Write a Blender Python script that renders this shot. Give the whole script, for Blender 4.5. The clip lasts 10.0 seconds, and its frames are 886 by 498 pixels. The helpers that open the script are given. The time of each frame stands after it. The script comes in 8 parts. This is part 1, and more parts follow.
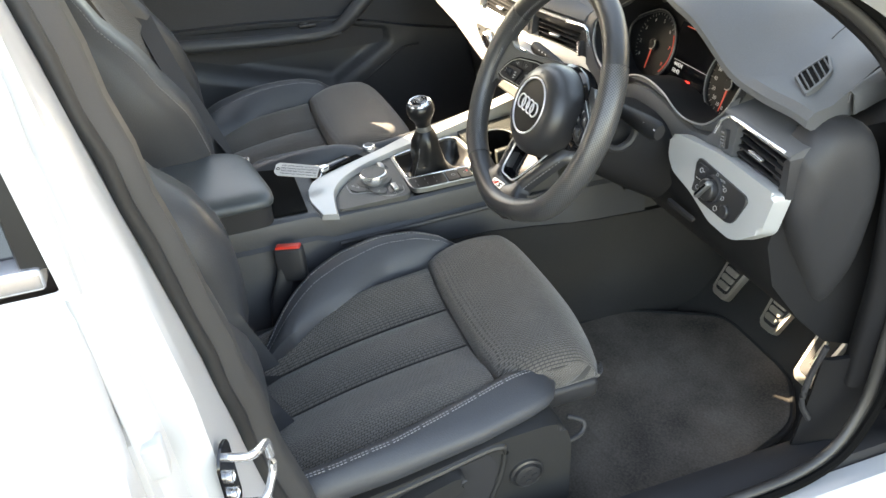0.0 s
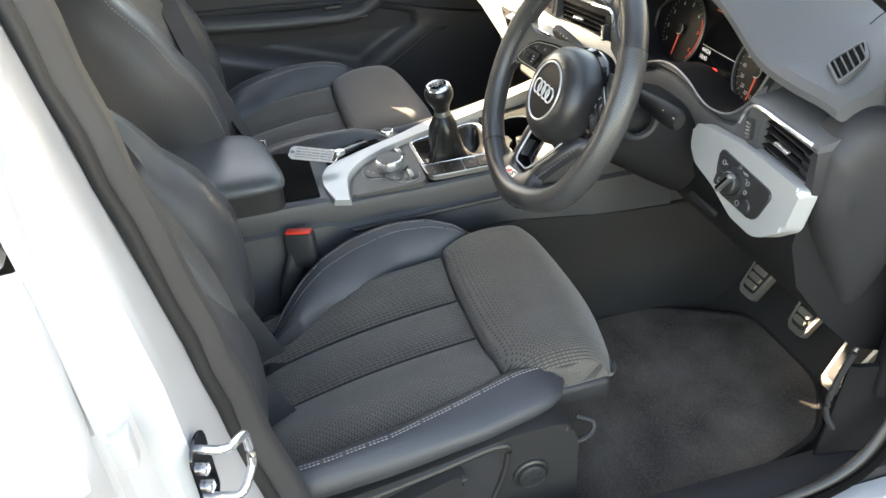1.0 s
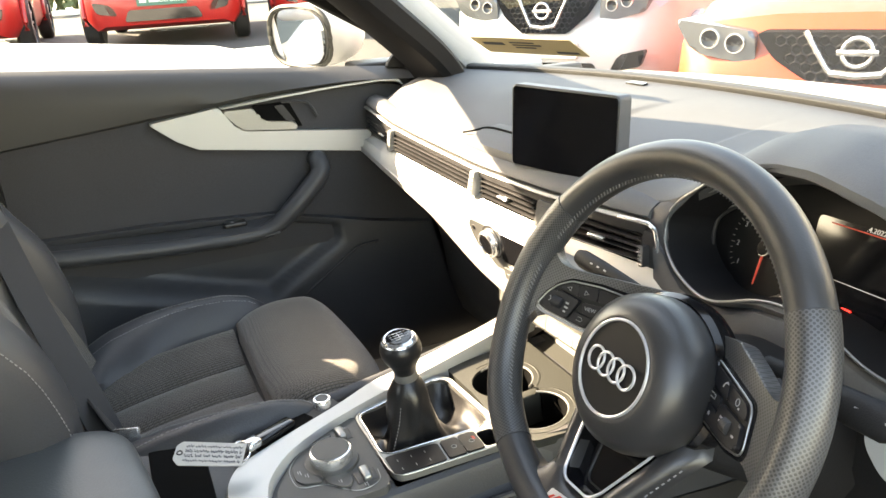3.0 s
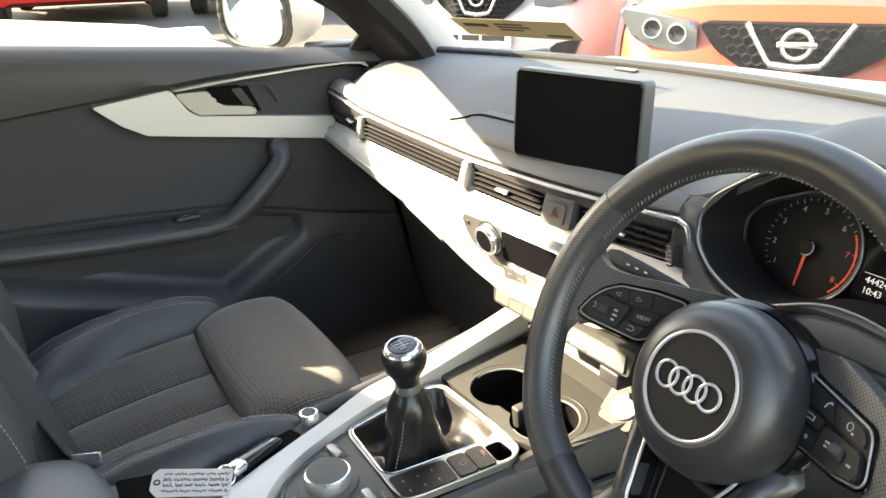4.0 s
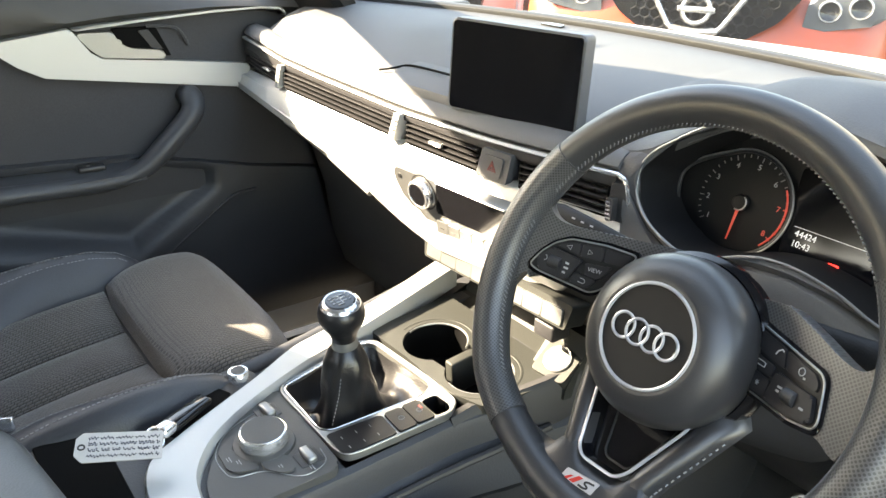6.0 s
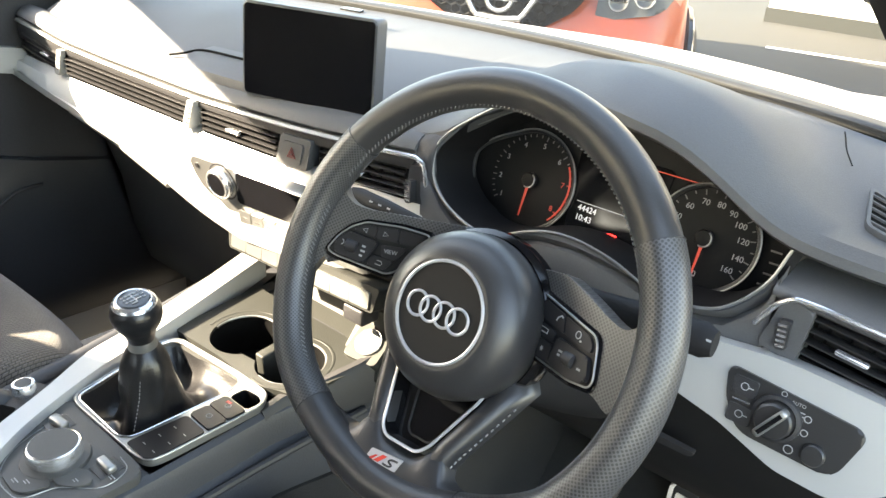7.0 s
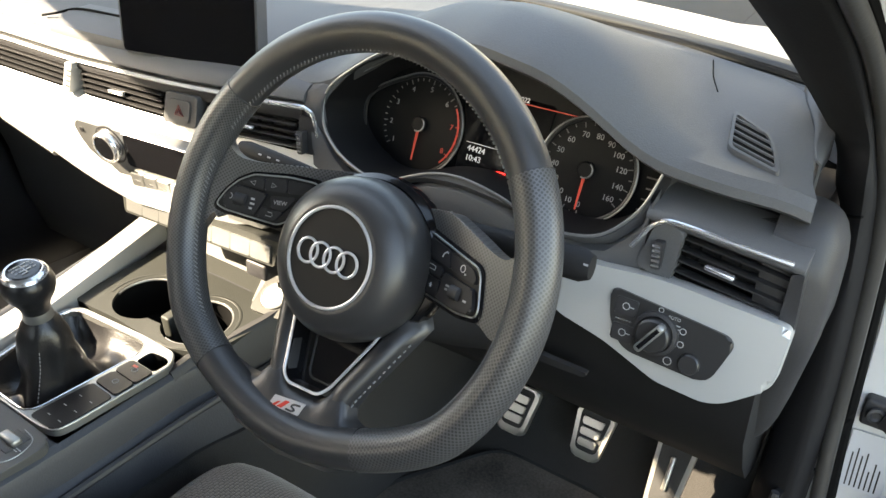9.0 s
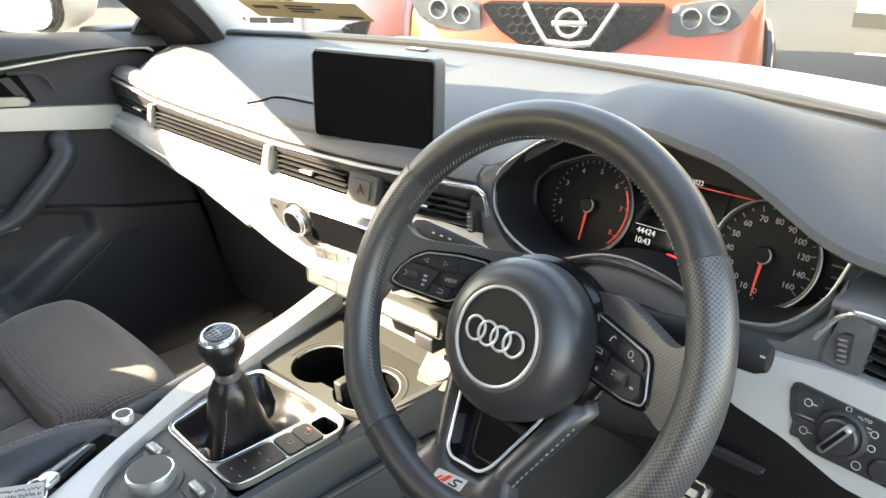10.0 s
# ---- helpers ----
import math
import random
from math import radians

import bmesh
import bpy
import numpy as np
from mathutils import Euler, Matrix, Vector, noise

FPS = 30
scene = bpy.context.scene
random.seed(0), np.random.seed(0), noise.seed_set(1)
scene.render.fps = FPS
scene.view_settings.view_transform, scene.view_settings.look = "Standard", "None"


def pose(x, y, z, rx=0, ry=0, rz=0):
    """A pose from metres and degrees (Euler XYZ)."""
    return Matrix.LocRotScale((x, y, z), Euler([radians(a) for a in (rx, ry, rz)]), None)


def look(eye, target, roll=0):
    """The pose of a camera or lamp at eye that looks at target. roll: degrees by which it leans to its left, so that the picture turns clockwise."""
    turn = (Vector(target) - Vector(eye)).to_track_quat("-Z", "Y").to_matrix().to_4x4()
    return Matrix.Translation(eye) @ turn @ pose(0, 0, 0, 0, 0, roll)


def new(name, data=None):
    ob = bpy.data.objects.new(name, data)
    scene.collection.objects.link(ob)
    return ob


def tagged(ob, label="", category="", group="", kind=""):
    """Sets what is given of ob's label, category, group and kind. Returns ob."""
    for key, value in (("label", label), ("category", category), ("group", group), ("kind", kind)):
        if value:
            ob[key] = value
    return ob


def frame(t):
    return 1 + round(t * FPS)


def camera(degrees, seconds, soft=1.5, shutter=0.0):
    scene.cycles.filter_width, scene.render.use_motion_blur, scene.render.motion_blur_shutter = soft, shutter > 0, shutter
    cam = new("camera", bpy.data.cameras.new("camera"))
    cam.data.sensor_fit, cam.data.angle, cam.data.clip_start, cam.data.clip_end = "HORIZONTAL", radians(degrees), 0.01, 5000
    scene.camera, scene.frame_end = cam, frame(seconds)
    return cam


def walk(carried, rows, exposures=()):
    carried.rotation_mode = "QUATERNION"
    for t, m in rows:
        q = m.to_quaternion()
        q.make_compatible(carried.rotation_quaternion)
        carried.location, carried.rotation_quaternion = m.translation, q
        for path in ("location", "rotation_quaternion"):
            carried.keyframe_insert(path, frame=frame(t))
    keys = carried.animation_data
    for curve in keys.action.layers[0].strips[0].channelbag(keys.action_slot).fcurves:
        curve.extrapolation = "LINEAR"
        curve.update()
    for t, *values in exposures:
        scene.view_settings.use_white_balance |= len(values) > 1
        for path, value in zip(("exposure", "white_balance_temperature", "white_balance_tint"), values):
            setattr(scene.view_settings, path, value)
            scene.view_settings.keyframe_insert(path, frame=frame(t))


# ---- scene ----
cam = camera(59.1, 10.0)
PATH = [
    (0, (1.337, -0.436, 1.3), (-0.272, 0.055, 0.218), -3.6),
    (0.5, (1.331, -0.414, 1.293), (-0.282, 0.029, 0.196), -3.8),
    (1, (1.317, -0.386, 1.277), (-0.306, 0.006, 0.176), -3.9),
    (1.5, (1.206, -0.39, 1.246), (-0.454, 0.085, 0.237), -2.6),
    (2, (1.067, -0.427, 1.231), (-0.599, 0.16, 0.293), -2.5),
    (2.5, (0.953, -0.393, 1.201), (-0.723, 0.298, 0.356), -3.5),
    (3, (0.841, -0.339, 1.18), (-0.891, 0.383, 0.489), -3.5),
    (3.2, (0.814, -0.341, 1.174), (-0.921, 0.386, 0.495), -3.4),
    (4.3, (0.697, -0.41, 1.164), (-0.889, 0.546, 0.41), -0.8),
    (4.5, (0.69, -0.417, 1.162), (-0.875, 0.565, 0.395), -0.3),
    (5, (0.68, -0.427, 1.156), (-0.795, 0.657, 0.352), 1.6),
    (6.3, (0.685, -0.425, 1.156), (-0.753, 0.683, 0.315), 1.9),
    (6.5, (0.691, -0.419, 1.159), (-0.692, 0.758, 0.322), 2.2),
    (7, (0.702, -0.406, 1.155), (-0.446, 1.001, 0.318), 4.4),
    (7.5, (0.718, -0.395, 1.152), (-0.23, 1.152, 0.313), 5.2),
    (8, (0.729, -0.392, 1.15), (-0.156, 1.148, 0.231), 5.1),
    (8.5, (0.734, -0.392, 1.152), (-0.153, 1.118, 0.186), 4.6),
    (9, (0.736, -0.401, 1.156), (-0.223, 1.085, 0.221), 3.2),
    (9.5, (0.733, -0.408, 1.164), (-0.461, 0.976, 0.353), -0.1),
    (10, (0.738, -0.41, 1.168), (-0.59, 0.867, 0.39), -0.6),
]
walk(cam, [(t, look(eye, target, roll)) for t, eye, target, roll in PATH], [(0.0, 3.90, 9500, 13), (1.0, 3.87, 9500, 13), (1.5, 4.16, 9800, 14), (2.0, 4.45, 10200, 14), (2.5, 4.17, 10400, 14), (3.0, 3.92, 10200, 14), (4.5, 3.85, 9400, 13), (5.0, 4.02, 9300, 13), (6.5, 4.07, 9000, 12), (7.5, 4.05, 8900, 12), (8.0, 3.97, 8900, 12), (8.5, 3.60, 8900, 12), (9.0, 3.6, 9000, 12), (9.5, 4.0, 9000, 12), (10.0, 3.98, 9000, 12)])

# ---- light ----
world = bpy.data.worlds.new("sky")
scene.world = world
world.use_nodes = True
SUN = Vector((-0.64, -0.54, 0.49)).normalized()
sky = world.node_tree.nodes.new("ShaderNodeTexSky")
sky.sky_type, sky.sun_disc = "NISHITA", False
sky.sun_elevation, sky.sun_rotation = math.asin(SUN.z), math.atan2(SUN.x, SUN.y)
background = world.node_tree.nodes["Background"]
background.inputs["Strength"].default_value = 0.15
world.node_tree.links.new(sky.outputs[0], background.inputs["Color"])
sun = new("sun", bpy.data.lights.new("sun", "SUN"))
sun.data.energy, sun.data.angle, sun.data.color = 3.6, radians(0.5), (1.0, 0.965, 0.90)
sun.matrix_world = look(SUN * 20, (0, 0, 0))

# ---- materials ----


def material(name, colour, rough=0.5, metal=0.0, grain=0.0, scale=300.0, bump=0.0, spot=0.0, coat=0.0, glow=0.0, sheen=0.0, spec=0.5):
    """A painted, moulded or metal surface: spot sets broad wear, grain fine mottling, bump the relief of the grain."""
    mat = bpy.data.materials.new(name)
    mat.use_nodes = True
    tree = mat.node_tree
    bsdf = tree.nodes["Principled BSDF"]
    bsdf.inputs["Base Color"].default_value = (*colour, 1)
    bsdf.inputs["Roughness"].default_value = rough
    bsdf.inputs["Metallic"].default_value = metal
    bsdf.inputs["Coat Weight"].default_value = coat
    bsdf.inputs["Specular IOR Level"].default_value = spec
    bsdf.inputs["Coat Roughness"].default_value = 0.04
    bsdf.inputs["Sheen Weight"].default_value = sheen
    if glow:
        bsdf.inputs["Emission Color"].default_value = (*colour, 1)
        bsdf.inputs["Emission Strength"].default_value = glow
    coords = tree.nodes.new("ShaderNodeTexCoord")
    if grain or spot:
        fine = tree.nodes.new("ShaderNodeTexNoise")
        fine.inputs["Scale"].default_value, fine.inputs["Detail"].default_value = scale, 3
        broad = tree.nodes.new("ShaderNodeTexNoise")
        broad.inputs["Scale"].default_value, broad.inputs["Detail"].default_value = 9, 5
        add = tree.nodes.new("ShaderNodeMath")
        add.operation = "MULTIPLY_ADD"
        mul = tree.nodes.new("ShaderNodeMath")
        mul.operation = "MULTIPLY"
        mul.inputs[1].default_value = 2 * spot
        add.inputs[1].default_value = 2 * grain
        tree.links.new(coords.outputs["Object"], fine.inputs["Vector"])
        tree.links.new(coords.outputs["Object"], broad.inputs["Vector"])
        tree.links.new(broad.outputs["Fac"], mul.inputs[0])
        tree.links.new(fine.outputs["Fac"], add.inputs[0])
        tree.links.new(mul.outputs[0], add.inputs[2])
        shift = tree.nodes.new("ShaderNodeMath")
        shift.operation = "ADD"
        shift.inputs[1].default_value = 1 - grain - spot
        tree.links.new(add.outputs[0], shift.inputs[0])
        hsv = tree.nodes.new("ShaderNodeHueSaturation")
        hsv.inputs["Color"].default_value = (*colour, 1)
        tree.links.new(shift.outputs[0], hsv.inputs["Value"])
        tree.links.new(hsv.outputs[0], bsdf.inputs["Base Color"])
        gloss = tree.nodes.new("ShaderNodeMath")
        gloss.operation = "MULTIPLY_ADD"
        gloss.inputs[1].default_value, gloss.inputs[2].default_value = 0.16, max(rough - 0.08, 0.02)
        tree.links.new(broad.outputs["Fac"], gloss.inputs[0])
        tree.links.new(gloss.outputs[0], bsdf.inputs["Roughness"])
    if bump:
        cells = tree.nodes.new("ShaderNodeTexVoronoi")
        cells.inputs["Scale"].default_value = scale
        relief = tree.nodes.new("ShaderNodeBump")
        relief.inputs["Strength"].default_value, relief.inputs["Distance"].default_value = bump, 0.0006
        tree.links.new(coords.outputs["Object"], cells.inputs["Vector"])
        tree.links.new(cells.outputs["Distance"], relief.inputs["Height"])
        tree.links.new(relief.outputs[0], bsdf.inputs["Normal"])
    return mat


def woven(name, colour, dark, size, rough=0.9):
    """Ribbed seat cloth: short raised ribs with dark gaps between them."""
    mat = material(name, colour, rough, sheen=0.25)
    tree = mat.node_tree
    bsdf = tree.nodes["Principled BSDF"]
    coords = tree.nodes.new("ShaderNodeTexCoord")
    brick = tree.nodes.new("ShaderNodeTexBrick")
    brick.inputs["Color1"].default_value = (*colour, 1)
    brick.inputs["Color2"].default_value = (*[c * 0.82 for c in colour], 1)
    brick.inputs["Mortar"].default_value = (*dark, 1)
    brick.inputs["Scale"].default_value = 1.0
    brick.inputs["Brick Width"].default_value, brick.inputs["Row Height"].default_value = size
    brick.inputs["Mortar Size"].default_value, brick.inputs["Mortar Smooth"].default_value = size[1] * 0.22, 0.45
    turn = tree.nodes.new("ShaderNodeMapping")
    turn.inputs["Rotation"].default_value = (0, 0, radians(90))
    apart, fall, join = (tree.nodes.new("ShaderNode" + n) for n in ("SeparateXYZ", "Math", "CombineXYZ"))
    fall.operation = "SUBTRACT"
    tree.links.new(coords.outputs["Object"], apart.inputs[0])
    tree.links.new(apart.outputs["Y"], fall.inputs[0])
    tree.links.new(apart.outputs["Z"], fall.inputs[1])
    tree.links.new(apart.outputs["X"], join.inputs["X"])
    tree.links.new(fall.outputs[0], join.inputs["Y"])
    tree.links.new(join.outputs[0], turn.inputs["Vector"])
    tree.links.new(turn.outputs[0], brick.inputs["Vector"])
    wear = tree.nodes.new("ShaderNodeTexNoise")
    wear.inputs["Scale"].default_value, wear.inputs["Detail"].default_value = 14, 6
    tree.links.new(coords.outputs["Object"], wear.inputs["Vector"])
    hsv = tree.nodes.new("ShaderNodeHueSaturation")
    span = tree.nodes.new("ShaderNodeMapRange")
    span.inputs["To Min"].default_value, span.inputs["To Max"].default_value = 0.7, 1.3
    tree.links.new(wear.outputs["Fac"], span.inputs["Value"])
    tree.links.new(span.outputs[0], hsv.inputs["Value"])
    tree.links.new(brick.outputs["Color"], hsv.inputs["Color"])
    tree.links.new(hsv.outputs[0], bsdf.inputs["Base Color"])
    relief = tree.nodes.new("ShaderNodeBump")
    relief.invert = True
    relief.inputs["Strength"].default_value, relief.inputs["Distance"].default_value = 0.8, 0.0014
    tree.links.new(brick.outputs["Fac"], relief.inputs["Height"])
    tree.links.new(relief.outputs[0], bsdf.inputs["Normal"])
    return mat


def pierced(name, colour, pitch):
    """Perforated leather: a close lattice of small dimples along the wrapped surface."""
    mat = material(name, colour, 0.37, spec=0.6)
    tree = mat.node_tree
    bsdf = tree.nodes["Principled BSDF"]
    coords = tree.nodes.new("ShaderNodeUVMap")
    coords.uv_map = "wrap"
    cells = tree.nodes.new("ShaderNodeTexVoronoi")
    cells.voronoi_dimensions = "2D"
    cells.inputs["Scale"].default_value, cells.inputs["Randomness"].default_value = 1 / pitch, 0.0
    turn = tree.nodes.new("ShaderNodeMapping")
    turn.inputs["Rotation"].default_value = (0, 0, radians(45))
    tree.links.new(coords.outputs["UV"], turn.inputs["Vector"])
    tree.links.new(turn.outputs[0], cells.inputs["Vector"])
    ramp = tree.nodes.new("ShaderNodeValToRGB")
    ramp.color_ramp.elements[0].position, ramp.color_ramp.elements[1].position = 0.28, 0.42
    ramp.color_ramp.elements[0].color = (*[c * 0.22 for c in colour], 1)
    ramp.color_ramp.elements[1].color = (*colour, 1)
    tree.links.new(cells.outputs["Distance"], ramp.inputs[0])
    tree.links.new(ramp.outputs[0], bsdf.inputs["Base Color"])
    relief = tree.nodes.new("ShaderNodeBump")
    relief.inputs["Strength"].default_value, relief.inputs["Distance"].default_value = 1.0, 0.0010
    tree.links.new(ramp.outputs[0], relief.inputs["Height"])
    tree.links.new(relief.outputs[0], bsdf.inputs["Normal"])
    return mat


def brushed(name, colour, rough, metal):
    """Satin metal trim with fine long brush lines along x."""
    mat = material(name, colour, rough, metal)
    tree = mat.node_tree
    bsdf = tree.nodes["Principled BSDF"]
    coords = tree.nodes.new("ShaderNodeTexCoord")
    stretch = tree.nodes.new("ShaderNodeMapping")
    stretch.inputs["Scale"].default_value = (6, 900, 900)
    lines = tree.nodes.new("ShaderNodeTexNoise")
    lines.inputs["Scale"].default_value = 1.0
    span = tree.nodes.new("ShaderNodeMapRange")
    span.inputs["To Min"].default_value, span.inputs["To Max"].default_value = rough - 0.05, rough + 0.09
    tree.links.new(coords.outputs["Object"], stretch.inputs["Vector"])
    tree.links.new(stretch.outputs[0], lines.inputs["Vector"])
    tree.links.new(lines.outputs["Fac"], span.inputs["Value"])
    tree.links.new(span.outputs[0], bsdf.inputs["Roughness"])
    relief = tree.nodes.new("ShaderNodeBump")
    relief.inputs["Strength"].default_value, relief.inputs["Distance"].default_value = 0.12, 0.0002
    tree.links.new(lines.outputs["Fac"], relief.inputs["Height"])
    tree.links.new(relief.outputs[0], bsdf.inputs["Normal"])
    return mat


def pane_glass(name, tint, gloss):
    mat = bpy.data.materials.new(name)
    mat.use_nodes = True
    tree = mat.node_tree
    tree.nodes.remove(tree.nodes["Principled BSDF"])
    clear = tree.nodes.new("ShaderNodeBsdfTransparent")
    clear.inputs["Color"].default_value = (*tint, 1)
    shine = tree.nodes.new("ShaderNodeBsdfGlossy")
    shine.inputs["Roughness"].default_value = 0.02
    mix = tree.nodes.new("ShaderNodeMixShader")
    mix.inputs["Fac"].default_value = gloss
    if not gloss:
        grazing = tree.nodes.new("ShaderNodeLayerWeight")
        grazing.inputs["Blend"].default_value = 0.5
        fifth = tree.nodes.new("ShaderNodeMath")
        fifth.operation = "POWER"
        fifth.inputs[1].default_value = 5.0
        floor_gloss = tree.nodes.new("ShaderNodeMath")
        floor_gloss.operation = "MULTIPLY_ADD"
        floor_gloss.inputs[1].default_value, floor_gloss.inputs[2].default_value = 0.95, 0.04
        tree.links.new(grazing.outputs["Facing"], fifth.inputs[0])
        tree.links.new(fifth.outputs[0], floor_gloss.inputs[0])
        tree.links.new(floor_gloss.outputs[0], mix.inputs["Fac"])
    tree.links.new(clear.outputs[0], mix.inputs[1])
    tree.links.new(shine.outputs[0], mix.inputs[2])
    tree.links.new(mix.outputs[0], tree.nodes["Material Output"].inputs["Surface"])
    return mat


SOFT = material("soft_dash_plastic", (0.070, 0.072, 0.076), 0.62, grain=0.15, scale=700, bump=0.25, spot=0.06, spec=0.42)
HARD = material("hard_black_plastic", (0.024, 0.024, 0.026), 0.50, grain=0.15, scale=600, bump=0.2, spot=0.08, spec=0.35)
# LEATHER lightened and blued: the sky's sheen on the armrest is painted in
ARM_LEATHER = material("leather_with_sky_sheen", (0.056, 0.063, 0.067), 0.42, grain=0.10, scale=420, bump=0.2, spot=0.12, spec=0.45)
# darker copy of HARD: shade below the dash is put into the colour
UNDER = material("shaded_black_plastic", (0.011, 0.011, 0.012), 0.62, grain=0.15, scale=600, bump=0.2, spot=0.10, spec=0.22)
LEATHER = material("black_leather", (0.038, 0.0400, 0.0450), 0.47, grain=0.12, scale=420, bump=0.30, spot=0.14, spec=0.42)
WHEEL_LEATHER = material("wheel_leather", (0.027, 0.027, 0.0285), 0.37, grain=0.08, scale=800, bump=0.10, spot=0.10, spec=0.6)
BOOT_LEATHER = material("boot_leather", (0.012, 0.012, 0.013), 0.30, grain=0.2, scale=420, bump=0.22, spot=0.15)
SUEDE = material("dark_suede", (0.038, 0.038, 0.042), 0.95, grain=0.3, scale=500, bump=0.2, spot=0.2, sheen=0.2)
CLOTH = woven("ribbed_seat_cloth", (0.098, 0.087, 0.076), (0.022, 0.019, 0.017), (0.0066, 0.0040))
PERFORATED = pierced("perforated_leather", (0.062, 0.062, 0.0635), 0.0025)
WHEEL_THREAD = material("grey_thread", (0.16, 0.16, 0.162), 0.8)
SILVER = brushed("brushed_silver_trim", (0.43, 0.44, 0.437), 0.40, 0.42)
SATIN = material("satin_metal", (0.28, 0.285, 0.28), 0.38, 0.8, grain=0.05, spot=0.04)
PEDAL_STEEL = material("pedal_steel", (0.60, 0.58, 0.53), 0.30, 0.9, grain=0.05, spot=0.05)
CHROME = material("chrome", (0.78, 0.78, 0.79), 0.20, 0.85, spot=0.03)
BADGE = material("polished_badge", (0.62, 0.62, 0.63), 0.32, 0.55, spot=0.03)
KEYPAD = material("matt_black_keys", (0.006, 0.006, 0.007), 0.45, grain=0.1, scale=500, spec=0.25)
# near-black: puts the shade of wells and recesses into their colour
VOID = material("matt_black_and_shade", (0.005, 0.005, 0.005), 0.9, grain=0.1, scale=300, spec=0.05)
DIM_RED = material("dim_red_print", (0.22, 0.05, 0.045), 0.6)
KEYCAP = material("key_caps", (0.012, 0.012, 0.014), 0.48, grain=0.1, scale=500, spec=0.3)
PIANO = material("gloss_black", (0.006, 0.006, 0.007), 0.08, spot=0.03)
SLAT = material("vent_slat_plastic", (0.016, 0.016, 0.017), 0.45, grain=0.1, scale=600, spot=0.05)
SCREEN_EDGE = material("screen_housing", (0.075, 0.077, 0.082), 0.45, grain=0.06, scale=600)
BUTTON = material("button_black", (0.020, 0.020, 0.021), 0.38, grain=0.1, scale=500)
PLATE = material("console_plate", (0.050, 0.050, 0.048), 0.5, grain=0.12, scale=800, bump=0.2, spot=0.06)
GREY = material("grey_moulded_plastic", (0.024, 0.0255, 0.0232), 0.55, grain=0.1, scale=600, bump=0.2, spot=0.06, spec=0.3)
WHITE_PAINT = material("white_car_paint", (0.44, 0.445, 0.45), 0.34, coat=0.25, spot=0.02)
RUBBER = material("black_rubber", (0.018, 0.018, 0.018), 0.55, grain=0.2, scale=200, bump=0.15, spot=0.15, spec=0.4)
CARPET = material("dark_carpet", (0.027, 0.0255, 0.024), 1.0, grain=0.5, scale=900, bump=0.9, spot=0.3)
MAT_CLOTH = material("floor_mat_carpet", (0.086, 0.074, 0.062), 1.0, grain=0.6, scale=260, bump=0.9, spot=1.1)
POST_TRIM = material("pillar_cover_plastic", (0.048, 0.047, 0.046), 0.55, grain=0.06, scale=700, bump=0.08, spot=0.08, spec=0.35)
SEAL = material("soft_seal_rubber", (0.030, 0.029, 0.028), 0.42, grain=0.15, scale=300, bump=0.1, spot=0.15, spec=0.5)
PILLAR = material("pillar_trim", (0.008, 0.008, 0.009), 0.7, grain=0.12, scale=500, bump=0.2, spot=0.1, spec=0.2)
HEADLINER = material("headliner_cloth", (0.30, 0.30, 0.29), 0.95, grain=0.15, scale=500, spot=0.05)
DISPLAY = material("display_glass", (0.003, 0.003, 0.004), 0.10, spot=0.02)
DIAL = material("dial_black", (0.0045, 0.0045, 0.005), 0.5, grain=0.1, scale=500, spec=0.2)
INK = material("white_print", (0.33, 0.33, 0.33), 0.6)
LIT = material("lit_white_figures", (0.55, 0.57, 0.60), 0.6, glow=0.05)
NEEDLE = material("red_needle", (0.50, 0.06, 0.04), 0.5, glow=0.03)
REDLIGHT = material("red_warning_light", (1.0, 0.03, 0.03), 0.5, glow=0.5)
DIM_INK = material("dim_print", (0.16, 0.16, 0.16), 0.6)
RED = material("red_plastic", (0.60, 0.035, 0.02), 0.4, spot=0.05)
BELT = material("belt_webbing", (0.020, 0.020, 0.022), 0.8, grain=0.3, scale=900, bump=0.4)
PAPER = material("paper_tag", (0.42, 0.40, 0.375), 0.8, grain=0.04, spot=0.05)
BIRO = material("blue_grey_ink", (0.055, 0.058, 0.080), 0.7)
THREAD = material("pale_thread", (0.22, 0.222, 0.225), 0.8)
STICKER = material("yellow_sticker", (0.46, 0.36, 0.19), 0.6, spot=0.08)
LABEL = material("silver_label", (0.42, 0.43, 0.45), 0.45, spot=0.05)
MIRROR = material("mirror_glass", (0.85, 0.86, 0.87), 0.02, 1.0)
WINDSCREEN = pane_glass("windscreen_glass", (0.74, 0.77, 0.75), 0.0)
SIDE_GLASS = pane_glass("side_glass", (0.90, 0.93, 0.91), 0.05)
DARK_GLASS = material("dark_car_glass", (0.012, 0.013, 0.015), 0.06)
LAMP_GLASS = material("headlamp_lens", (0.20, 0.21, 0.22), 0.12, 0.6)
ORANGE_PAINT = material("orange_car_paint", (0.38, 0.050, 0.010), 0.35, coat=0.25, spot=0.04)
RED_PAINT = material("red_car_paint", (0.34, 0.014, 0.012), 0.35, coat=0.25, spot=0.04)
ASPHALT = material("worn_asphalt", (0.033, 0.032, 0.029), 0.95, grain=0.4, scale=60, bump=0.5, spot=0.35)
ROAD_PAINT = material("white_line_paint", (0.75, 0.74, 0.70), 0.8, grain=0.2, scale=40, spot=0.2)
RENDER_WALL = material("pale_wall", (0.62, 0.60, 0.56), 0.9, grain=0.08, scale=30, spot=0.1)
GREEN = material("green_plate", (0.02, 0.10, 0.07), 0.4)
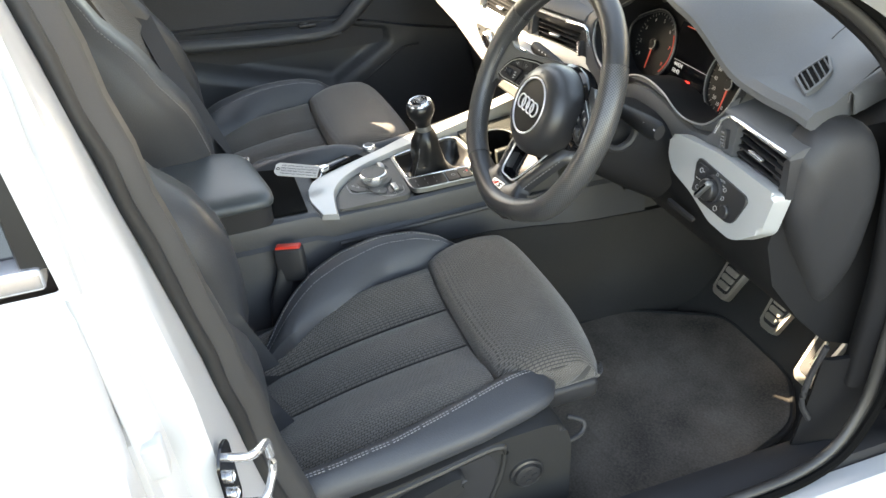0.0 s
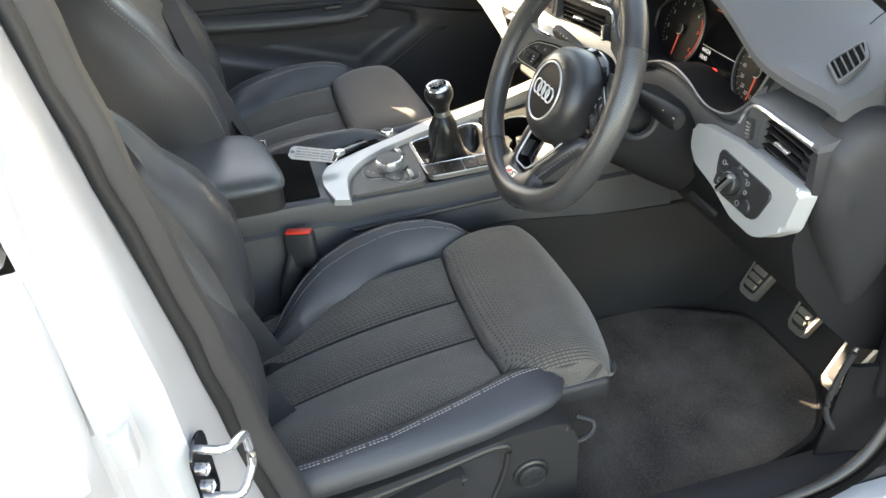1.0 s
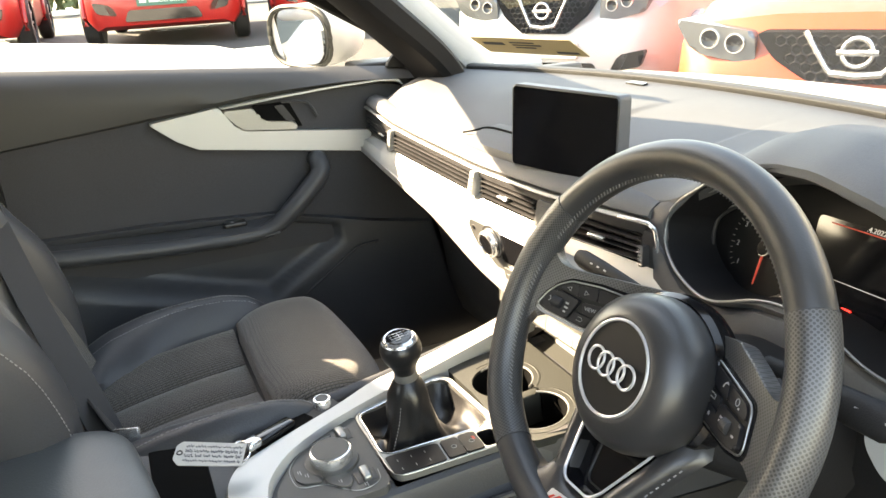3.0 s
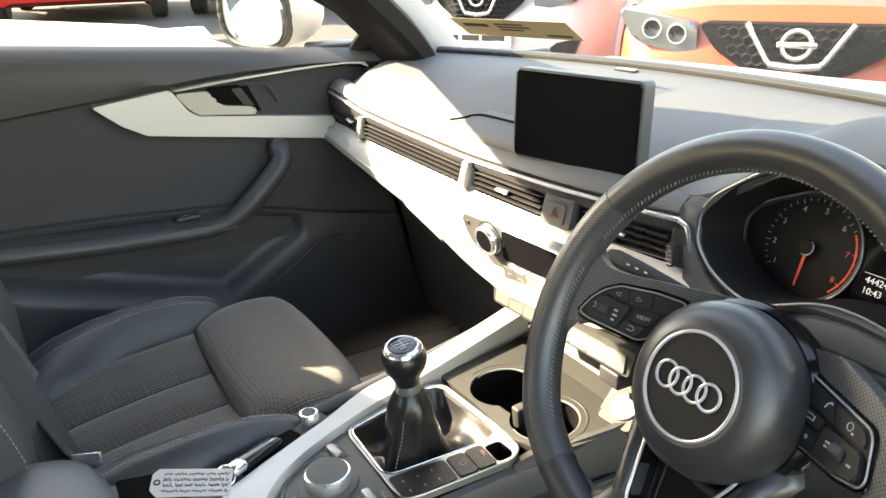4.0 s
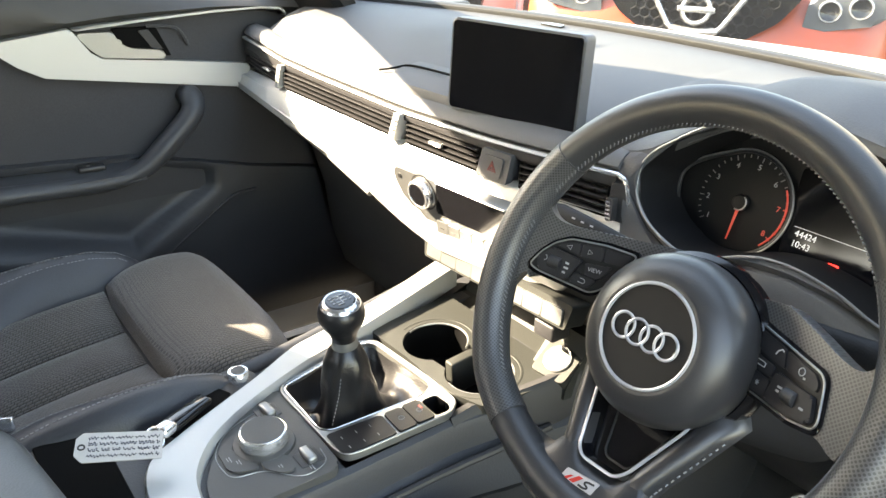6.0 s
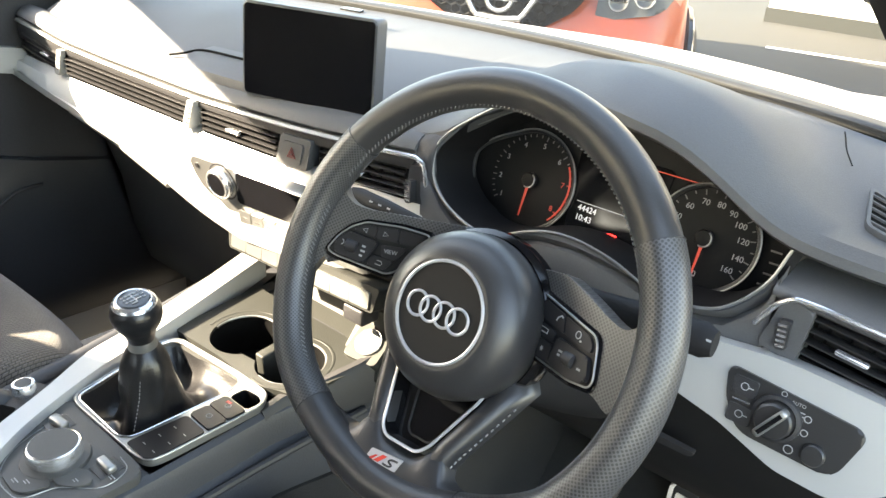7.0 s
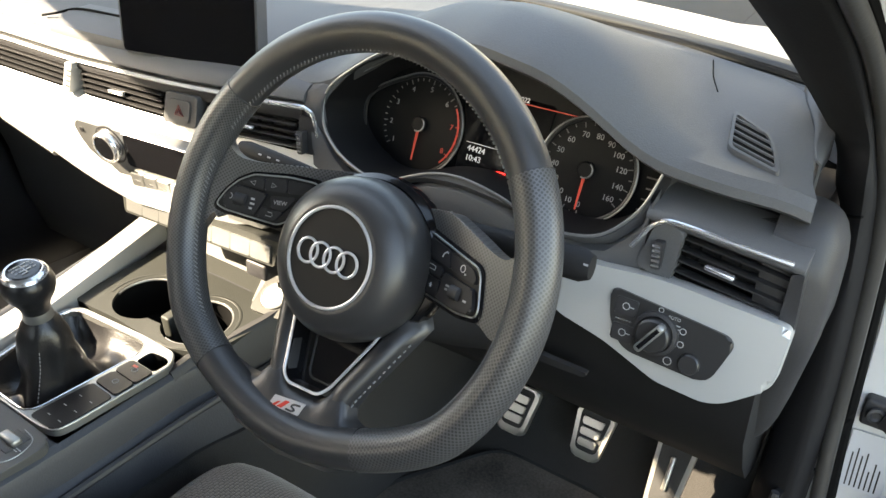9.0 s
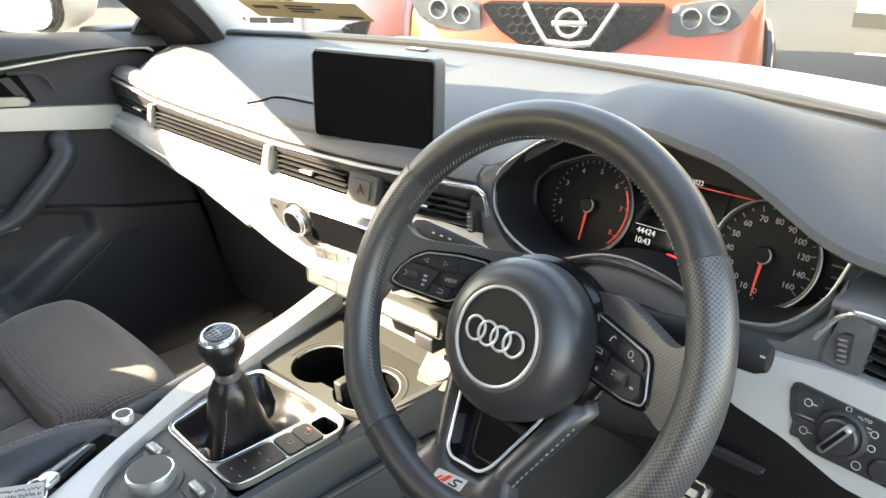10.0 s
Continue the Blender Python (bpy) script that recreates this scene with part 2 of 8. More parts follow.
SKIRT = material("seat_side_plastic", (0.020, 0.020, 0.020), 0.45, grain=0.12, scale=600, bump=0.25, spot=0.1)

# ---- building helpers ----


def thing(name, label, category, at=(0, 0, 0), group="", kind=""):
    ob = new(name)
    ob.empty_display_size = 0.05
    ob.location = at
    return tagged(ob, label, category, group, kind)


def part(name, bm, mat, parent=None, label="", angle=38, flat=False):
    """Links a bmesh, in world coordinates, as one mesh object under a thing or a part."""
    bmesh.ops.recalc_face_normals(bm, faces=bm.faces)
    me = bpy.data.meshes.new(name)
    bm.to_mesh(me)
    bm.free()
    me.materials.append(mat)
    if not flat:
        me.polygons.foreach_set("use_smooth", [True] * len(me.polygons))
        me.set_sharp_from_angle(angle=radians(angle))
    ob = new(name, me)
    if parent:
        ob.parent = parent
        m = Matrix.Translation(parent.location)
        if parent.parent:
            m = Matrix.Identity(4)
        ob.matrix_parent_inverse = m.inverted()
    if label:
        ob["label"] = label
    if name in ("print", "stitching", "scale", "figures", "red_scale", "bars", "grille_mesh", "handwriting", "readout", "perforation"):
        ob["kind"] = "stuff"
    return ob


def frame_of(origin, ex, ey):
    """A local frame: columns ex, ey and their normal."""
    ex, ey = Vector(ex).normalized(), Vector(ey)
    ez = ex.cross(ey).normalized()
    ey = ez.cross(ex)
    m = Matrix((ex, ey, ez)).transposed().to_4x4()
    m.translation = origin
    return m


def rounded(points, r, n=4):
    """A closed outline with its corners rounded by about r."""
    out, count = [], len(points)
    for i, p in enumerate(points):
        p = Vector(p)
        a, b = Vector(points[i - 1]) - p, Vector(points[(i + 1) % count]) - p
        ra, rb = min(r, a.length * 0.45), min(r, b.length * 0.45)
        a, b = p + a.normalized() * ra, p + b.normalized() * rb
        for k in range(n + 1):
            t = k / n
            out.append(a * (1 - t) ** 2 + p * 2 * t * (1 - t) + b * t * t)
    return out


def prism(outline, m, depth, bevel=0.0, base=0.0, seg=2, bm=None):
    """An outline in the local xy plane, raised from base to depth along local z, with its upper edge rounded."""
    mine = bmesh.new()
    low = [mine.verts.new((p[0], p[1], base)) for p in outline]
    top = [mine.verts.new((p[0], p[1], depth)) for p in outline]
    count = len(outline)
    for i in range(count):
        mine.faces.new((low[i], low[(i + 1) % count], top[(i + 1) % count], top[i]))
    mine.faces.new(low[::-1])
    cap = mine.faces.new(top)
    if bevel:
        bmesh.ops.bevel(mine, geom=list(cap.edges), offset=bevel, segments=seg, affect="EDGES", profile=0.5)
        flat = [f for f in mine.faces if len(f.verts) == count and all(abs(v.co.z - depth) < 1e-6 for v in f.verts)]
        if flat:
            bmesh.ops.inset_individual(mine, faces=flat, thickness=min(0.0006, bevel * 0.4))
    bmesh.ops.triangulate(mine, faces=[f for f in mine.faces if len(f.verts) > 4])
    mine.transform(m)
    return merge(bm, mine)


def plate(outline, holes, m, top, thick):
    """A flat plate with openings through it: each hole is an outline."""
    mine = bmesh.new()
    loops = [[(p[0], p[1]) for p in outline]] + [[(p[0], p[1]) for p in h] for h in holes]
    for z in (top, top - thick):
        edges = []
        for line in loops:
            vs = [mine.verts.new((p[0], p[1], z)) for p in line]
            edges += [mine.edges.new((vs[i], vs[(i + 1) % len(vs)])) for i in range(len(vs))]
        bmesh.ops.triangle_fill(mine, use_beauty=True, edges=edges)
    for line in loops:
        for i in range(len(line)):
            p, q = line[i], line[(i + 1) % len(line)]
            mine.faces.new([mine.verts.new((*p, top)), mine.verts.new((*q, top)), mine.verts.new((*q, top - thick)), mine.verts.new((*p, top - thick))])
    bmesh.ops.remove_doubles(mine, verts=mine.verts, dist=1e-6)
    mine.transform(m)
    return mine


def merge(bm, other):
    if bm is None:
        return other
    me = bpy.data.meshes.new("tmp")
    other.to_mesh(me)
    other.free()
    bm.from_mesh(me)
    bpy.data.meshes.remove(me)
    return bm


def block(x0, x1, y0, y1, z0, z1, r=0.0, seg=3, bm=None, m=None):
    mine = bmesh.new()
    bmesh.ops.create_cube(mine, size=1)
    mine.transform(Matrix.Translation(((x0 + x1) / 2, (y0 + y1) / 2, (z0 + z1) / 2)) @ Matrix.Diagonal((abs(x1 - x0), abs(y1 - y0), abs(z1 - z0), 1)))
    if r:
        bmesh.ops.bevel(mine, geom=list(mine.edges), offset=r, segments=seg, affect="EDGES", profile=0.5)
    if m is not None:
        mine.transform(m)
    return merge(bm, mine)


def loft(sections, closed=True, caps=True, bm=None):
    """A skin over sections of equal count."""
    mine = bmesh.new()
    rows = [[mine.verts.new(p) for p in s] for s in sections]
    n = len(rows[0])
    for a, b in zip(rows, rows[1:]):
        for i in range(n if closed else n - 1):
            mine.faces.new((a[i], a[(i + 1) % n], b[(i + 1) % n], b[i]))
    if closed and caps:
        mine.faces.new(rows[0][::-1])
        mine.faces.new(rows[-1])
        bmesh.ops.triangulate(mine, faces=[f for f in mine.faces if len(f.verts) > 4])
    return merge(bm, mine)


def sheet(sections, thick, bm=None):
    """An open skin over sections, given a thickness."""
    mine = loft(sections, closed=False)
    bmesh.ops.recalc_face_normals(mine, faces=mine.faces)
    bmesh.ops.solidify(mine, geom=list(mine.faces), thickness=thick)
    return merge(bm, mine)


def curve_points(points, n, closed=False):
    """A smooth line through points (Catmull-Rom)."""
    pts = [Vector(p) for p in points]
    out, count = [], len(pts)
    spans = count if closed else count - 1
    for i in range(spans):
        p1, p2 = pts[i], pts[(i + 1) % count]
        p0 = pts[i - 1] if closed or i else p1 * 2 - p2
        p3 = pts[(i + 2) % count] if closed or i + 2 < count else p2 * 2 - p1
        for k in range(n):
            t = k / n
            out.append(0.5 * (2 * p1 + (p2 - p0) * t + (2 * p0 - 5 * p1 + 4 * p2 - p3) * t * t + (3 * p1 - p0 - 3 * p2 + p3) * t ** 3))
    if not closed:
        out.append(pts[-1])
    return out


def tube(points, r, n=12, closed=False, flat=1.0, up=(0, 0, 1), bm=None):
    """A round or oval bar along a line; r may vary along it."""
    pts = [Vector(p) for p in points]
    count = len(pts)
    rings = []
    for i, p in enumerate(pts):
        a = pts[i - 1] if closed or i else p
        b = pts[(i + 1) % count] if closed or i + 1 < count else p
        d = (b - a).normalized()
        side = d.cross(Vector(up))
        side = side.normalized() if side.length > 1e-4 else d.orthogonal().normalized()
        top = side.cross(d)
        ri = r[i] if isinstance(r, (list, tuple)) else r
        rings.append([p + side * math.cos(2 * math.pi * k / n) * ri + top * math.sin(2 * math.pi * k / n) * ri * flat for k in range(n)])
    if closed:
        rings.append(rings[0])
        mine = loft(rings, caps=False)
        bmesh.ops.remove_doubles(mine, verts=mine.verts, dist=1e-6)
        return merge(bm, mine)
    return loft(rings, bm=bm)


def lathe(profile, m, n=32, bm=None):
    """A turned form: (radius, height) rows round local z."""
    rings = [[m @ Vector((r * math.cos(2 * math.pi * k / n), r * math.sin(2 * math.pi * k / n), h)) for k in range(n)] for r, h in profile]
    return loft(rings, bm=bm)


def ring(m, radius, r, n=48, k=8, flat=1.0, bm=None):
    pts = [m @ Vector((radius * math.cos(2 * math.pi * i / n), radius * math.sin(2 * math.pi * i / n), 0)) for i in range(n)]
    return tube(pts, r, k, closed=True, flat=flat, up=m.to_3x3() @ Vector((0, 0, 1)), bm=bm)


def stitches(points, length=0.0035, gap=0.0022, r=0.0006, lift=(0, 0, 0), bm=None):
    """A row of short threads along a line."""
    bm = bm or bmesh.new()
    pts = [Vector(p) + Vector(lift) for p in points]
    left = 0.0
    for a, b in zip(pts, pts[1:]):
        d = b - a
        total = d.length
        if total < 1e-6:
            continue
        d = d / total
        s = left
        while s + length < total:
            c = a + d * (s + length / 2)
            q = d.to_track_quat("X", "Z").to_matrix().to_4x4()
            block(-length / 2, length / 2, -r, r, -r, r, bm=bm, m=Matrix.Translation(c) @ q)
            s += length + gap
        left = max(0.0, s - total)
    return bm


def writing(body, size, m, bm=None, depth=0.0002, align="CENTER"):
    """Letters as mesh in the local xy plane of m."""
    cu = bpy.data.curves.new("text", "FONT")
    cu.body, cu.size, cu.extrude, cu.align_x, cu.align_y, cu.resolution_u = body, size, depth, align, "CENTER", 3
    ob = bpy.data.objects.new("text", cu)
    scene.collection.objects.link(ob)
    me = bpy.data.meshes.new_from_object(ob.evaluated_get(bpy.context.evaluated_depsgraph_get()))
    bpy.data.objects.remove(ob)
    me.transform(m)
    bm = bm or bmesh.new()
    bm.from_mesh(me)
    bpy.data.meshes.remove(me)
    return bm


def structure(ob, label, category):
    return tagged(ob, label, category, kind="structure")


def interp(x, table):
    """Linear reading of a table of (x, value)."""
    if x <= table[0][0]:
        return table[0][1]
    for (a, va), (b, vb) in zip(table, table[1:]):
        if x <= b:
            t = (x - a) / (b - a)
            return va + (vb - va) * t
    return table[-1][1]


def ease(x, table):
    """Smooth reading of a table."""
    for (a, va), (b, vb) in zip(table, table[1:]):
        if x <= b:
            t = min(max((x - a) / (b - a), 0), 1)
            t = t * t * (3 - 2 * t)
            return va + (vb - va) * t
    return table[-1][1]


def steps(a, b, n):
    return [a + (b - a) * i / (n - 1) for i in range(n)]

# ---- car shell ----
# x to the car's right, y ahead, z up; the steering wheel's hub is at (0.37, 0, 0.86)


def roof_z(y):
    return 1.40 - 0.05 * max(0, y) - 0.02 * (y + 0.6) ** 2


def belt_z(y):
    return 0.981 - 0.088 * y


bm = block(-0.70, 0.70, -1.9, 0.60, 0.20, 0.262, 0.01)
structure(part("floor", bm, CARPET), "dark carpeted floor pan of the car", "floor")
rows = []
for x in steps(-0.74, 0.74, 9):
    rows.append([(x, y, z) for y, z in ((0.50, 0.255), (0.555, 0.29), (0.62, 0.38), (0.66, 0.52), (0.68, 0.70), (0.69, 0.86), (0.66, 0.905), (0.60, 0.910))])
structure(part("wall_front", sheet(rows, 0.02), CARPET), "dark carpeted footwell bulkhead", "bulkhead")
rows = []
for y in steps(-1.9, -0.10, 12):
    rows.append([(x, y, roof_z(y) - 0.10 * (abs(x) / 0.62) ** 3.2) for x in steps(-0.60, 0.60, 13)])
structure(part("ceiling", sheet(rows, 0.03), HEADLINER), "pale cloth headliner under the roof", "ceiling")
rows = []
for y in steps(-2.0, -0.07, 12):
    rows.append([(x, y, roof_z(y) + 0.04 - 0.10 * (abs(x) / 0.62) ** 3.2) for x in steps(-0.63, 0.63, 13)])
structure(part("roof", sheet(rows, 0.01), WHITE_PAINT), "white painted car roof", "car roof")
structure(part("wall_back", block(-0.74, 0.74, -1.98, -1.90, 0.2, 1.10, 0.01), SUEDE), "dark trim behind the rear seats", "panel")

# side rails, pillars and screen surround, both sides
A_FOOT, A_TOP = Vector((0.706, 0.35, 0.905)), Vector((0.545, -0.12, 1.315))


def bar(path, wide, deep, up=(0, 0, 1)):
    """A rounded rectangular bar along a line."""
    pts = [Vector(p) for p in path]
    out = []
    for i, p in enumerate(pts):
        d = (pts[min(i + 1, len(pts) - 1)] - pts[max(i - 1, 0)]).normalized()
        s = d.cross(Vector(up)).normalized()
        u = s.cross(d)
        w = wide[i] if isinstance(wide, (list, tuple)) else wide
        out.append([p + s * q[0] * w / 2 + u * q[1] * deep / 2 for q in
                    ((-1, -0.5), (-0.8, -0.9), (-0.4, -1), (0.4, -1), (0.8, -0.9), (1, -0.5), (1, 0.5), (0.8, 0.9), (0.4, 1), (-0.4, 1), (-0.8, 0.9), (-1, 0.5))])
    return loft(out)


for side, word in ((-1, "passenger"), (1, "driver")):
    def sx(p):
        return (p[0] * side, p[1], p[2])
    if side < 0:
        path = curve_points([sx(A_FOOT), sx((0.680, 0.29, 0.990)), sx((0.638, 0.18, 1.085)), sx((0.590, 0.03, 1.205)), sx(A_TOP)], 5)
        structure(part("a_pillar_passenger", bar(path, 0.112, 0.06), PILLAR), "dark grey padded windscreen pillar trim", "car pillar")
    rail = [(0.765, 0.46, 0.93), (0.735, 0.34, 1.04), (0.690, 0.18, 1.16)] if side < 0 else [(0.715, 0.13, 1.150), (0.690, 0.06, 1.20)]
    path = curve_points([sx(p) for p in rail] + [sx((0.635, -0.04, 1.30)), sx((0.625, -0.4, 1.375)), sx((0.63, -1.0, 1.37)), sx((0.66, -1.7, 1.25))], 5)
    structure(part("roof_rail_" + word, bar(path, 0.06, 0.06), WHITE_PAINT), "white painted door frame rail", "car pillar")
    path = curve_points([sx(A_TOP), sx((0.58, -0.4, 1.36)), sx((0.59, -1.0, 1.34)), sx((0.64, -1.8, 1.18))], 5)
    structure(part("roof_trim_" + word, bar(path, 0.05, 0.07), HEADLINER), "pale padded trim along the roof edge", "car pillar")
structure(part("windscreen_header", bar([(x, -0.115, roof_z(-0.1) - 0.015 - 0.055 * (abs(x) / 0.56) ** 3) for x in steps(-0.56, 0.56, 9)], 0.07, 0.05), HEADLINER), "pale padded trim over the windscreen", "trim")

rows = []
for u in steps(0, 1, 7):
    rows.append([((-1 + 2 * v) * (0.70 - 0.15 * u), 0.575 - 0.67 * u - (0.20 - 0.16 * u) * abs(2 * v - 1) ** 2.2, 0.955 + 0.37 * u + 0.04 * u * (1 - abs(2 * v - 1) ** 2) + 0.02 * math.sin(math.pi * u)) for v in steps(0, 1, 15)])
glass = part("windscreen", loft(rows, closed=False), WINDSCREEN)
structure(glass, "clear sloping windscreen glass", "windscreen")
# black band and scuttle at the foot of the screen
structure(part("screen_seal", bar([(x, 0.572 - 0.19 * (abs(x) / 0.70) ** 2.2, 0.966) for x in steps(-0.69, 0.69, 25)], 0.030, 0.014), RUBBER), "black seal at the foot of the windscreen", "trim")
rows = []
for x in steps(-0.74, 0.74, 15):
    back = 0.19 * (abs(x) / 0.72) ** 2.2
    rows.append([(x, y - back, z) for y, z in ((0.57, 0.925), (0.62, 0.945), (0.66, 0.945))])
structure(part("scuttle", sheet(rows, 0.01), RUBBER), "black scuttle panel under the wipers", "trim")
bonnet = thing("bonnet", "white bonnet of the car ahead of its windscreen", "bonnet", (0, 1.2, 0.9))
rows = []
for y in steps(0.66, 1.75, 12):
    t = (y - 0.66) / 1.09
    rows.append([(x * (0.80 - 0.07 * t), y - 0.20 * abs(x) ** 2.2, 0.942 - 0.16 * t - 0.05 * t ** 3 + 0.012 * (1 - abs(x)) * 2 - 0.05 * abs(x) ** 4 + 0.012 * math.exp(-((abs(x) - 0.55) / 0.06) ** 2)) for x in steps(-1, 1, 23)])
rows.insert(0, [(x, y - 0.006, z - 0.07) for x, y, z in rows[0]])
part("panel", sheet(rows, 0.01), WHITE_PAINT, bonnet)

# passenger side: B pillar, glass, rear door side
structure(part("b_pillar_passenger", bar(curve_points([(-0.735, -0.605, 0.35), (-0.735, -0.61, 0.95), (-0.70, -0.65, 1.15), (-0.63, -0.66, 1.37)], 4), [0.14] * 5 + [0.12, 0.10, 0.09, 0.085] + [0.08] * 4, 0.06, up=(1, 0, 0)), PILLAR), "dark trim of the middle pillar", "car pillar")
structure(part("rear_window_frame_passenger", bar(curve_points([(-0.745, -0.74, 0.96), (-0.712, -0.785, 1.15), (-0.66, -0.815, 1.30), (-0.625, -0.83, 1.38)], 4), 0.180, 0.045, up=(1, 0, 0)), PILLAR), "black frame of the rear passenger window", "window frame")
for y0, y1, name in ((-0.52, 0.47, "window_1"), (-1.65, -0.60, "window_2")):
    rows = []
    for u in steps(0, 1, 6):
        row = []
        for v in steps(0, 1, 12):
            y = y0 + (y1 - y0) * v
            top = min(1.345, 1.325 - 0.62 * max(0.0, y - 0.02)) if y > -1.2 else 1.345 - 0.4 * (-1.2 - y)
            z = belt_z(y) - 0.03 + (max(top, belt_z(y)) - belt_z(y) + 0.03) * u
            row.append((-0.785 + 0.17 * max(0, (z - 0.98)) / 0.38, y, z))
        rows.append(row)
    ob = part(name, loft(rows, closed=False), SIDE_GLASS)
    ob.visible_shadow = False
    structure(ob, "clear side window glass in the passenger side", "car window")
structure(part("wall_left", block(-0.83, -0.775, -1.9, 0.62, 0.22, 0.955, 0.012), WHITE_PAINT), "white outer skin of the passenger side", "car body")
structure(part("wall_left_rear", block(-0.775, -0.715, -1.9, -0.57, 0.26, 1.058, 0.02), SUEDE), "dark rear door panel", "door panel")

# ---- passenger door ----
door = thing("passenger_door", "closed dark door panel with silver trim and padded armrest", "car door", (-0.76, -0.1, 0.28))
DX = -0.735
rows = []
for y in steps(-0.545, 0.30, 22):
    b = belt_z(y) + 0.012
    low = interp(y, ((-0.55, 0.905), (-0.27, 0.932), (-0.05, 0.952), (0.12, 0.957), (0.22, 0.951), (0.3, 0.945)))
    rows.append([(DX - 0.05, y, b - 0.002), (DX - 0.035, y, b + 0.004), (DX - 0.012, y, max(b - 0.006, low + 0.012)), (DX + 0.006, y, max(b - 0.028, low + 0.008)), (DX + 0.012, y, max(b - 0.058, low + 0.004)),
                 (DX + 0.006, y, low), (DX - 0.02, y, low - 0.012),
                 (DX - 0.05, y, 0.90)])
part("upper_pad", loft(rows), POST_TRIM, door, "black grained top roll")
rows = []
for y in steps(-0.545, 0.45, 26):
    rows.append([(DX - 0.045, y, 0.95), (DX - 0.012, y, 0.945), (DX - 0.004, y, 0.90), (DX - 0.006, y, 0.80), (DX - 0.008, y, 0.70), (DX - 0.01, y, 0.62), (DX - 0.045, y, 0.62)])
part("insert_panel", loft(rows), SUEDE, door, "dark suede insert")


def pocket_depth(y, z):
    """The lower panel's relief: a pocket under the armrest with a raised front."""
    top = interp(y, ((-0.55, 0.735), (-0.30, 0.727), (-0.055, 0.710), (0.0, 0.694), (0.05, 0.683), (0.15, 0.657), (0.32, 0.625)))
    line = 0.607 + (y - 0.06) * 0.55
    if y < -0.088:
        line = 0.5255 + (-0.088 - y) * 0.29
    inside = max(0.0, min(1.0, (z - line) / 0.026, (0.085 - y) / 0.030, (top - 0.012 - z) / 0.016))
    inside = inside * inside * (3 - 2 * inside)
    front = 0.030 * math.exp(-((y + 0.30) / 0.26) ** 2) * max(0, min(1, (line + 0.01 - z) / 0.03))
    toe = -0.05 * max(0.0, (0.40 - z) / 0.12) ** 2
    return DX + 0.006 - 0.022 * inside + front + toe


rows = []
for y in steps(-0.545, 0.46, 124):
    top = interp(y, ((-0.55, 0.735), (-0.30, 0.727), (-0.055, 0.710), (0.0, 0.694), (0.05, 0.683), (0.15, 0.657), (0.32, 0.625)))
    rows.append([(DX - 0.045, y, top - 0.01), (DX - 0.004, y, top)] + [(pocket_depth(y, top - 0.004 - (top - 0.30) * k / 40), y, top - 0.004 - (top - 0.30) * k / 40) for k in range(41)] + [(DX - 0.06, y, 0.29)])
part("lower_panel", loft(rows), LEATHER, door, angle=60)
part("window_frame", bar(curve_points([(-0.742, 0.345, 0.985), (-0.722, 0.20, 1.072), (-0.690, -0.02, 1.196), (-0.668, -0.24, 1.315), (-0.650, -0.40, 1.375), (-0.640, -0.56, 1.400)], 4), 0.030, 0.058), PILLAR, door, "black window frame")
structure(part("kick_panel_passenger", block(-0.776, -0.731, 0.462, 0.70, 0.20, 0.94, 0.01), PLATE), "dark carpeted side of the passenger footwell", "trim")
yz = frame_of((DX, 0, 0), (0, 1, 0), (0, 0, 1))
trim = rounded([(-0.271, 0.922), (-0.226, 0.884), (-0.188, 0.863), (0.02, 0.832), (0.165, 0.810), (0.165, 0.855), (0.01, 0.874), (-0.095, 0.886), (-0.112, 0.897), (-0.139, 0.938)], 0.005)
part("silver_trim", prism(trim, yz, 0.012, 0.004, base=-0.01), SILVER, door, "brushed silver trim")
strip = [(-0.138, 0.938), (-0.132, 0.9340), (0.0, 0.9442), (0.10, 0.9505), (0.19, 0.9530), (0.233, 0.9490), (0.242, 0.937), (0.247, 0.938), (0.238, 0.953), (0.19, 0.9565), (0.1, 0.9542), (0.0, 0.948)]
part("top_strip", prism(rounded(strip, 0.004), yz, 0.012, 0.003, base=-0.01), SILVER, door, "satin metal strip")
# raised black plate: the hollow behind the handle is painted as shade
part("handle_shade", prism(rounded([(-0.072, 0.932), (0.001, 0.932), (0.024, 0.880), (-0.05, 0.890)], 0.004), yz, 0.002, 0.0005, base=-0.012), VOID, door, "near-black plate painted as the shade behind the handle")
part("recess_lip", tube(curve_points([yz @ Vector(p) for p in ((-0.014, 0.934, 0.002), (0.030, 0.930, 0.002), (0.046, 0.918, 0.002), (0.056, 0.896, 0.002))], 5), 0.0025, 8), SUEDE, door)
part("recess_web", prism(rounded([(-0.030, 0.927), (-0.012, 0.928), (0.010, 0.893), (-0.008, 0.895)], 0.003), yz, 0.004, 0.001, base=0.0), HARD, door)
handle = rounded([(-0.134, 0.930), (-0.072, 0.929), (-0.066, 0.911), (-0.048, 0.900), (0.009, 0.892), (0.012, 0.877), (-0.094, 0.888), (-0.110, 0.900)], 0.006)
part("door_handle", prism(handle, yz, 0.012, 0.004, base=0.0), SATIN, door, "satin metal inner door handle")
pull = curve_points([(DX - 0.008, 0.044, 0.806), (DX + 0.020, 0.044, 0.808), (DX + 0.034, 0.039, 0.783), (DX + 0.036, -0.004, 0.739), (DX + 0.036, -0.060, 0.694), (DX + 0.036, -0.116, 0.680), (DX + 0.036, -0.204, 0.682), (DX + 0.036, -0.310, 0.687), (DX + 0.036, -0.53, 0.705)], 6)
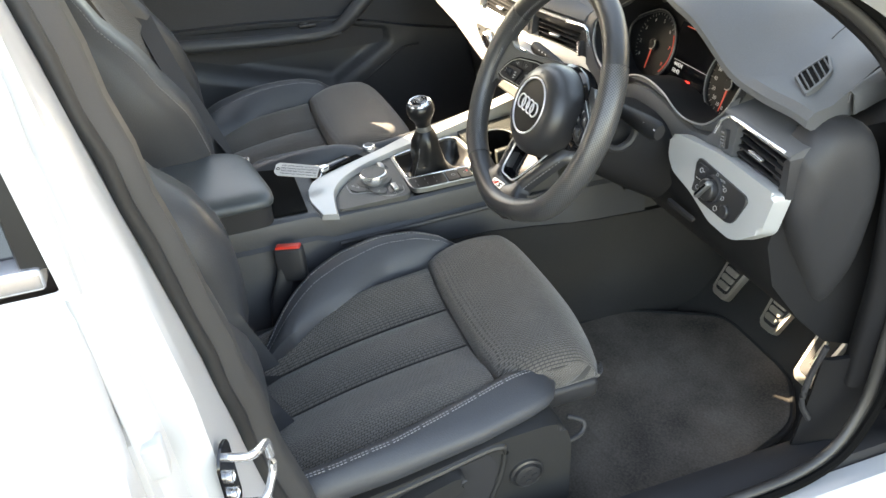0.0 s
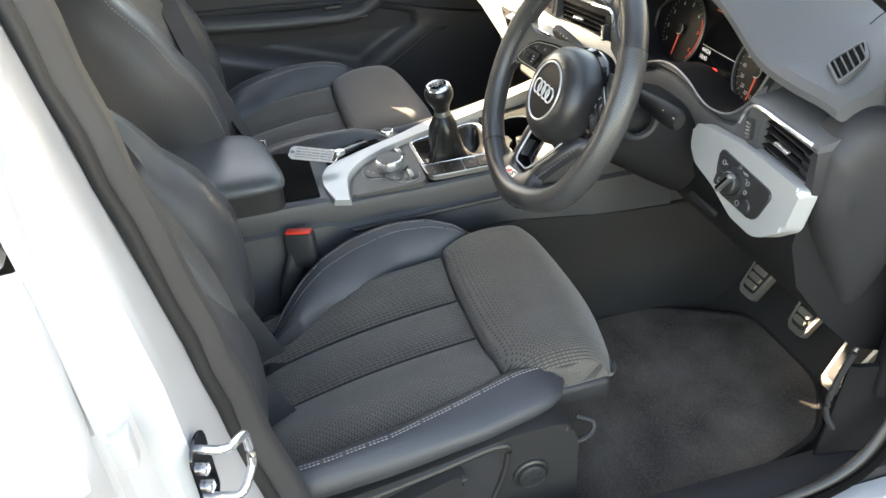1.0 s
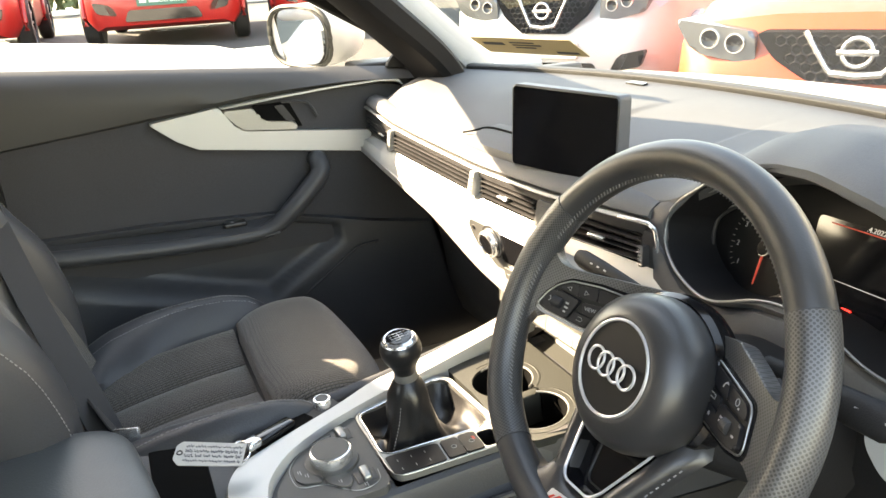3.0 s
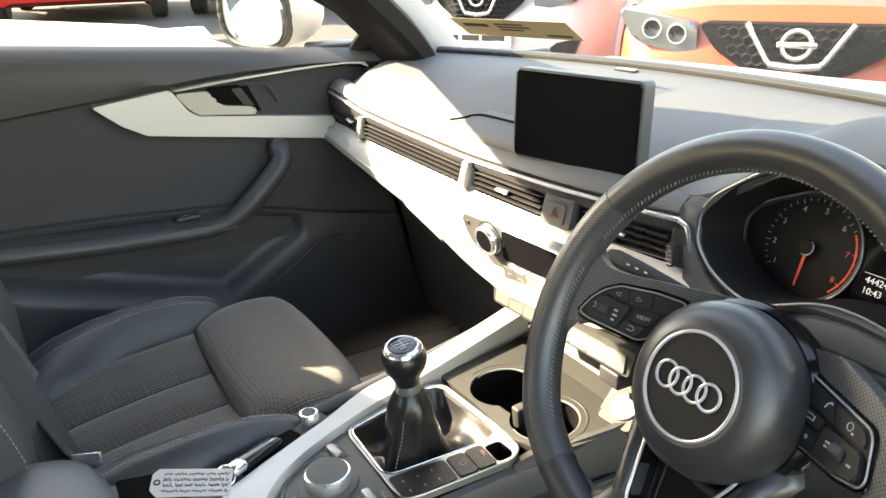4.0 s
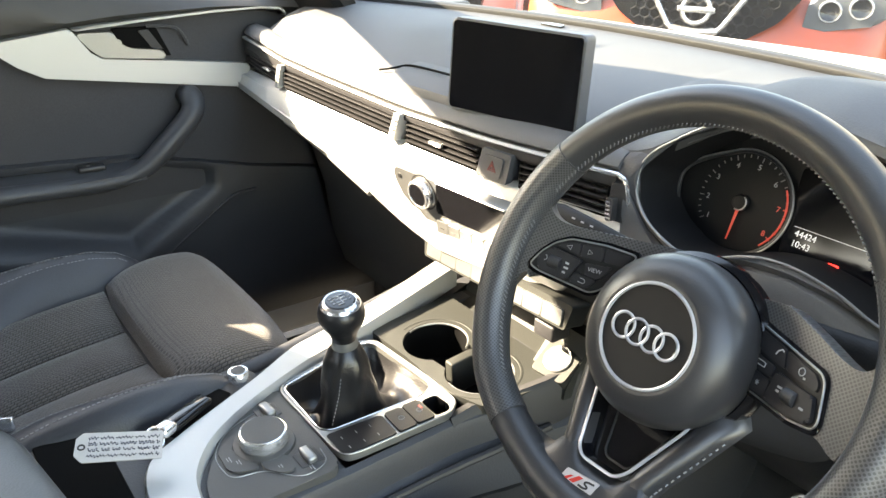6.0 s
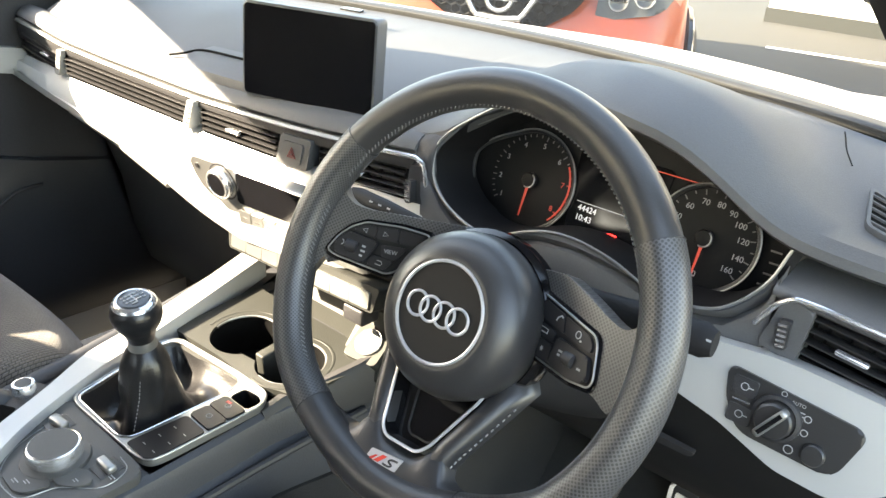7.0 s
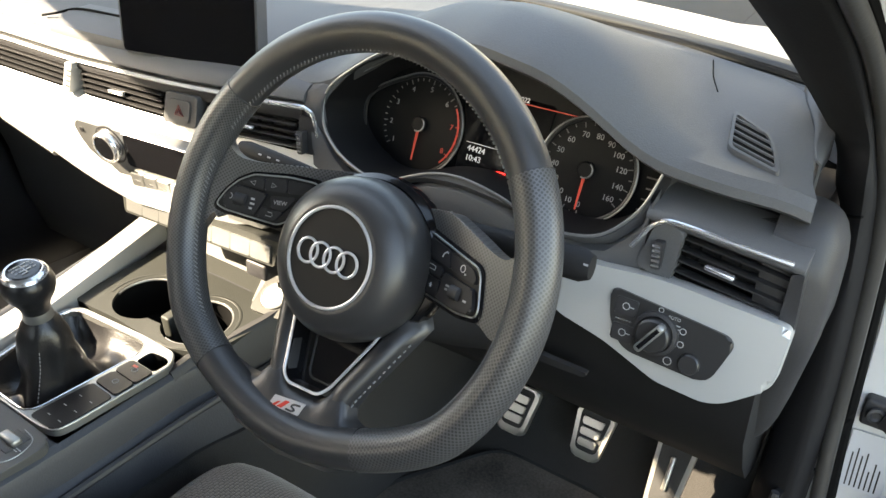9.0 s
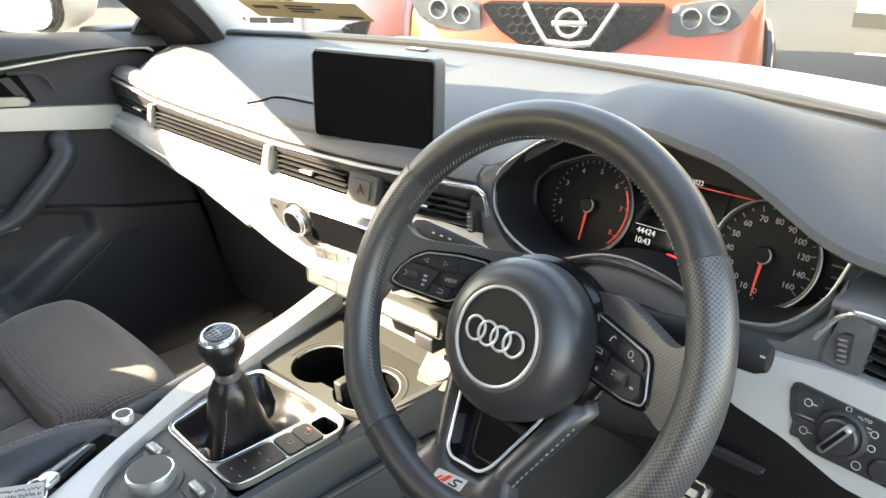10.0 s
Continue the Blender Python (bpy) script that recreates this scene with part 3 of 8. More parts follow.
part("pull_handle", tube(pull, [interp(k, ((0, 0.020), (12, 0.0215), (20, 0.022), (26, 0.017), (34, 0.017), (40, 0.018), (48, 0.019))) for k in range(len(pull))], 16, flat=0.9), LEATHER, door, "black padded pull handle and armrest edge")
rows = []
for y in steps(-0.54, -0.06, 10):
    z = interp(y, ((-0.54, 0.722), (-0.31, 0.703), (-0.2, 0.698), (-0.06, 0.700)))
    rows.append([(DX - 0.02, y, z + 0.006), (DX + 0.03, y, z), (DX + 0.05, y, z - 0.008), (DX + 0.052, y, z - 0.022), (DX - 0.02, y, z - 0.04)])
part("armrest", loft(rows), LEATHER, door)
part("window_switch", block(DX + 0.006, DX + 0.03, -0.165, -0.120, 0.700, 0.709, 0.003), BUTTON, door)
part("switch_mark", block(DX + 0.017, DX + 0.021, -0.150, -0.145, 0.709, 0.7095), INK, door)
part("speaker_swage", tube(curve_points([(DX + 0.009, 0.16, 0.606), (DX + 0.010, 0.115, 0.602), (DX + 0.011, 0.08, 0.582), (DX + 0.012, -0.004, 0.526), (DX + 0.022, -0.09, 0.475), (DX + 0.03, -0.22, 0.462)], 6), 0.0035, 8), HARD, door)

# wing mirror outside the passenger window
wing = thing("wing_mirror", "white door mirror with black base", "wing mirror", (-0.92, 0.24, 0.96))
rows = []
shell_m = frame_of((-0.932, 0.086, 1.040), (1, 0.42, 0), (0, -0.04, 1))
for d, s in ((-0.004, 0.97), (-0.02, 1.0), (-0.06, 0.97), (-0.10, 0.84), (-0.135, 0.58), (-0.15, 0.25)):
    rows.append([shell_m @ Vector((0.114 * s * math.copysign(abs(math.cos(a)) ** 0.6, math.cos(a)), 0.069 * s * math.copysign(abs(math.sin(a)) ** 0.7, math.sin(a)), d)) for a in [2 * math.pi * k / 24 for k in range(24)]])
shell = part("shell", loft(rows), WHITE_PAINT, wing)
mirror_m = frame_of((-0.932, 0.084, 1.040), (1, 0.30, 0), (0, -0.06, 1))
oval = [(0.104 * math.copysign(abs(math.cos(a)) ** 0.6, math.cos(a)), 0.060 * math.copysign(abs(math.sin(a)) ** 0.7, math.sin(a))) for a in [2 * math.pi * k / 28 for k in range(28)]]
part("glass", prism(oval, mirror_m, 0.003, base=-0.003), MIRROR, wing, "mirror glass")
part("rim", tube([shell_m @ Vector((p[0] * 1.05, p[1] * 1.08, 0.001)) for p in oval], 0.006, 8, closed=True), GREY, wing, "grey mirror rim")
part("foot", block(-0.86, -0.775, 0.16, 0.30, 0.955, 0.985, 0.008), RUBBER, wing, "black mirror foot")
structure(part("quarter_trim", prism(rounded([(0.22, 0.975), (0.40, 0.965), (0.37, 1.02), (0.29, 1.06)], 0.01), frame_of((-0.768, 0, 0), (0, 1, 0), (0, 0, 1)), 0.012, 0.003), HARD), "black corner trim ahead of the side window", "trim")

# ---- driver's side opening ----
JAMB = ((0.30, 0.715, -0.412), (0.50, 0.712, -0.442), (0.70, 0.708, -0.474), (0.80, 0.704, -0.489), (0.90, 0.700, -0.506), (1.00, 0.695, -0.525), (1.10, 0.687, -0.545), (1.22, 0.668, -0.570), (1.37, 0.635, -0.602))
COVER = ((0.30, 0.660, -0.380), (0.50, 0.660, -0.410), (0.70, 0.660, -0.443), (0.80, 0.665, -0.460), (0.90, 0.668, -0.477), (1.00, 0.662, -0.496), (1.10, 0.642, -0.516), (1.22, 0.622, -0.540), (1.37, 0.590, -0.572))


def along(table, z):
    """Where a line of the pillar runs at height z."""
    return Vector((ease(z, [(r[0], r[1]) for r in table]), ease(z, [(r[0], r[2]) for r in table]), z))


rows = []
for z in steps(0.30, 1.37, 26):
    a, b = along(JAMB, z), along(COVER, z)
    rows.append([a + Vector((-0.055, -0.060, 0)), a + Vector((-0.006, -0.010, 0)), a + Vector((-0.010, 0.004, 0)), a.lerp(b, 0.40) + Vector((0.003, 0.001, 0)), a.lerp(b, 0.62) + Vector((0.006, 0.004, 0)), a.lerp(b, 0.74) + Vector((0.0065, 0.0045, 0)), a.lerp(b, 0.80) + Vector((0.0035, 0.002, 0)), b + Vector((0.003, -0.001, 0)), b + Vector((-0.006, -0.004, 0)), b + Vector((-0.045, -0.040, 0))])
structure(part("b_pillar_driver", loft(rows), POST_TRIM, angle=50), "dark grey plastic cover of the middle pillar with a soft ridge", "car pillar")
structure(part("door_seal_rear", tube([along(JAMB, z) + Vector((-0.003, 0.003, 0)) for z in steps(0.30, 1.37, 26)], 0.0075, 10), RUBBER), "black rubber door seal on the pillar", "seal")
rows = []
for z, x, y in ((0.30, 0.795, -0.47), (0.50, 0.803, -0.468), (0.70, 0.806, -0.475), (0.85, 0.804, -0.482), (0.98, 0.796, -0.495), (1.10, 0.783, -0.508), (1.22, 0.757, -0.525), (1.37, 0.70, -0.555)):
    j = along(JAMB, z)
    rows.append([(j.x - 0.02, j.y - 0.004, z), (j.x, j.y - 0.003, z), (j.x * 0.6 + x * 0.4, min(j.y * 0.6 + (y - 0.02) * 0.4, j.y + 0.006) - 0.003, z), (j.x * 0.2 + x * 0.8, min(y - 0.016, j.y + 0.008), z), (x, min(y - 0.018, j.y + 0.006), z), (x + 0.008, y - 0.034, z), (x + 0.004, y - 0.048, z), (x + 0.020, y - 0.056, z), (x + 0.024, y - 0.064, z), (x + (0.036 if z < 0.97 else 0.020), y - 0.068, z), (x + (0.036 if z < 0.97 else -0.01), y - (0.095 if z < 0.97 else 0.070), z)])
post = part("pillar_skin", sheet(rows, 0.006), WHITE_PAINT)
structure(post, "white painted door jamb with stepped edge", "car body")
rear_door = thing("rear_door", "closed white rear door with chrome window strip", "car door", (0.83, -1.0, 0.3))
rows = []
for z, x in ((0.30, 0.80), (0.42, 0.835), (0.60, 0.858), (0.76, 0.868), (0.815, 0.872), (0.832, 0.884), (0.842, 0.880), (0.855, 0.866), (0.90, 0.856), (0.955, 0.832), (0.985, 0.812)):
    e = -0.558 + 0.006 * max(0, min(1, (0.99 - z) / 0.15))
    rows.append([(x - 0.07, e - 0.004, z), (x - 0.016, e, z), (x - 0.006, e - 0.003, z), (x - 0.001, e - 0.010, z), (x, e - 0.02, z), (x, e - 0.4, z), (x - 0.01, e - 1.1, z)])
part("skin", sheet(rows, 0.006), WHITE_PAINT, rear_door)
part("waist_strip", block(0.785, 0.812, -1.6, -0.572, 0.988, 1.006, 0.004), CHROME, rear_door, "chrome window strip")
rows = [[(0.788 - 0.15 * max(0, z - 0.98) / 0.38, y, z) for y in (-0.588 - 0.06 * max(0, z - 0.98), -1.2, -1.6)] for z in (0.98, 1.1, 1.22, 1.345)]
pane = part("pane", sheet(rows, 0.004), DARK_GLASS, rear_door, "dark rear side glass")
part("pillar_cover", bar([(0.799, -0.576, 1.002), (0.782, -0.580, 1.1), (0.742, -0.588, 1.22), (0.685, -0.605, 1.36)], 0.022, 0.016, up=(1, 0, 0)), KEYPAD, rear_door, "black frame cover")
part("frame", bar([(0.806, -0.556, 0.98), (0.782, -0.562, 1.12), (0.747, -0.573, 1.25), (0.69, -0.592, 1.375)], 0.012, 0.03, up=(1, 0, 0)), WHITE_PAINT, rear_door)
part("edge_cap", block(0.816, 0.836, -0.550, -0.530, 0.800, 0.838, 0.004), WHITE_PAINT, rear_door, "small white guide block")

striker = thing("door_striker", "chrome door striker loop on a black plate", "door striker", (0.80, -0.48, 0.735))
sm = frame_of((0.800, -0.4905, 0.750), (-1, 0.35, 0), (0, 0, 1))
part("plate", prism(rounded([(-0.022, -0.042), (0.012, -0.042), (0.012, 0.036), (-0.006, 0.042), (-0.022, 0.03)], 0.008), sm, 0.003, 0.001), PIANO, striker, "black striker plate")
loop = [sm @ Vector(p) for p in ((-0.004, 0.026, 0.0), (-0.004, 0.026, 0.022), (0.004, 0.024, 0.030), (0.020, 0.018, 0.032), (0.024, 0.010, 0.033), (0.024, -0.018, 0.033), (0.018, -0.026, 0.032), (-0.002, -0.030, 0.03), (-0.006, -0.032, 0.02), (-0.006, -0.032, 0.0))]
part("loop", tube(curve_points(loop, 4), 0.0042, 10), CHROME, striker)
for q in ((-0.010, 0.008), (-0.010, -0.014)):
    part("screw", lathe([(0.006, 0), (0.006, 0.005), (0.004, 0.006), (0.003, 0.003)], sm @ Matrix.Translation((q[0], q[1], 0.003)), 14), CHROME, striker)

# sill, front door post and their seals
rows = []
for y in steps(-0.50, 0.52, 14):
    rows.append([(0.655, y, 0.262), (0.672, y, 0.33), (0.690, y, 0.375), (0.725, y, 0.390), (0.752, y, 0.385), (0.760, y, 0.36), (0.760, y, 0.24), (0.655, y, 0.22)])
structure(part("sill_trim", loft(rows), HARD), "black plastic sill cover", "sill")
rows = []
for y in steps(-0.56, 0.60, 14):
    rows.append([(0.757, y, 0.30), (0.760, y, 0.372), (0.790, y, 0.375), (0.805, y, 0.36), (0.83, y, 0.30), (0.845, y, 0.20), (0.76, y, 0.18)])
structure(part("sill", loft(rows), WHITE_PAINT), "white painted door sill", "sill")
SILL_RUN = [(0.762, -0.44, 0.392), (0.764, 0.08, 0.392), (0.761, 0.27, 0.405), (0.752, 0.345, 0.478)]
inner_run = curve_points(SILL_RUN + [(0.740, 0.366, 0.60), (0.734, 0.368, 0.678), (0.724, 0.352, 0.817), (0.718, 0.343, 0.870), (0.712, 0.332, 0.910), (0.703, 0.320, 0.945), (0.692, 0.297, 0.985), (0.677, 0.240, 1.037), (0.662, 0.170, 1.081), (0.650, 0.070, 1.130), (0.56, -0.10, 1.27)], 6)
outer_run = curve_points([(x + 0.012, y + 0.01, z - 0.004) for x, y, z in SILL_RUN] + [(0.749, 0.392, 0.60), (0.744, 0.394, 0.666), (0.732, 0.378, 0.809), (0.7255, 0.370, 0.863), (0.719, 0.355, 0.904), (0.710, 0.345, 0.940), (0.698, 0.324, 0.980), (0.684, 0.265, 1.034), (0.669, 0.195, 1.079), (0.657, 0.095, 1.128), (0.57, -0.08, 1.27)], 6)
structure(part("door_seal_front", tube(inner_run, 0.0080, 10), SEAL), "soft rubber seal round the door opening", "seal")
structure(part("door_seal_front_lip", tube(outer_run, 0.0065, 8), VOID), "outer lip of the rubber door seal", "seal")
# windscreen pillar: a padded inner face, a crease and a shallow groove before the seal
PILLAR_IN = curve_points([(0.681, 0.370, 0.50), (0.685, 0.365, 0.66), (0.687, 0.352, 0.80), (0.685, 0.346, 0.862), (0.673, 0.350, 0.890), (0.663, 0.354, 0.925), (0.640, 0.330, 0.965), (0.612, 0.270, 1.019), (0.590, 0.200, 1.066), (0.582, 0.100, 1.115), (0.535, -0.10, 1.26)], 5)
PILLAR_FOLD = curve_points([(0.724, 0.340, 0.50), (0.719, 0.343, 0.66), (0.711, 0.326, 0.80), (0.704, 0.316, 0.872), (0.700, 0.302, 0.913), (0.694, 0.302, 0.948), (0.681, 0.278, 0.987), (0.664, 0.220, 1.038), (0.646, 0.150, 1.081), (0.638, 0.050, 1.124), (0.560, -0.13, 1.25)], 5)
PILLAR_OUT = curve_points([(0.734, 0.358, 0.50), (0.730, 0.360, 0.66), (0.720, 0.341, 0.80), (0.713, 0.334, 0.872), (0.706, 0.320, 0.908), (0.697, 0.322, 0.943), (0.687, 0.300, 0.983), (0.673, 0.240, 1.036), (0.658, 0.170, 1.080), (0.650, 0.075, 1.125), (0.568, -0.11, 1.26)], 5)
rows = []
for a, b, c in zip(PILLAR_IN, PILLAR_FOLD, PILLAR_OUT):
    ahead = Vector((0, 0.05, 0.0))
    rows.append([a + ahead, a + Vector((-0.002, 0.012, 0)), a.lerp(b, 0.04), a.lerp(b, 0.35) + Vector((0, -0.006, 0.002)), a.lerp(b, 0.72) + Vector((0, -0.005, 0.002)), b.lerp(a, 0.06) + Vector((0, -0.001, 0.001)), b.lerp(c, 0.25), c + Vector((0, 0.004, 0)), c + ahead * 0.8])
structure(part("a_pillar_driver", loft(rows), PILLAR, angle=60), "dark padded windscreen pillar trim with a soft fold", "car pillar")
k = 16
structure(part("pillar_joint", tube([PILLAR_IN[k].lerp(PILLAR_FOLD[k], u) + Vector((0, -0.006 * math.sin(math.pi * u), 0.001)) for u in steps(0.1, 1.0, 8)], 0.0014, 6), VOID), "dark joint across the pillar trim", "trim")
rows = []
for x, y, z in ((0.752, 0.420, 0.30), (0.754, 0.436, 0.45), (0.755, 0.437, 0.58), (0.749, 0.436, 0.663), (0.745, 0.428, 0.739), (0.738, 0.410, 0.806), (0.731, 0.390, 0.861), (0.7255, 0.372, 0.902), (0.7165, 0.365, 0.938), (0.705, 0.338, 0.980), (0.690, 0.278, 1.034), (0.676, 0.208, 1.080), (0.663, 0.112, 1.135), (0.650, 0.03, 1.185)):
    rise = max(0.0, z - 0.90)
    rows.append([(x - 0.025, y + 0.03, z), (x, y + 0.004, z), (x + 0.004, y, z + 0.05 * rise), (x + 0.046, y + 0.002, z + 0.10 * rise), (x + 0.056, y + 0.006, z + 0.12 * rise), (x + 0.106, y + 0.03, z + 0.10 * rise), (x + 0.13, y + 0.05, z), (x + 0.13, y + 0.14, z)])
structure(part("front_post", sheet(rows, 0.008), WHITE_PAINT), "white painted front door post", "car body")
structure(part("post_recess", prism(rounded([(0.79, 0.80), (0.87, 0.80), (0.88, 0.88), (0.86, 0.94), (0.79, 0.94)], 0.02), frame_of((0, 0.437, 0), (1, 0, 0), (0, 0, 1)), 0.006, 0.004), WHITE_PAINT), "pressed panel in the white door post", "car body")
rows = []
for z, y in ((0.28, 0.33), (0.42, 0.35), (0.50, 0.358), (0.545, 0.362)):
    rows.append([(0.702, y - 0.055, z), (0.708, y - 0.046, z), (0.716, y - 0.01, z), (0.725, y + 0.01, z), (0.735, y + 0.04, z), (0.68, y + 0.09, z)])
structure(part("kick_panel", sheet(rows, 0.008), PILLAR), "dark kick panel beside the pedals", "trim")
structure(part("bonnet_release", tube(curve_points([(0.708, 0.300, 0.575), (0.703, 0.290, 0.52), (0.703, 0.287, 0.47), (0.710, 0.300, 0.44)], 4), 0.0045, 8), HARD), "black moulded release edge", "trim")
driver_door = thing("driver_door", "white driver's door standing wide open with a dark inner panel", "car door", (0.90, 0.45, 0.3))
OPEN = frame_of((0.905, 0.470, 0.0), (0.90, 0.44, 0), (0, 0, 1))
part("skin", prism(rounded([(0.02, 0.30), (1.05, 0.30), (1.10, 0.60), (1.10, 0.96), (0.02, 0.93)], 0.03), OPEN, -0.06, base=-0.08), WHITE_PAINT, driver_door)
part("inner_panel", prism(rounded([(0.03, 0.32), (1.02, 0.32), (1.07, 0.60), (1.07, 0.97), (0.03, 0.94)], 0.03), OPEN, 0.02, 0.01, base=-0.06), SUEDE, driver_door, "dark inner panel")
part("window_frame", tube([OPEN @ Vector(p) for p in ((0.05, 0.95, -0.03), (0.45, 1.22, -0.06), (0.75, 1.36, -0.10), (1.0, 1.37, -0.11), (1.08, 0.97, -0.03))], 0.020, 8), PILLAR, driver_door, "black window frame")
strap = thing("door_check_strap", "black steel door check arm with bolts", "door strap", (0.80, 0.53, 0.60))
part("bracket", block(0.757, 0.795, 0.414, 0.434, 0.615, 0.649, 0.004), HARD, strap)
part("arm", bar([(0.780, 0.412, 0.634), (0.806, 0.395, 0.626), (0.84, 0.37, 0.613), (0.90, 0.32, 0.598)], 0.012, 0.022), HARD, strap)
for x, y, z in ((0.769, 0.413, 0.634), (0.802, 0.392, 0.640)):
    part("bolt", lathe([(0.009, 0), (0.009, 0.004), (0.006, 0.005), (0.004, 0.003)], frame_of((x, y, z), (1, 0.4, 0), (0, 0, 1)), 14), HARD, strap)
bellows = thing("cable_bellows", "black ribbed rubber cable sleeve", "cable sleeve", (0.85, 0.50, 0.5))
line = curve_points([(0.805, 0.44, 0.43), (0.815, 0.415, 0.48), (0.835, 0.39, 0.535), (0.855, 0.365, 0.57), (0.88, 0.345, 0.60)], 16)
part("sleeve", tube(line, [0.019 + 0.004 * (i % 4 in (1, 2)) for i in range(len(line))], 16), RUBBER, bellows)
plate_m = frame_of((0.780, 0.4270, 0.560), (0.99, 0.03, 0.06), (-0.06, 0, 1))
tag_plate = thing("type_label", "silver printed label on the white door post", "label", (0.793, 0.53, 0.535))
part("foil", prism(rounded([(-0.022, -0.040), (0.022, -0.040), (0.022, 0.040), (-0.022, 0.040)], 0.003), plate_m, 0.0012), LABEL, tag_plate)
bm = bmesh.new()
for i in range(7):
    w = (0.052, 0.060, 0.050, 0.056, 0.030, 0.044, 0.036)[i]
    block(-0.016 + i * 0.005 - 0.0008, -0.016 + i * 0.005 + 0.0008, -0.036, -0.036 + w * 0.9, 0.0012, 0.0016, bm=bm, m=plate_m)
part("print", bm, GREY, tag_plate, "dark unreadable print lines")

# ---- dashboard ----
dash = thing("dashboard", "dark grey soft dashboard with silver decor and slatted vents", "dashboard", (0, 0.35, 0.4))
LIP = ((-0.70, 0.912), (-0.40, 0.909), (0.10, 0.905), (0.165, 0.910), (0.185, 0.918), (0.20, 0.931), (0.24, 0.959), (0.28, 0.975), (0.30, 0.979), (0.365, 0.988), (0.43, 0.982), (0.4596, 0.972), (0.4885, 0.957), (0.5175, 0.940), (0.5349, 0.931), (0.555, 0.9245), (0.58, 0.9215), (0.62, 0.9190), (0.69, 0.916))


def lip_z(x):
    return sum(interp(x + d, LIP) for d in (-0.012, -0.006, 0.0, 0.006, 0.012)) / 5


def band_y(x):
    """How far ahead the band of vents stands: it bends away towards the instruments."""
    return sum(interp(x + d, ((-0.75, 0.156), (-0.19, 0.151), (-0.005, 0.163), (0.10, 0.182), (0.175, 0.200), (0.30, 0.232))) for d in (-0.03, -0.015, 0.0, 0.015, 0.03)) / 5


def line_z(x):
    """The bright line over the vents."""
    return interp(x, ((-0.74, 0.904), (-0.66, 0.898), (-0.56, 0.888), (-0.43, 0.885), (-0.17, 0.884), (0.05, 0.887), (0.17, 0.888)))


def lip_y(x):
    """The rear edge of the dash top."""
    return interp(x, ((-0.70, 0.192), (-0.66, 0.180), (-0.30, 0.172), (-0.112, 0.175), (-0.104, 0.226), (0.095, 0.238), (0.104, 0.208), (0.150, 0.214), (0.178, 0.216), (0.19, 0.219), (0.24, 0.230), (0.30, 0.233), (0.365, 0.212), (0.42, 0.200), (0.50, 0.203), (0.56, 0.204), (0.62, 0.205), (0.69, 0.215)))


def pad_end(y):
    """Where the dash top ends at the driver's door: it draws in towards the windscreen."""
    return ease(y, ((0.19, 0.677), (0.235, 0.673), (0.265, 0.662), (0.31, 0.647), (0.40, 0.620), (0.50, 0.585)))


rows = []
for x in sorted(steps(-0.70, 0.678, 90) + [-0.112, -0.104, 0.095, 0.104]):
    y, z = lip_y(x), lip_z(x)
    hump = max(0.0, z - 0.905)
    back = 0.175 * (abs(x) / 0.7) ** 2.2
    side = min(1.0, max(0.0, (x - 0.50) / 0.09))
    pts = [(y + 0.03, z - 0.012), (y + 0.010, z - 0.012), (y, z - 0.006), (y + 0.001, z + 0.002), (y + 0.010, z + 0.010)]
    for t in (0.15, 0.3, 0.45, 0.6, 0.75, 0.9, 1.0):
        yy = y + 0.02 + (0.555 - back - y - 0.02) * t
        base = 0.921 + 0.042 * (1 - (1 - t) ** 2.6) - 0.021 * (1 - t) * side
        near = min(1.0, t * (1 + 1.2 * side))
        pts.append((yy, base + hump * (1 - near * near * (3 - 2 * near)) * 1.02))
    far = 0.565 - back
    pts += [(far, 0.945), (far, 0.90), (y + 0.12, 0.888 + 0.55 * hump), (y + 0.06, 0.888 + 0.85 * hump)]
    sag = 0.10 * max(0.0, x - 0.640) ** 2 / 0.03
    rows.append([(x + min(0.0, pad_end(a) - 0.678) * (max(0.0, x - 0.45) / 0.228), a, b - sag * (b > 0.9)) for a, b in pts])
part("top_pad", loft(rows), SOFT, dash, "grained dark grey top pad")
# lower body and glovebox face
rows = []
for x in steps(-0.70, 0.170, 24):
    zb = ease(x, ((-0.74, 0.805), (-0.47, 0.772), (-0.25, 0.728), (-0.11, 0.715), (0.2, 0.72)))
    rows.append([(x, a, b) for a, b in ((0.42, 0.37), (0.345, 0.41), (0.315, 0.50), (0.30, 0.60), (0.255, zb - 0.06), (0.195, zb - 0.012), (0.19, zb + 0.02), (0.21, 0.835), (0.22, 0.885), (0.45, 0.885), (0.60, 0.6))])
part("glovebox_panel", loft(rows), POST_TRIM, dash, angle=60)
part("decor_gap", tube([(-0.60, 0.175, 0.772), (-0.45, 0.172, 0.755), (-0.30, 0.17, 0.728)], 0.006, 8), SATIN, dash)
rows = []
for x in steps(0.20, 0.674, 20):
    hi = 0.89 if x > 0.548 else 0.80
    rows.append([(x, a, b) for a, b in ((0.40, 0.52), (0.33, 0.55), (0.27, 0.61), (0.215, 0.68), (0.195, 0.745), (0.20, 0.79), (0.225, 0.80), (0.235, hi), (0.40, hi), (0.55, 0.7))])
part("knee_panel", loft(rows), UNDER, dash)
rows = []
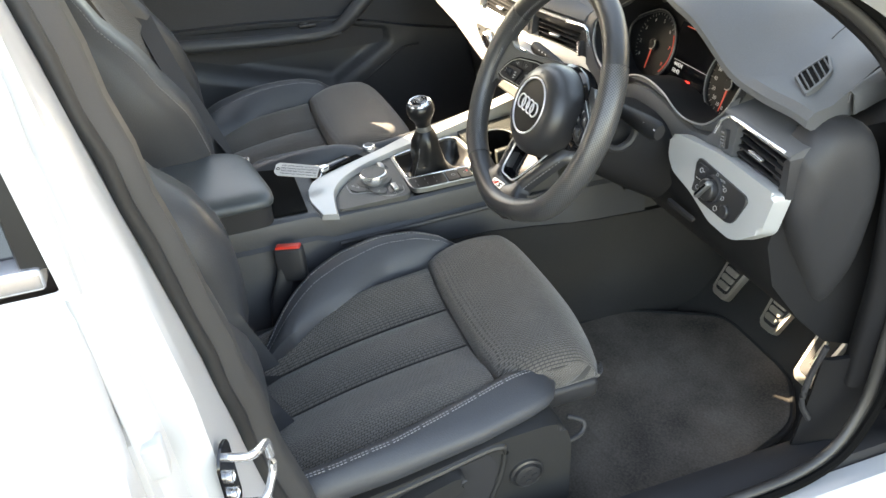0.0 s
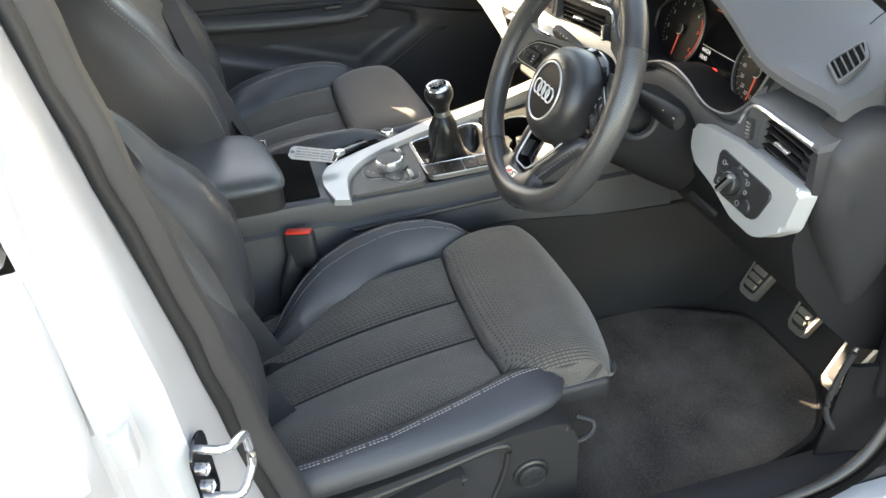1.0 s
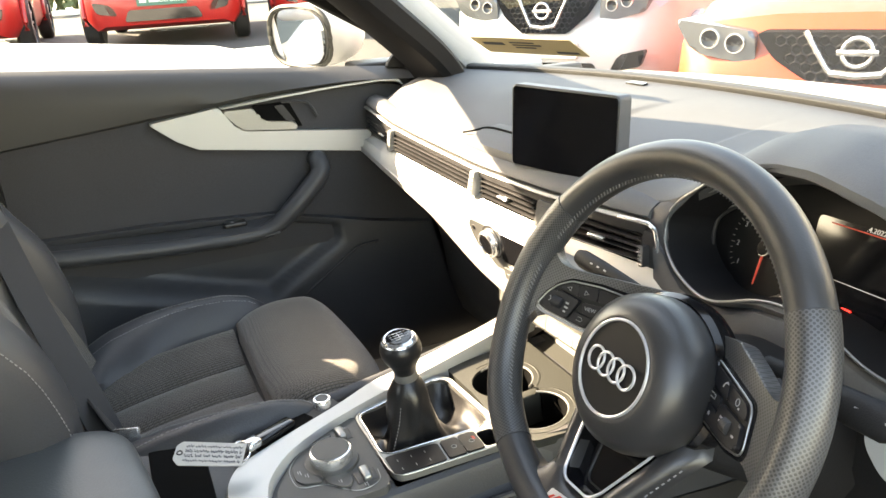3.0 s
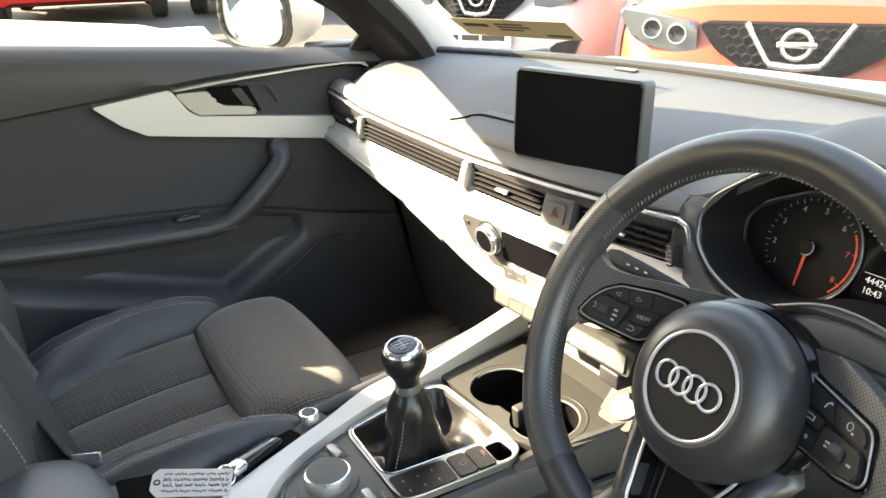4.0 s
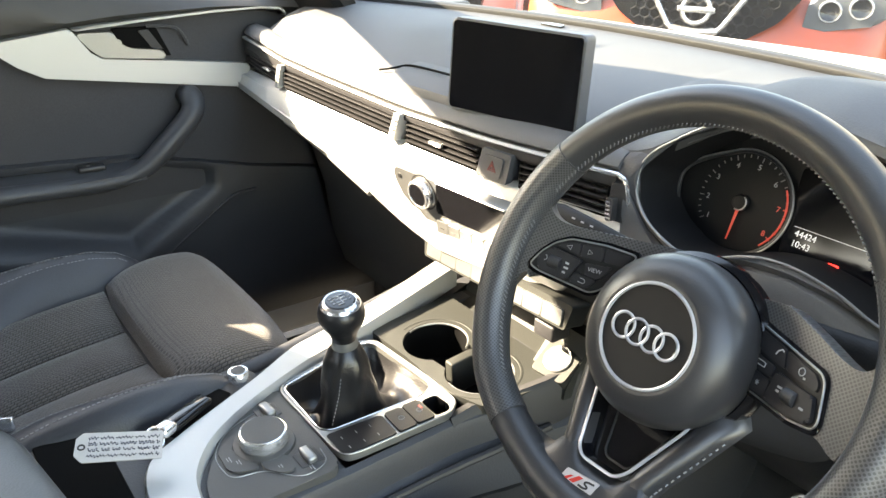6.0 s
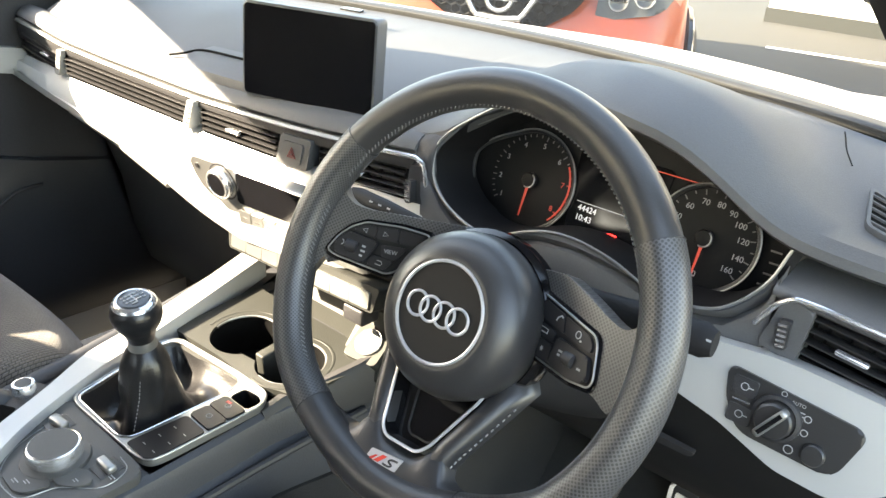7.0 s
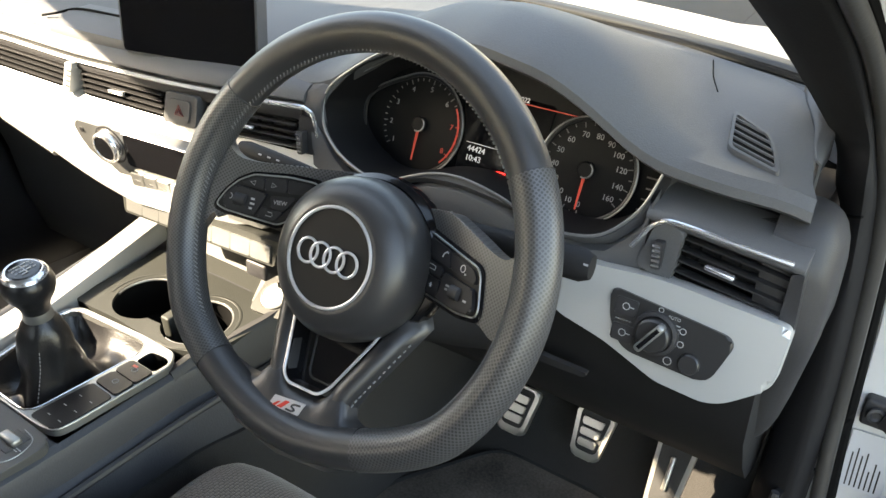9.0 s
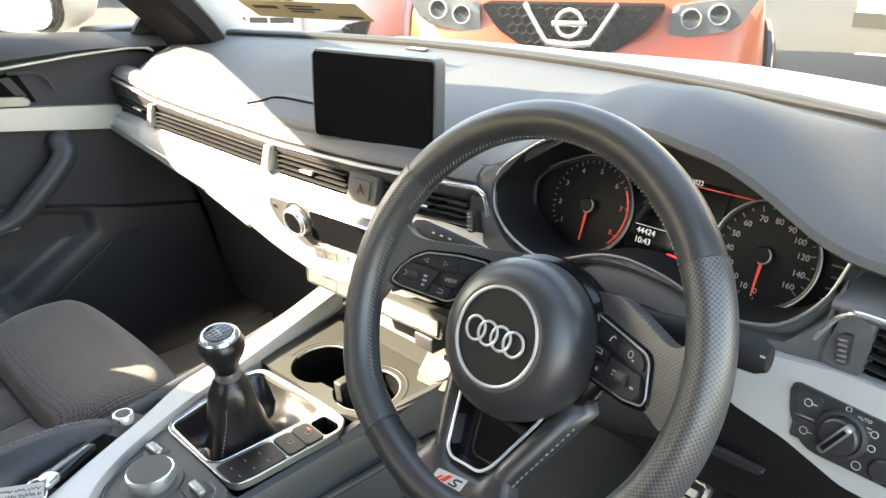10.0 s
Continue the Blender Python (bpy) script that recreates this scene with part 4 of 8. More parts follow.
for x, top in ((0.172, 0.88), (0.20, 0.846), (0.215, 0.834), (0.25, 0.826), (0.285, 0.830), (0.325, 0.848), (0.365, 0.853), (0.41, 0.847), (0.45, 0.836), (0.485, 0.832), (0.52, 0.84), (0.548, 0.868), (0.556, 0.90)):
    rows.append([(x, 0.24, top - 0.004), (x, 0.212, top), (x, 0.200, top - 0.006), (x, 0.196, top - 0.018), (x, 0.200, 0.79), (x, 0.215, 0.74), (x, 0.26, 0.73)])
part("cluster_skirt", loft(rows), SOFT, dash, "moulded panel under the instruments")
# stepped end of the dash by the driver's door
cap_line = [(0.214, 0.880), (0.206, 0.858), (0.203, 0.800), (0.225, 0.745), (0.268, 0.668), (0.296, 0.622), (0.318, 0.622), (0.342, 0.690), (0.335, 0.815), (0.318, 0.872), (0.292, 0.900), (0.240, 0.905)]
cap_mid = Vector((0.27, 0.775, 0))
rows = []
for x, inset in ((0.650, 0.0), (0.672, 0.0), (0.682, 0.02), (0.690, 0.06), (0.696, 0.12), (0.7005, 0.21), (0.7035, 0.34), (0.705, 0.55)):
    rows.append([(x - 0.11 * max(0.0, 0.80 - p.y), p.x, p.y) for p in (q.lerp(cap_mid, inset) for q in curve_points([(p[0], p[1], 0) for p in cap_line], 4, closed=True))])
part("end_cap", loft(rows), HARD, dash, "blue-black end cap", angle=80)
# silver decor, passenger side to the column
rows = []
for x in steps(-0.742, 0.203, 50):
    zb = interp(x, ((-0.745, 0.808), (-0.54, 0.787), (-0.337, 0.767), (-0.235, 0.745), (-0.15, 0.726), (-0.09, 0.716), (0.05, 0.724), (0.23, 0.765)))
    zt, y = 0.843, band_y(x)
    mid = (zb + zt) / 2
    rows.append([(x, y + 0.027, zt - 0.002), (x, y + 0.009, zt), (x, y + 0.003, zt - 0.006), (x, y - 0.007, mid + 0.012), (x, y - 0.014, mid - 0.01), (x, y - 0.017, zb + 0.018), (x, y - 0.014, zb + 0.004), (x, y - 0.004, zb), (x, y + 0.027, zb + 0.006)])
decor = part("decor_panel", loft(rows), SILVER, dash, "brushed silver decor panel")
rows, strip, roll = [], [], []
for x in steps(-0.725, 0.158, 48):
    y, z = band_y(x), line_z(x)
    rows.append([(x, y + 0.03, z - 0.0025), (x, y + 0.001, z - 0.0025), (x, y - 0.002, z), (x, y + 0.001, z + 0.003), (x, y + 0.03, z + 0.004)])
    strip.append([(x, y + 0.035, 0.8725), (x, y + 0.004, 0.8725), (x, y + 0.002, 0.877), (x, y + 0.003, z - 0.003), (x, y + 0.035, z - 0.003)])
    roll.append([(x, y + 0.06, z + 0.004), (x, y + 0.006, z + 0.004), (x, y + 0.003, z + 0.008), (x, y + 0.006, z + 0.014), (x, y + 0.014, z + 0.021), (x, y + 0.028, max(0.913, z + 0.024)), (x, y + 0.06, 0.914)])
part("chrome_line", loft(rows), SATIN, dash, "bright metal line over the vents")
part("vent_header", loft(strip), HARD, dash)
part("roll_edge", loft(roll), SOFT, dash, angle=60)
# plinth under the display
rows = []
for x in steps(-0.272, -0.108, 20):
    e = 0.0 if x > -0.262 else 0.012
    rows.append([(x, a + band_y(x) - 0.150, b) for a, b in ((0.168 + e, 0.900), (0.166 + e, 0.907), (0.170 + e, 0.917 - e), (0.195, 0.929 - e), (0.235, 0.934 - e), (0.26, 0.92), (0.26, 0.90))])
part("display_plinth", loft(rows), SOFT, dash)
rows = [[(x, a + band_y(x) - 0.146, b) for a, b in ((0.166, 0.899), (0.168, 0.908), (0.176, 0.913), (0.20, 0.911), (0.25, 0.912), (0.25, 0.895))] for x in steps(-0.108, 0.172, 12)]
part("display_shelf", loft(rows), SOFT, dash)
part("plinth_gap", tube(curve_points([(-0.285, 0.178, 0.921), (-0.262, 0.186, 0.9265), (-0.245, 0.205, 0.9315), (-0.18, 0.209, 0.9335), (-0.108, 0.212, 0.9345)], 5), 0.0017, 6), VOID, dash, "dark gap round the display plinth")


def vent(x0, x1, z0, z1, y, slats, sliders, name="vent", turn=Matrix.Identity(4)):
    """A slatted air vent: deep dark recess, thin slats, upright vanes behind, a small bright slider."""
    bm = block(x0, x1, y + 0.040, y + 0.05, z0, z1)
    for za, zb in ((z0 - 0.002, z0), (z1, z1 + 0.002)):
        block(x0, x1, y + 0.004, y + 0.05, za, zb, bm=bm)
    for xa, xb in ((x0 - 0.002, x0), (x1, x1 + 0.002)):
        block(xa, xb, y + 0.004, y + 0.05, z0, z1, bm=bm)
    bm.transform(turn)
    box = part(name, bm, VOID, dash)
    for i in range(slats):
        z = z0 + (z1 - z0) * (i + 0.5) / slats
        rows = [[turn @ Vector((x, y + dy, z + dz)) for dy, dz in ((0.0, -0.0006), (0.0, 0.0006), (0.002, 0.0012), (0.010, 0.0010), (0.012, 0.0), (0.002, -0.0012))] for x in (x0, (x0 + x1) / 2, x1)]
        part("slat", loft(rows), SLAT, box)
    for x in steps(x0 + 0.010, x1 - 0.010, max(2, int((x1 - x0) / 0.018))):
        bm = block(x - 0.0008, x + 0.0008, y + 0.027, y + 0.040, z0, z1)
        bm.transform(turn)
        part("vane", bm, VOID, box)
    for x in sliders:
        bm = block(x - 0.013, x + 0.013, y - 0.004, y + 0.003, (z0 + z1) / 2 - 0.0022, (z0 + z1) / 2 + 0.0022, 0.0018)
        bm.transform(turn)
        part("slider", bm, CHROME, box, "chrome vent slider")
    return box


def yawed(x, degrees, fall=0.0, z=0.857):
    """Turns a vent about its middle, to follow the band."""
    p = Vector((x, band_y(x), z))
    return Matrix.Translation(p) @ pose(0, 0, 0, 0, fall, degrees) @ Matrix.Translation(-p)


vent(-0.712, -0.575, 0.843, 0.873, band_y(-0.64), 4, (-0.625,), turn=yawed(-0.575, 0, 6.0))
vent(-0.555, -0.215, 0.8425, 0.8725, band_y(-0.38), 4, ())
vent(-0.178, -0.034, 0.8425, 0.8725, band_y(-0.106), 4, (-0.112,), turn=yawed(-0.106, 3.4))
vent(0.034, 0.152, 0.8385, 0.8710, band_y(0.093), 4, (0.085,), turn=yawed(0.093, 11.0))
for x in (-0.5655, -0.1960):
    m = frame_of((x, band_y(x) - 0.001, 0.861), (1, 0, 0), (0, 0, 1))
    part("vent_divider", prism(rounded([(-0.018, -0.021), (-0.004, -0.021), (0.013, 0.021), (-0.001, 0.021)], 0.002), m, 0.005, 0.002, base=-0.03), SILVER, dash, "bright vent divider")
    bm = bmesh.new()
    for k in range(4):
        block(-0.008 + k * 0.0030, -0.001 + k * 0.0030, -0.012 + k * 0.007, -0.010 + k * 0.007, 0.005, 0.0056, bm=bm, m=m)
    part("print", bm, BUTTON, dash)
HZ = frame_of((-0.003, band_y(-0.003), 0.8575), (1, 0.11, 0), (0, 0, 1))
hazard = part("hazard_switch", prism(rounded([(-0.029, -0.0185), (0.022, -0.0185), (0.030, 0.0205), (-0.018, 0.0205)], 0.003), HZ, 0.003, 0.002, base=-0.03), SOFT, dash, "hazard warning switch")
part("button", prism(rounded([(-0.019, -0.0135), (0.013, -0.0135), (0.019, 0.0135), (-0.012, 0.0135)], 0.003), HZ, 0.0048, 0.0014), SOFT, hazard)
bm = bmesh.new()
hz_up = HZ.to_3x3() @ Vector((0, 0, 1))
tube([HZ @ Vector(p) for p in ((-0.0065, -0.0055, 0.005), (0.0065, -0.0055, 0.005), (0.001, 0.0070, 0.005))], 0.0007, 6, closed=True, up=hz_up, bm=bm)
tube([HZ @ Vector(p) for p in ((-0.0030, -0.0034, 0.005), (0.0032, -0.0034, 0.005), (0.0006, 0.0028, 0.005))], 0.0008, 6, closed=True, up=hz_up, bm=bm)
part("triangle", bm, DIM_RED, hazard, "red warning triangle")
# centre vent surround by the column
part("centre_vent_cheek", prism(rounded([(-0.013, -0.024), (0.012, -0.024), (0.010, 0.019), (-0.009, 0.019)], 0.003), frame_of((0.165, 0.1995, 0.861), (1, 0.20, 0), (0, 0, 1)), 0.004, 0.002, base=-0.04), HARD, dash)
part("chrome_corner", tube(curve_points([(0.120, band_y(0.12) - 0.001, 0.888), (0.158, band_y(0.158) - 0.001, 0.8890), (0.167, 0.1965, 0.8870), (0.1725, 0.198, 0.8825), (0.1757, 0.199, 0.870), (0.1786, 0.200, 0.850)], 5), 0.0026, 8), CHROME, dash)
for x, z, y in ((0.1615, 0.851, 0.191), (0.5705, 0.853, 0.1895)):
    wheel_m = frame_of((x, y, z), (0.97, 0, 0.1), (0.10, 0.0, 1))
    part("vent_wheel", prism(rounded([(-0.005, -0.013), (0.004, -0.013), (0.006, 0.013), (-0.003, 0.013)], 0.002), wheel_m, 0.004, 0.001, base=-0.01), HARD, dash)
    for k in range(5):
        part("rib", block(-0.0035, 0.0035, -0.010 + k * 0.0045, -0.008 + k * 0.0045, 0.004, 0.0055, m=wheel_m), CHROME, dash)

front = curve_points([(0.192, 0.205, 0.836), (0.1845, 0.203, 0.850), (0.180, 0.202, 0.872), (0.1765, 0.202, 0.884), (0.170, 0.203, 0.894), (0.158, 0.206, 0.904)], 5)
rear = curve_points([(0.215, 0.208, 0.842), (0.190, 0.206, 0.866), (0.1795, 0.2105, 0.896), (0.181, 0.213, 0.907), (0.185, 0.2175, 0.914), (0.183, 0.228, 0.922)], 5)
part("cluster_cheek", loft([[a + Vector((-0.03, 0, 0)), a, a.lerp(b, 0.35) + Vector((0.0015, -0.002, 0)), a.lerp(b, 0.7) + Vector((0.001, -0.001, 0)), b, b + Vector((-0.03, 0.01, 0))] for a, b in zip(front, rear)]), LEATHER, dash, "soft panel beside the instruments")
part("hood_fill", block(0.095, 0.172, 0.207, 0.26, 0.880, 0.906, 0.004), SOFT, dash)
# climate panel in the decor
CLI = frame_of((-0.02, 0.1435, 0.800), (1, 0.09, 0), (0, -0.22, 1))
climate = part("climate_panel", prism(rounded([(-0.146, 0.022), (-0.143, 0.0), (-0.126, -0.029), (-0.090, -0.036), (-0.074, -0.060), (0.150, -0.060), (0.175, 0.024)], 0.010), CLI, 0.004, 0.003, base=-0.014, seg=3), SATIN, dash, "satin metal climate panel")
part("climate_display", prism(rounded([(-0.062, -0.024), (0.062, -0.024), (0.068, 0.022), (-0.054, 0.022)], 0.004), CLI, 0.006, 0.0015, base=0.0), PIANO, climate, "gloss black climate display")
part("display_edge", tube([CLI @ Vector((*p, 0.0058)) for p in ((-0.054, 0.023), (0.068, 0.023))], 0.0012, 6), CHROME, climate)
for x in (-0.085, 0.105):
    km = CLI @ Matrix.Translation((x, -0.001, 0.003))
    part("knob_well", lathe([(0.0255, 0.0), (0.0255, 0.0016), (0.0235, 0.0020), (0.0225, 0.0008)], km, 36), BUTTON, climate, "dark ring round the knob")
    knob = part("climate_knob", lathe([(0.0205, 0.0), (0.0208, 0.006), (0.0200, 0.0115), (0.0186, 0.0130), (0.0162, 0.0130), (0.0155, 0.0110)], km, 36), CHROME, climate, "chrome turning knob")
    part("knob_face", lathe([(0.0158, 0.0), (0.0150, 0.0010), (0.002, 0.0013)], km @ Matrix.Translation((0, 0, 0.0112)), 30), PIANO, climate, "gloss black knob face")
part("side_key", lathe([(0.0035, 0.0), (0.0035, 0.0012), (0.001, 0.0014)], CLI @ Matrix.Translation((-0.132, 0.010, 0.004)), 14), BUTTON, climate)
for k in range(6):
    part("climate_key", prism(rounded([(-0.064 + k * 0.0225, -0.054), (-0.043 + k * 0.0225, -0.054), (-0.042 + k * 0.0225, -0.034), (-0.063 + k * 0.0225, -0.034)], 0.002), CLI, 0.0075, 0.0012), SATIN, climate)
    part("key_mark", block(-0.057 + k * 0.0225, -0.049 + k * 0.0225, -0.0445, -0.0435, 0.0075, 0.0079, m=CLI), BUTTON, climate)
# key row under the decor
row_m = frame_of((0, 0.152, 0.714), (1, 0, 0.045), (0, 0.15, 1))
key_row = part("key_panel", prism(rounded([(-0.125, -0.014), (0.150, -0.014), (0.158, 0.018), (-0.130, 0.018)], 0.005), row_m, 0.0, base=-0.03), GREY, dash)
for k in range(8):
    x = -0.118 + k * 0.033
    part("key", prism(rounded([(x, -0.010), (x + 0.0318, -0.010), (x + 0.0323, 0.010), (x - 0.0003, 0.010)], 0.0015), row_m, 0.0025, 0.0008), SATIN, key_row, "satin metal key")

# driver's decor with the light switch
TRIM = frame_of((0, -0.0072, 0), (1, 0, 0), (0, 0.2307, 1))


def tp(x, z):
    return (x, z * math.sqrt(1 + 0.2307 ** 2))


outline = rounded([(0.470, 0.842), (0.478, 0.8130), (0.4972, 0.7970), (0.5455, 0.7870), (0.5972, 0.7685), (0.6404, 0.7665), (0.6560, 0.7725), (0.6870, 0.7985), (0.6885, 0.8475), (0.6824, 0.8515), (0.60, 0.8560), (0.573, 0.8560), (0.5286, 0.8515), (0.49, 0.8480)], 0.008)
part("driver_decor", prism(outline, TRIM, 0.006, 0.006, base=-0.02, seg=4), SILVER, dash, "brushed silver panel round the light switch")
switch = part("light_switch_panel", prism(rounded([(0.5418, 0.8345), (0.5465, 0.8385), (0.6463, 0.8298), (0.6520, 0.8230), (0.6420, 0.7915), (0.6344, 0.7842), (0.5700, 0.7865), (0.5600, 0.7910), (0.5465, 0.8114)], 0.006), TRIM, 0.009, 0.002, base=0.004), BUTTON, dash, "black light switch panel")
km = TRIM @ Matrix.Translation((0.5886, 0.8113, 0.009))
part("switch_collar", lathe([(0.0195, 0), (0.019, 0.004), (0.016, 0.005), (0.0155, 0.002)], km, 30), HARD, switch)
part("rotary_knob", lathe([(0.015, 0), (0.0145, 0.012), (0.013, 0.0135), (0.002, 0.0138)], km, 28), BUTTON, switch)
part("knob_grip", block(-0.0035, 0.0035, -0.016, 0.016, 0.010, 0.021, 0.0025, m=km @ pose(0, 0, 0, 0, 0, -32)), SATIN, switch, "satin grip bar")
part("knob_grip", block(-0.0018, 0.0018, -0.012, 0.012, 0.0205, 0.0215, m=km @ pose(0, 0, 0, 0, 0, -32)), PIANO, switch)
part("dimmer_button", lathe([(0.009, 0), (0.009, 0.003), (0.0078, 0.0045), (0.001, 0.0046)], TRIM @ Matrix.Translation((0.6218, 0.7958, 0.009)), 22), BUTTON, switch)
for x, z in ((0.5590, 0.8045), (0.5610, 0.7815)):
    part("fog_button", prism(rounded([tp(x - 0.010, z - 0.008), tp(x + 0.010, z - 0.008), tp(x + 0.010, z + 0.007), tp(x - 0.010, z + 0.007)], 0.002), TRIM, 0.0105, 0.001, base=0.008), HARD, switch)
bm = writing("O", 0.0065, TRIM @ Matrix.Translation((0.5883, 0.8322, 0.0093)))
writing("AUTO", 0.0040, TRIM @ Matrix.Translation((0.6005, 0.8290, 0.0093)), bm)
for x, z in ((0.6070, 0.7997), (0.6076, 0.7885)):
    for k in range(3):
        block(x - 0.004, x, z * 1.0263 - 0.003 + 0.003 * k - 0.0004, z * 1.0263 - 0.003 + 0.003 * k + 0.0004, 0.009, 0.0094, bm=bm, m=TRIM)
    ring(TRIM @ Matrix.Translation((x + 0.003, z * 1.0263, 0.0093)), 0.0026, 0.0004, 14, 5, bm=bm)
for x, z in ((0.5590, 0.8045), (0.5610, 0.7815)):
    ring(TRIM @ Matrix.Translation((x, z * 1.0263, 0.0107)), 0.0030, 0.0004, 14, 5, bm=bm)
    block(x + 0.003, x + 0.007, z * 1.0263 - 0.0004, z * 1.0263 + 0.0004, 0.0105, 0.0109, bm=bm, m=TRIM)
ring(TRIM @ Matrix.Translation((0.6040, 0.7915, 0.0093)), 0.0034, 0.0004, 14, 5, bm=bm)
part("print", bm, INK, switch, "white switch symbols")
part("separator", block(0.5520, 0.5665, 0.8130 - 0.0006, 0.8130 + 0.0006, 0.009, 0.0102, m=TRIM), CHROME, switch)

# driver's outer vent and its bright line
tilt_m = Matrix.Translation((0.588, 0.196, 0.852)) @ pose(0, 0, 0, 0, 6.5, 0) @ Matrix.Translation((-0.588, -0.196, -0.852))
vent(0.586, 0.676, 0.8325, 0.8745, 0.198, 4, (0.6215,), "driver_vent", tilt_m)
cheek_m = frame_of((0, 0.203, 0), (1, 0, 0), (0, 0, 1))
part("vent_cheek", prism(rounded([(0.553, 0.836), (0.5835, 0.829), (0.5885, 0.8775), (0.571, 0.8830), (0.562, 0.874)], 0.003), cheek_m, 0.012, 0.002, base=-0.02), SOFT, dash, "grained cheek beside the vent")
part("vent_end", prism(rounded([(0.6745, 0.817), (0.688, 0.818), (0.684, 0.8720), (0.6745, 0.8690)], 0.002), cheek_m, 0.010, 0.002, base=-0.03), HARD, dash)
line = curve_points([(0.5470, 0.189, 0.853), (0.5545, 0.188, 0.866), (0.5600, 0.188, 0.8755), (0.5665, 0.188, 0.8815), (0.5755, 0.188, 0.8855), (0.60, 0.189, 0.8845), (0.6283, 0.190, 0.8815), (0.6745, 0.193, 0.8775)], 6)
part("chrome_line", tube(line, 0.0023, 8), CHROME, dash, "bright metal line round the vent")
rows = []
for x in steps(0.553, 0.6835, 16):
    fall = 0.085 * max(0.0, x - 0.58)
    lead = 0.10 * max(0.0, 0.575 - x)
    rows.append([(x, y + lead, z - fall) for y, z in ((0.250, 0.872), (0.199, 0.875), (0.193, 0.8800), (0.1930, 0.8850), (0.199, 0.8885), (0.214, 0.8915), (0.232, 0.8945), (0.250, 0.896))])
part("step_pad", loft(rows), SOFT, dash, "stepped pad over the outer vent", angle=60)
# moulding between the dash end and the pillar foot
rows = []
for y, w, h in ((0.285, 0.006, 0.932), (0.31, 0.012, 0.939), (0.34, 0.020, 0.947), (0.38, 0.030, 0.955), (0.43, 0.040, 0.962)):
    e = pad_end(y) + 0.001
    rows.append([(e, y, h - 0.014), (e, y, h - 0.001), (e + 0.002, y, h + 0.001), (e + 0.4 * w, y, h + 0.0005), (e + w, y + 0.004, h - 0.004), (e + w, y + 0.01, h - 0.03)])
part("end_moulding", sheet(rows, 0.002), SOFT, dash, "pale moulding by the pillar foot", angle=60)
part("dash_groove", tube(curve_points([(0.520, 0.430, 0.9640), (0.527, 0.408, 0.9635), (0.538, 0.375, 0.9605), (0.552, 0.346, 0.9555)], 5), 0.0007, 6), VOID, dash)
# demister grille on the dash end
D4, C4, A4, B4 = Vector((0.5940, 0.2620, 0.9330)), Vector((0.6360, 0.2420, 0.9290)), Vector((0.5800, 0.3170, 0.9450)), Vector((0.6160, 0.2980, 0.9410))
UP = (C4 - D4).cross(A4 - D4).normalized()


def on_grille(u, v, h):
    """A place on the sloping end of the dash top."""
    return D4 * (1 - u) * (1 - v) + C4 * u * (1 - v) + A4 * (1 - u) * v + B4 * u * v + UP * h


ring_in = rounded([(0.0, 0.0), (1.0, 0.0), (1.0, 0.45), (0.90, 0.85), (0.0, 1.0)], 0.12)
ring_out = rounded([(-0.10, -0.08), (1.10, -0.08), (1.12, 0.50), (0.99, 0.95), (-0.10, 1.10)], 0.16)
grille = part("demister_grille", loft([[on_grille(p[0], p[1], -0.012) for p in ring_out], [on_grille(p[0], p[1], 0.0) for p in ring_out], [on_grille(p[0] * 0.8 + q[0] * 0.2, p[1] * 0.8 + q[1] * 0.2, 0.0024) for p, q in zip(ring_out, ring_in)], [on_grille(p[0], p[1], 0.0028) for p in ring_in], [on_grille(p[0], p[1], -0.006) for p in ring_in]], caps=False), SOFT, dash)
# flush black plug: shade between the bars is put into its colour
part("recess", loft([[on_grille(p[0] * 1.04 - 0.02, p[1] * 1.04 - 0.02, h) for p in ring_in] for h in (-0.010, 0.0006)]), VOID, grille, "near-black plug painted as the shade inside the grille")
for k in range(5):
    v = 0.12 + k * 0.19
    wide = 1.0 if v < 0.5 else 1.0 - 0.22 * (v - 0.5)
    part("bar", loft([[on_grille(u, v + a, h) for a, h in ((-0.026, 0.0), (-0.016, 0.0024), (0.016, 0.0024), (0.026, 0.0))] for u in (0.0, 0.5, wide)]), SOFT, grille)
lm = frame_of((-0.60, 0.26, 0.945), (1, 0.1, 0), (-0.1, 1, 0.15))
grille = part("demister_grille", prism(rounded([(-0.05, -0.006), (0.05, 0.012), (0.045, 0.028), (-0.055, 0.010)], 0.006), lm, 0.003, 0.001, base=-0.008), SOFT, dash)
for k in range(3):
    part("bar", block(-0.048 + k * 0.033, -0.020 + k * 0.033, 0.0 + k * 0.006, 0.012 + k * 0.006, 0.0028, 0.0038, 0.0005, m=lm), PIANO, grille)
part("dash_sensor", prism(rounded([(-0.022, -0.008), (0.022, -0.008), (0.018, 0.008), (-0.018, 0.008)], 0.003), frame_of((-0.265, 0.50, 0.9625), (1, 0.1, 0), (0, 1, 0.05)), 0.004, 0.001), PIANO, dash)
part("dash_crease", tube(curve_points([(-0.30, 0.50, 0.961), (-0.29, 0.46, 0.960), (-0.25, 0.40, 0.957), (-0.19, 0.34, 0.951)], 5), 0.0009, 6), HARD, dash)

# ---- instrument cluster ----
cluster = thing("instrument_cluster", "black instrument cluster with chrome edge and two round dials", "instrument cluster", (0.365, 0.27, 0.83))
FACE = frame_of((0.365, 0.272, 0.875), (1, 0, 0), (0, math.sin(0.30), math.cos(0.30)))
RIM = frame_of((0.365, 0.212, 0.900), (1, 0, 0), (0, math.sin(0.25), math.cos(0.25)))
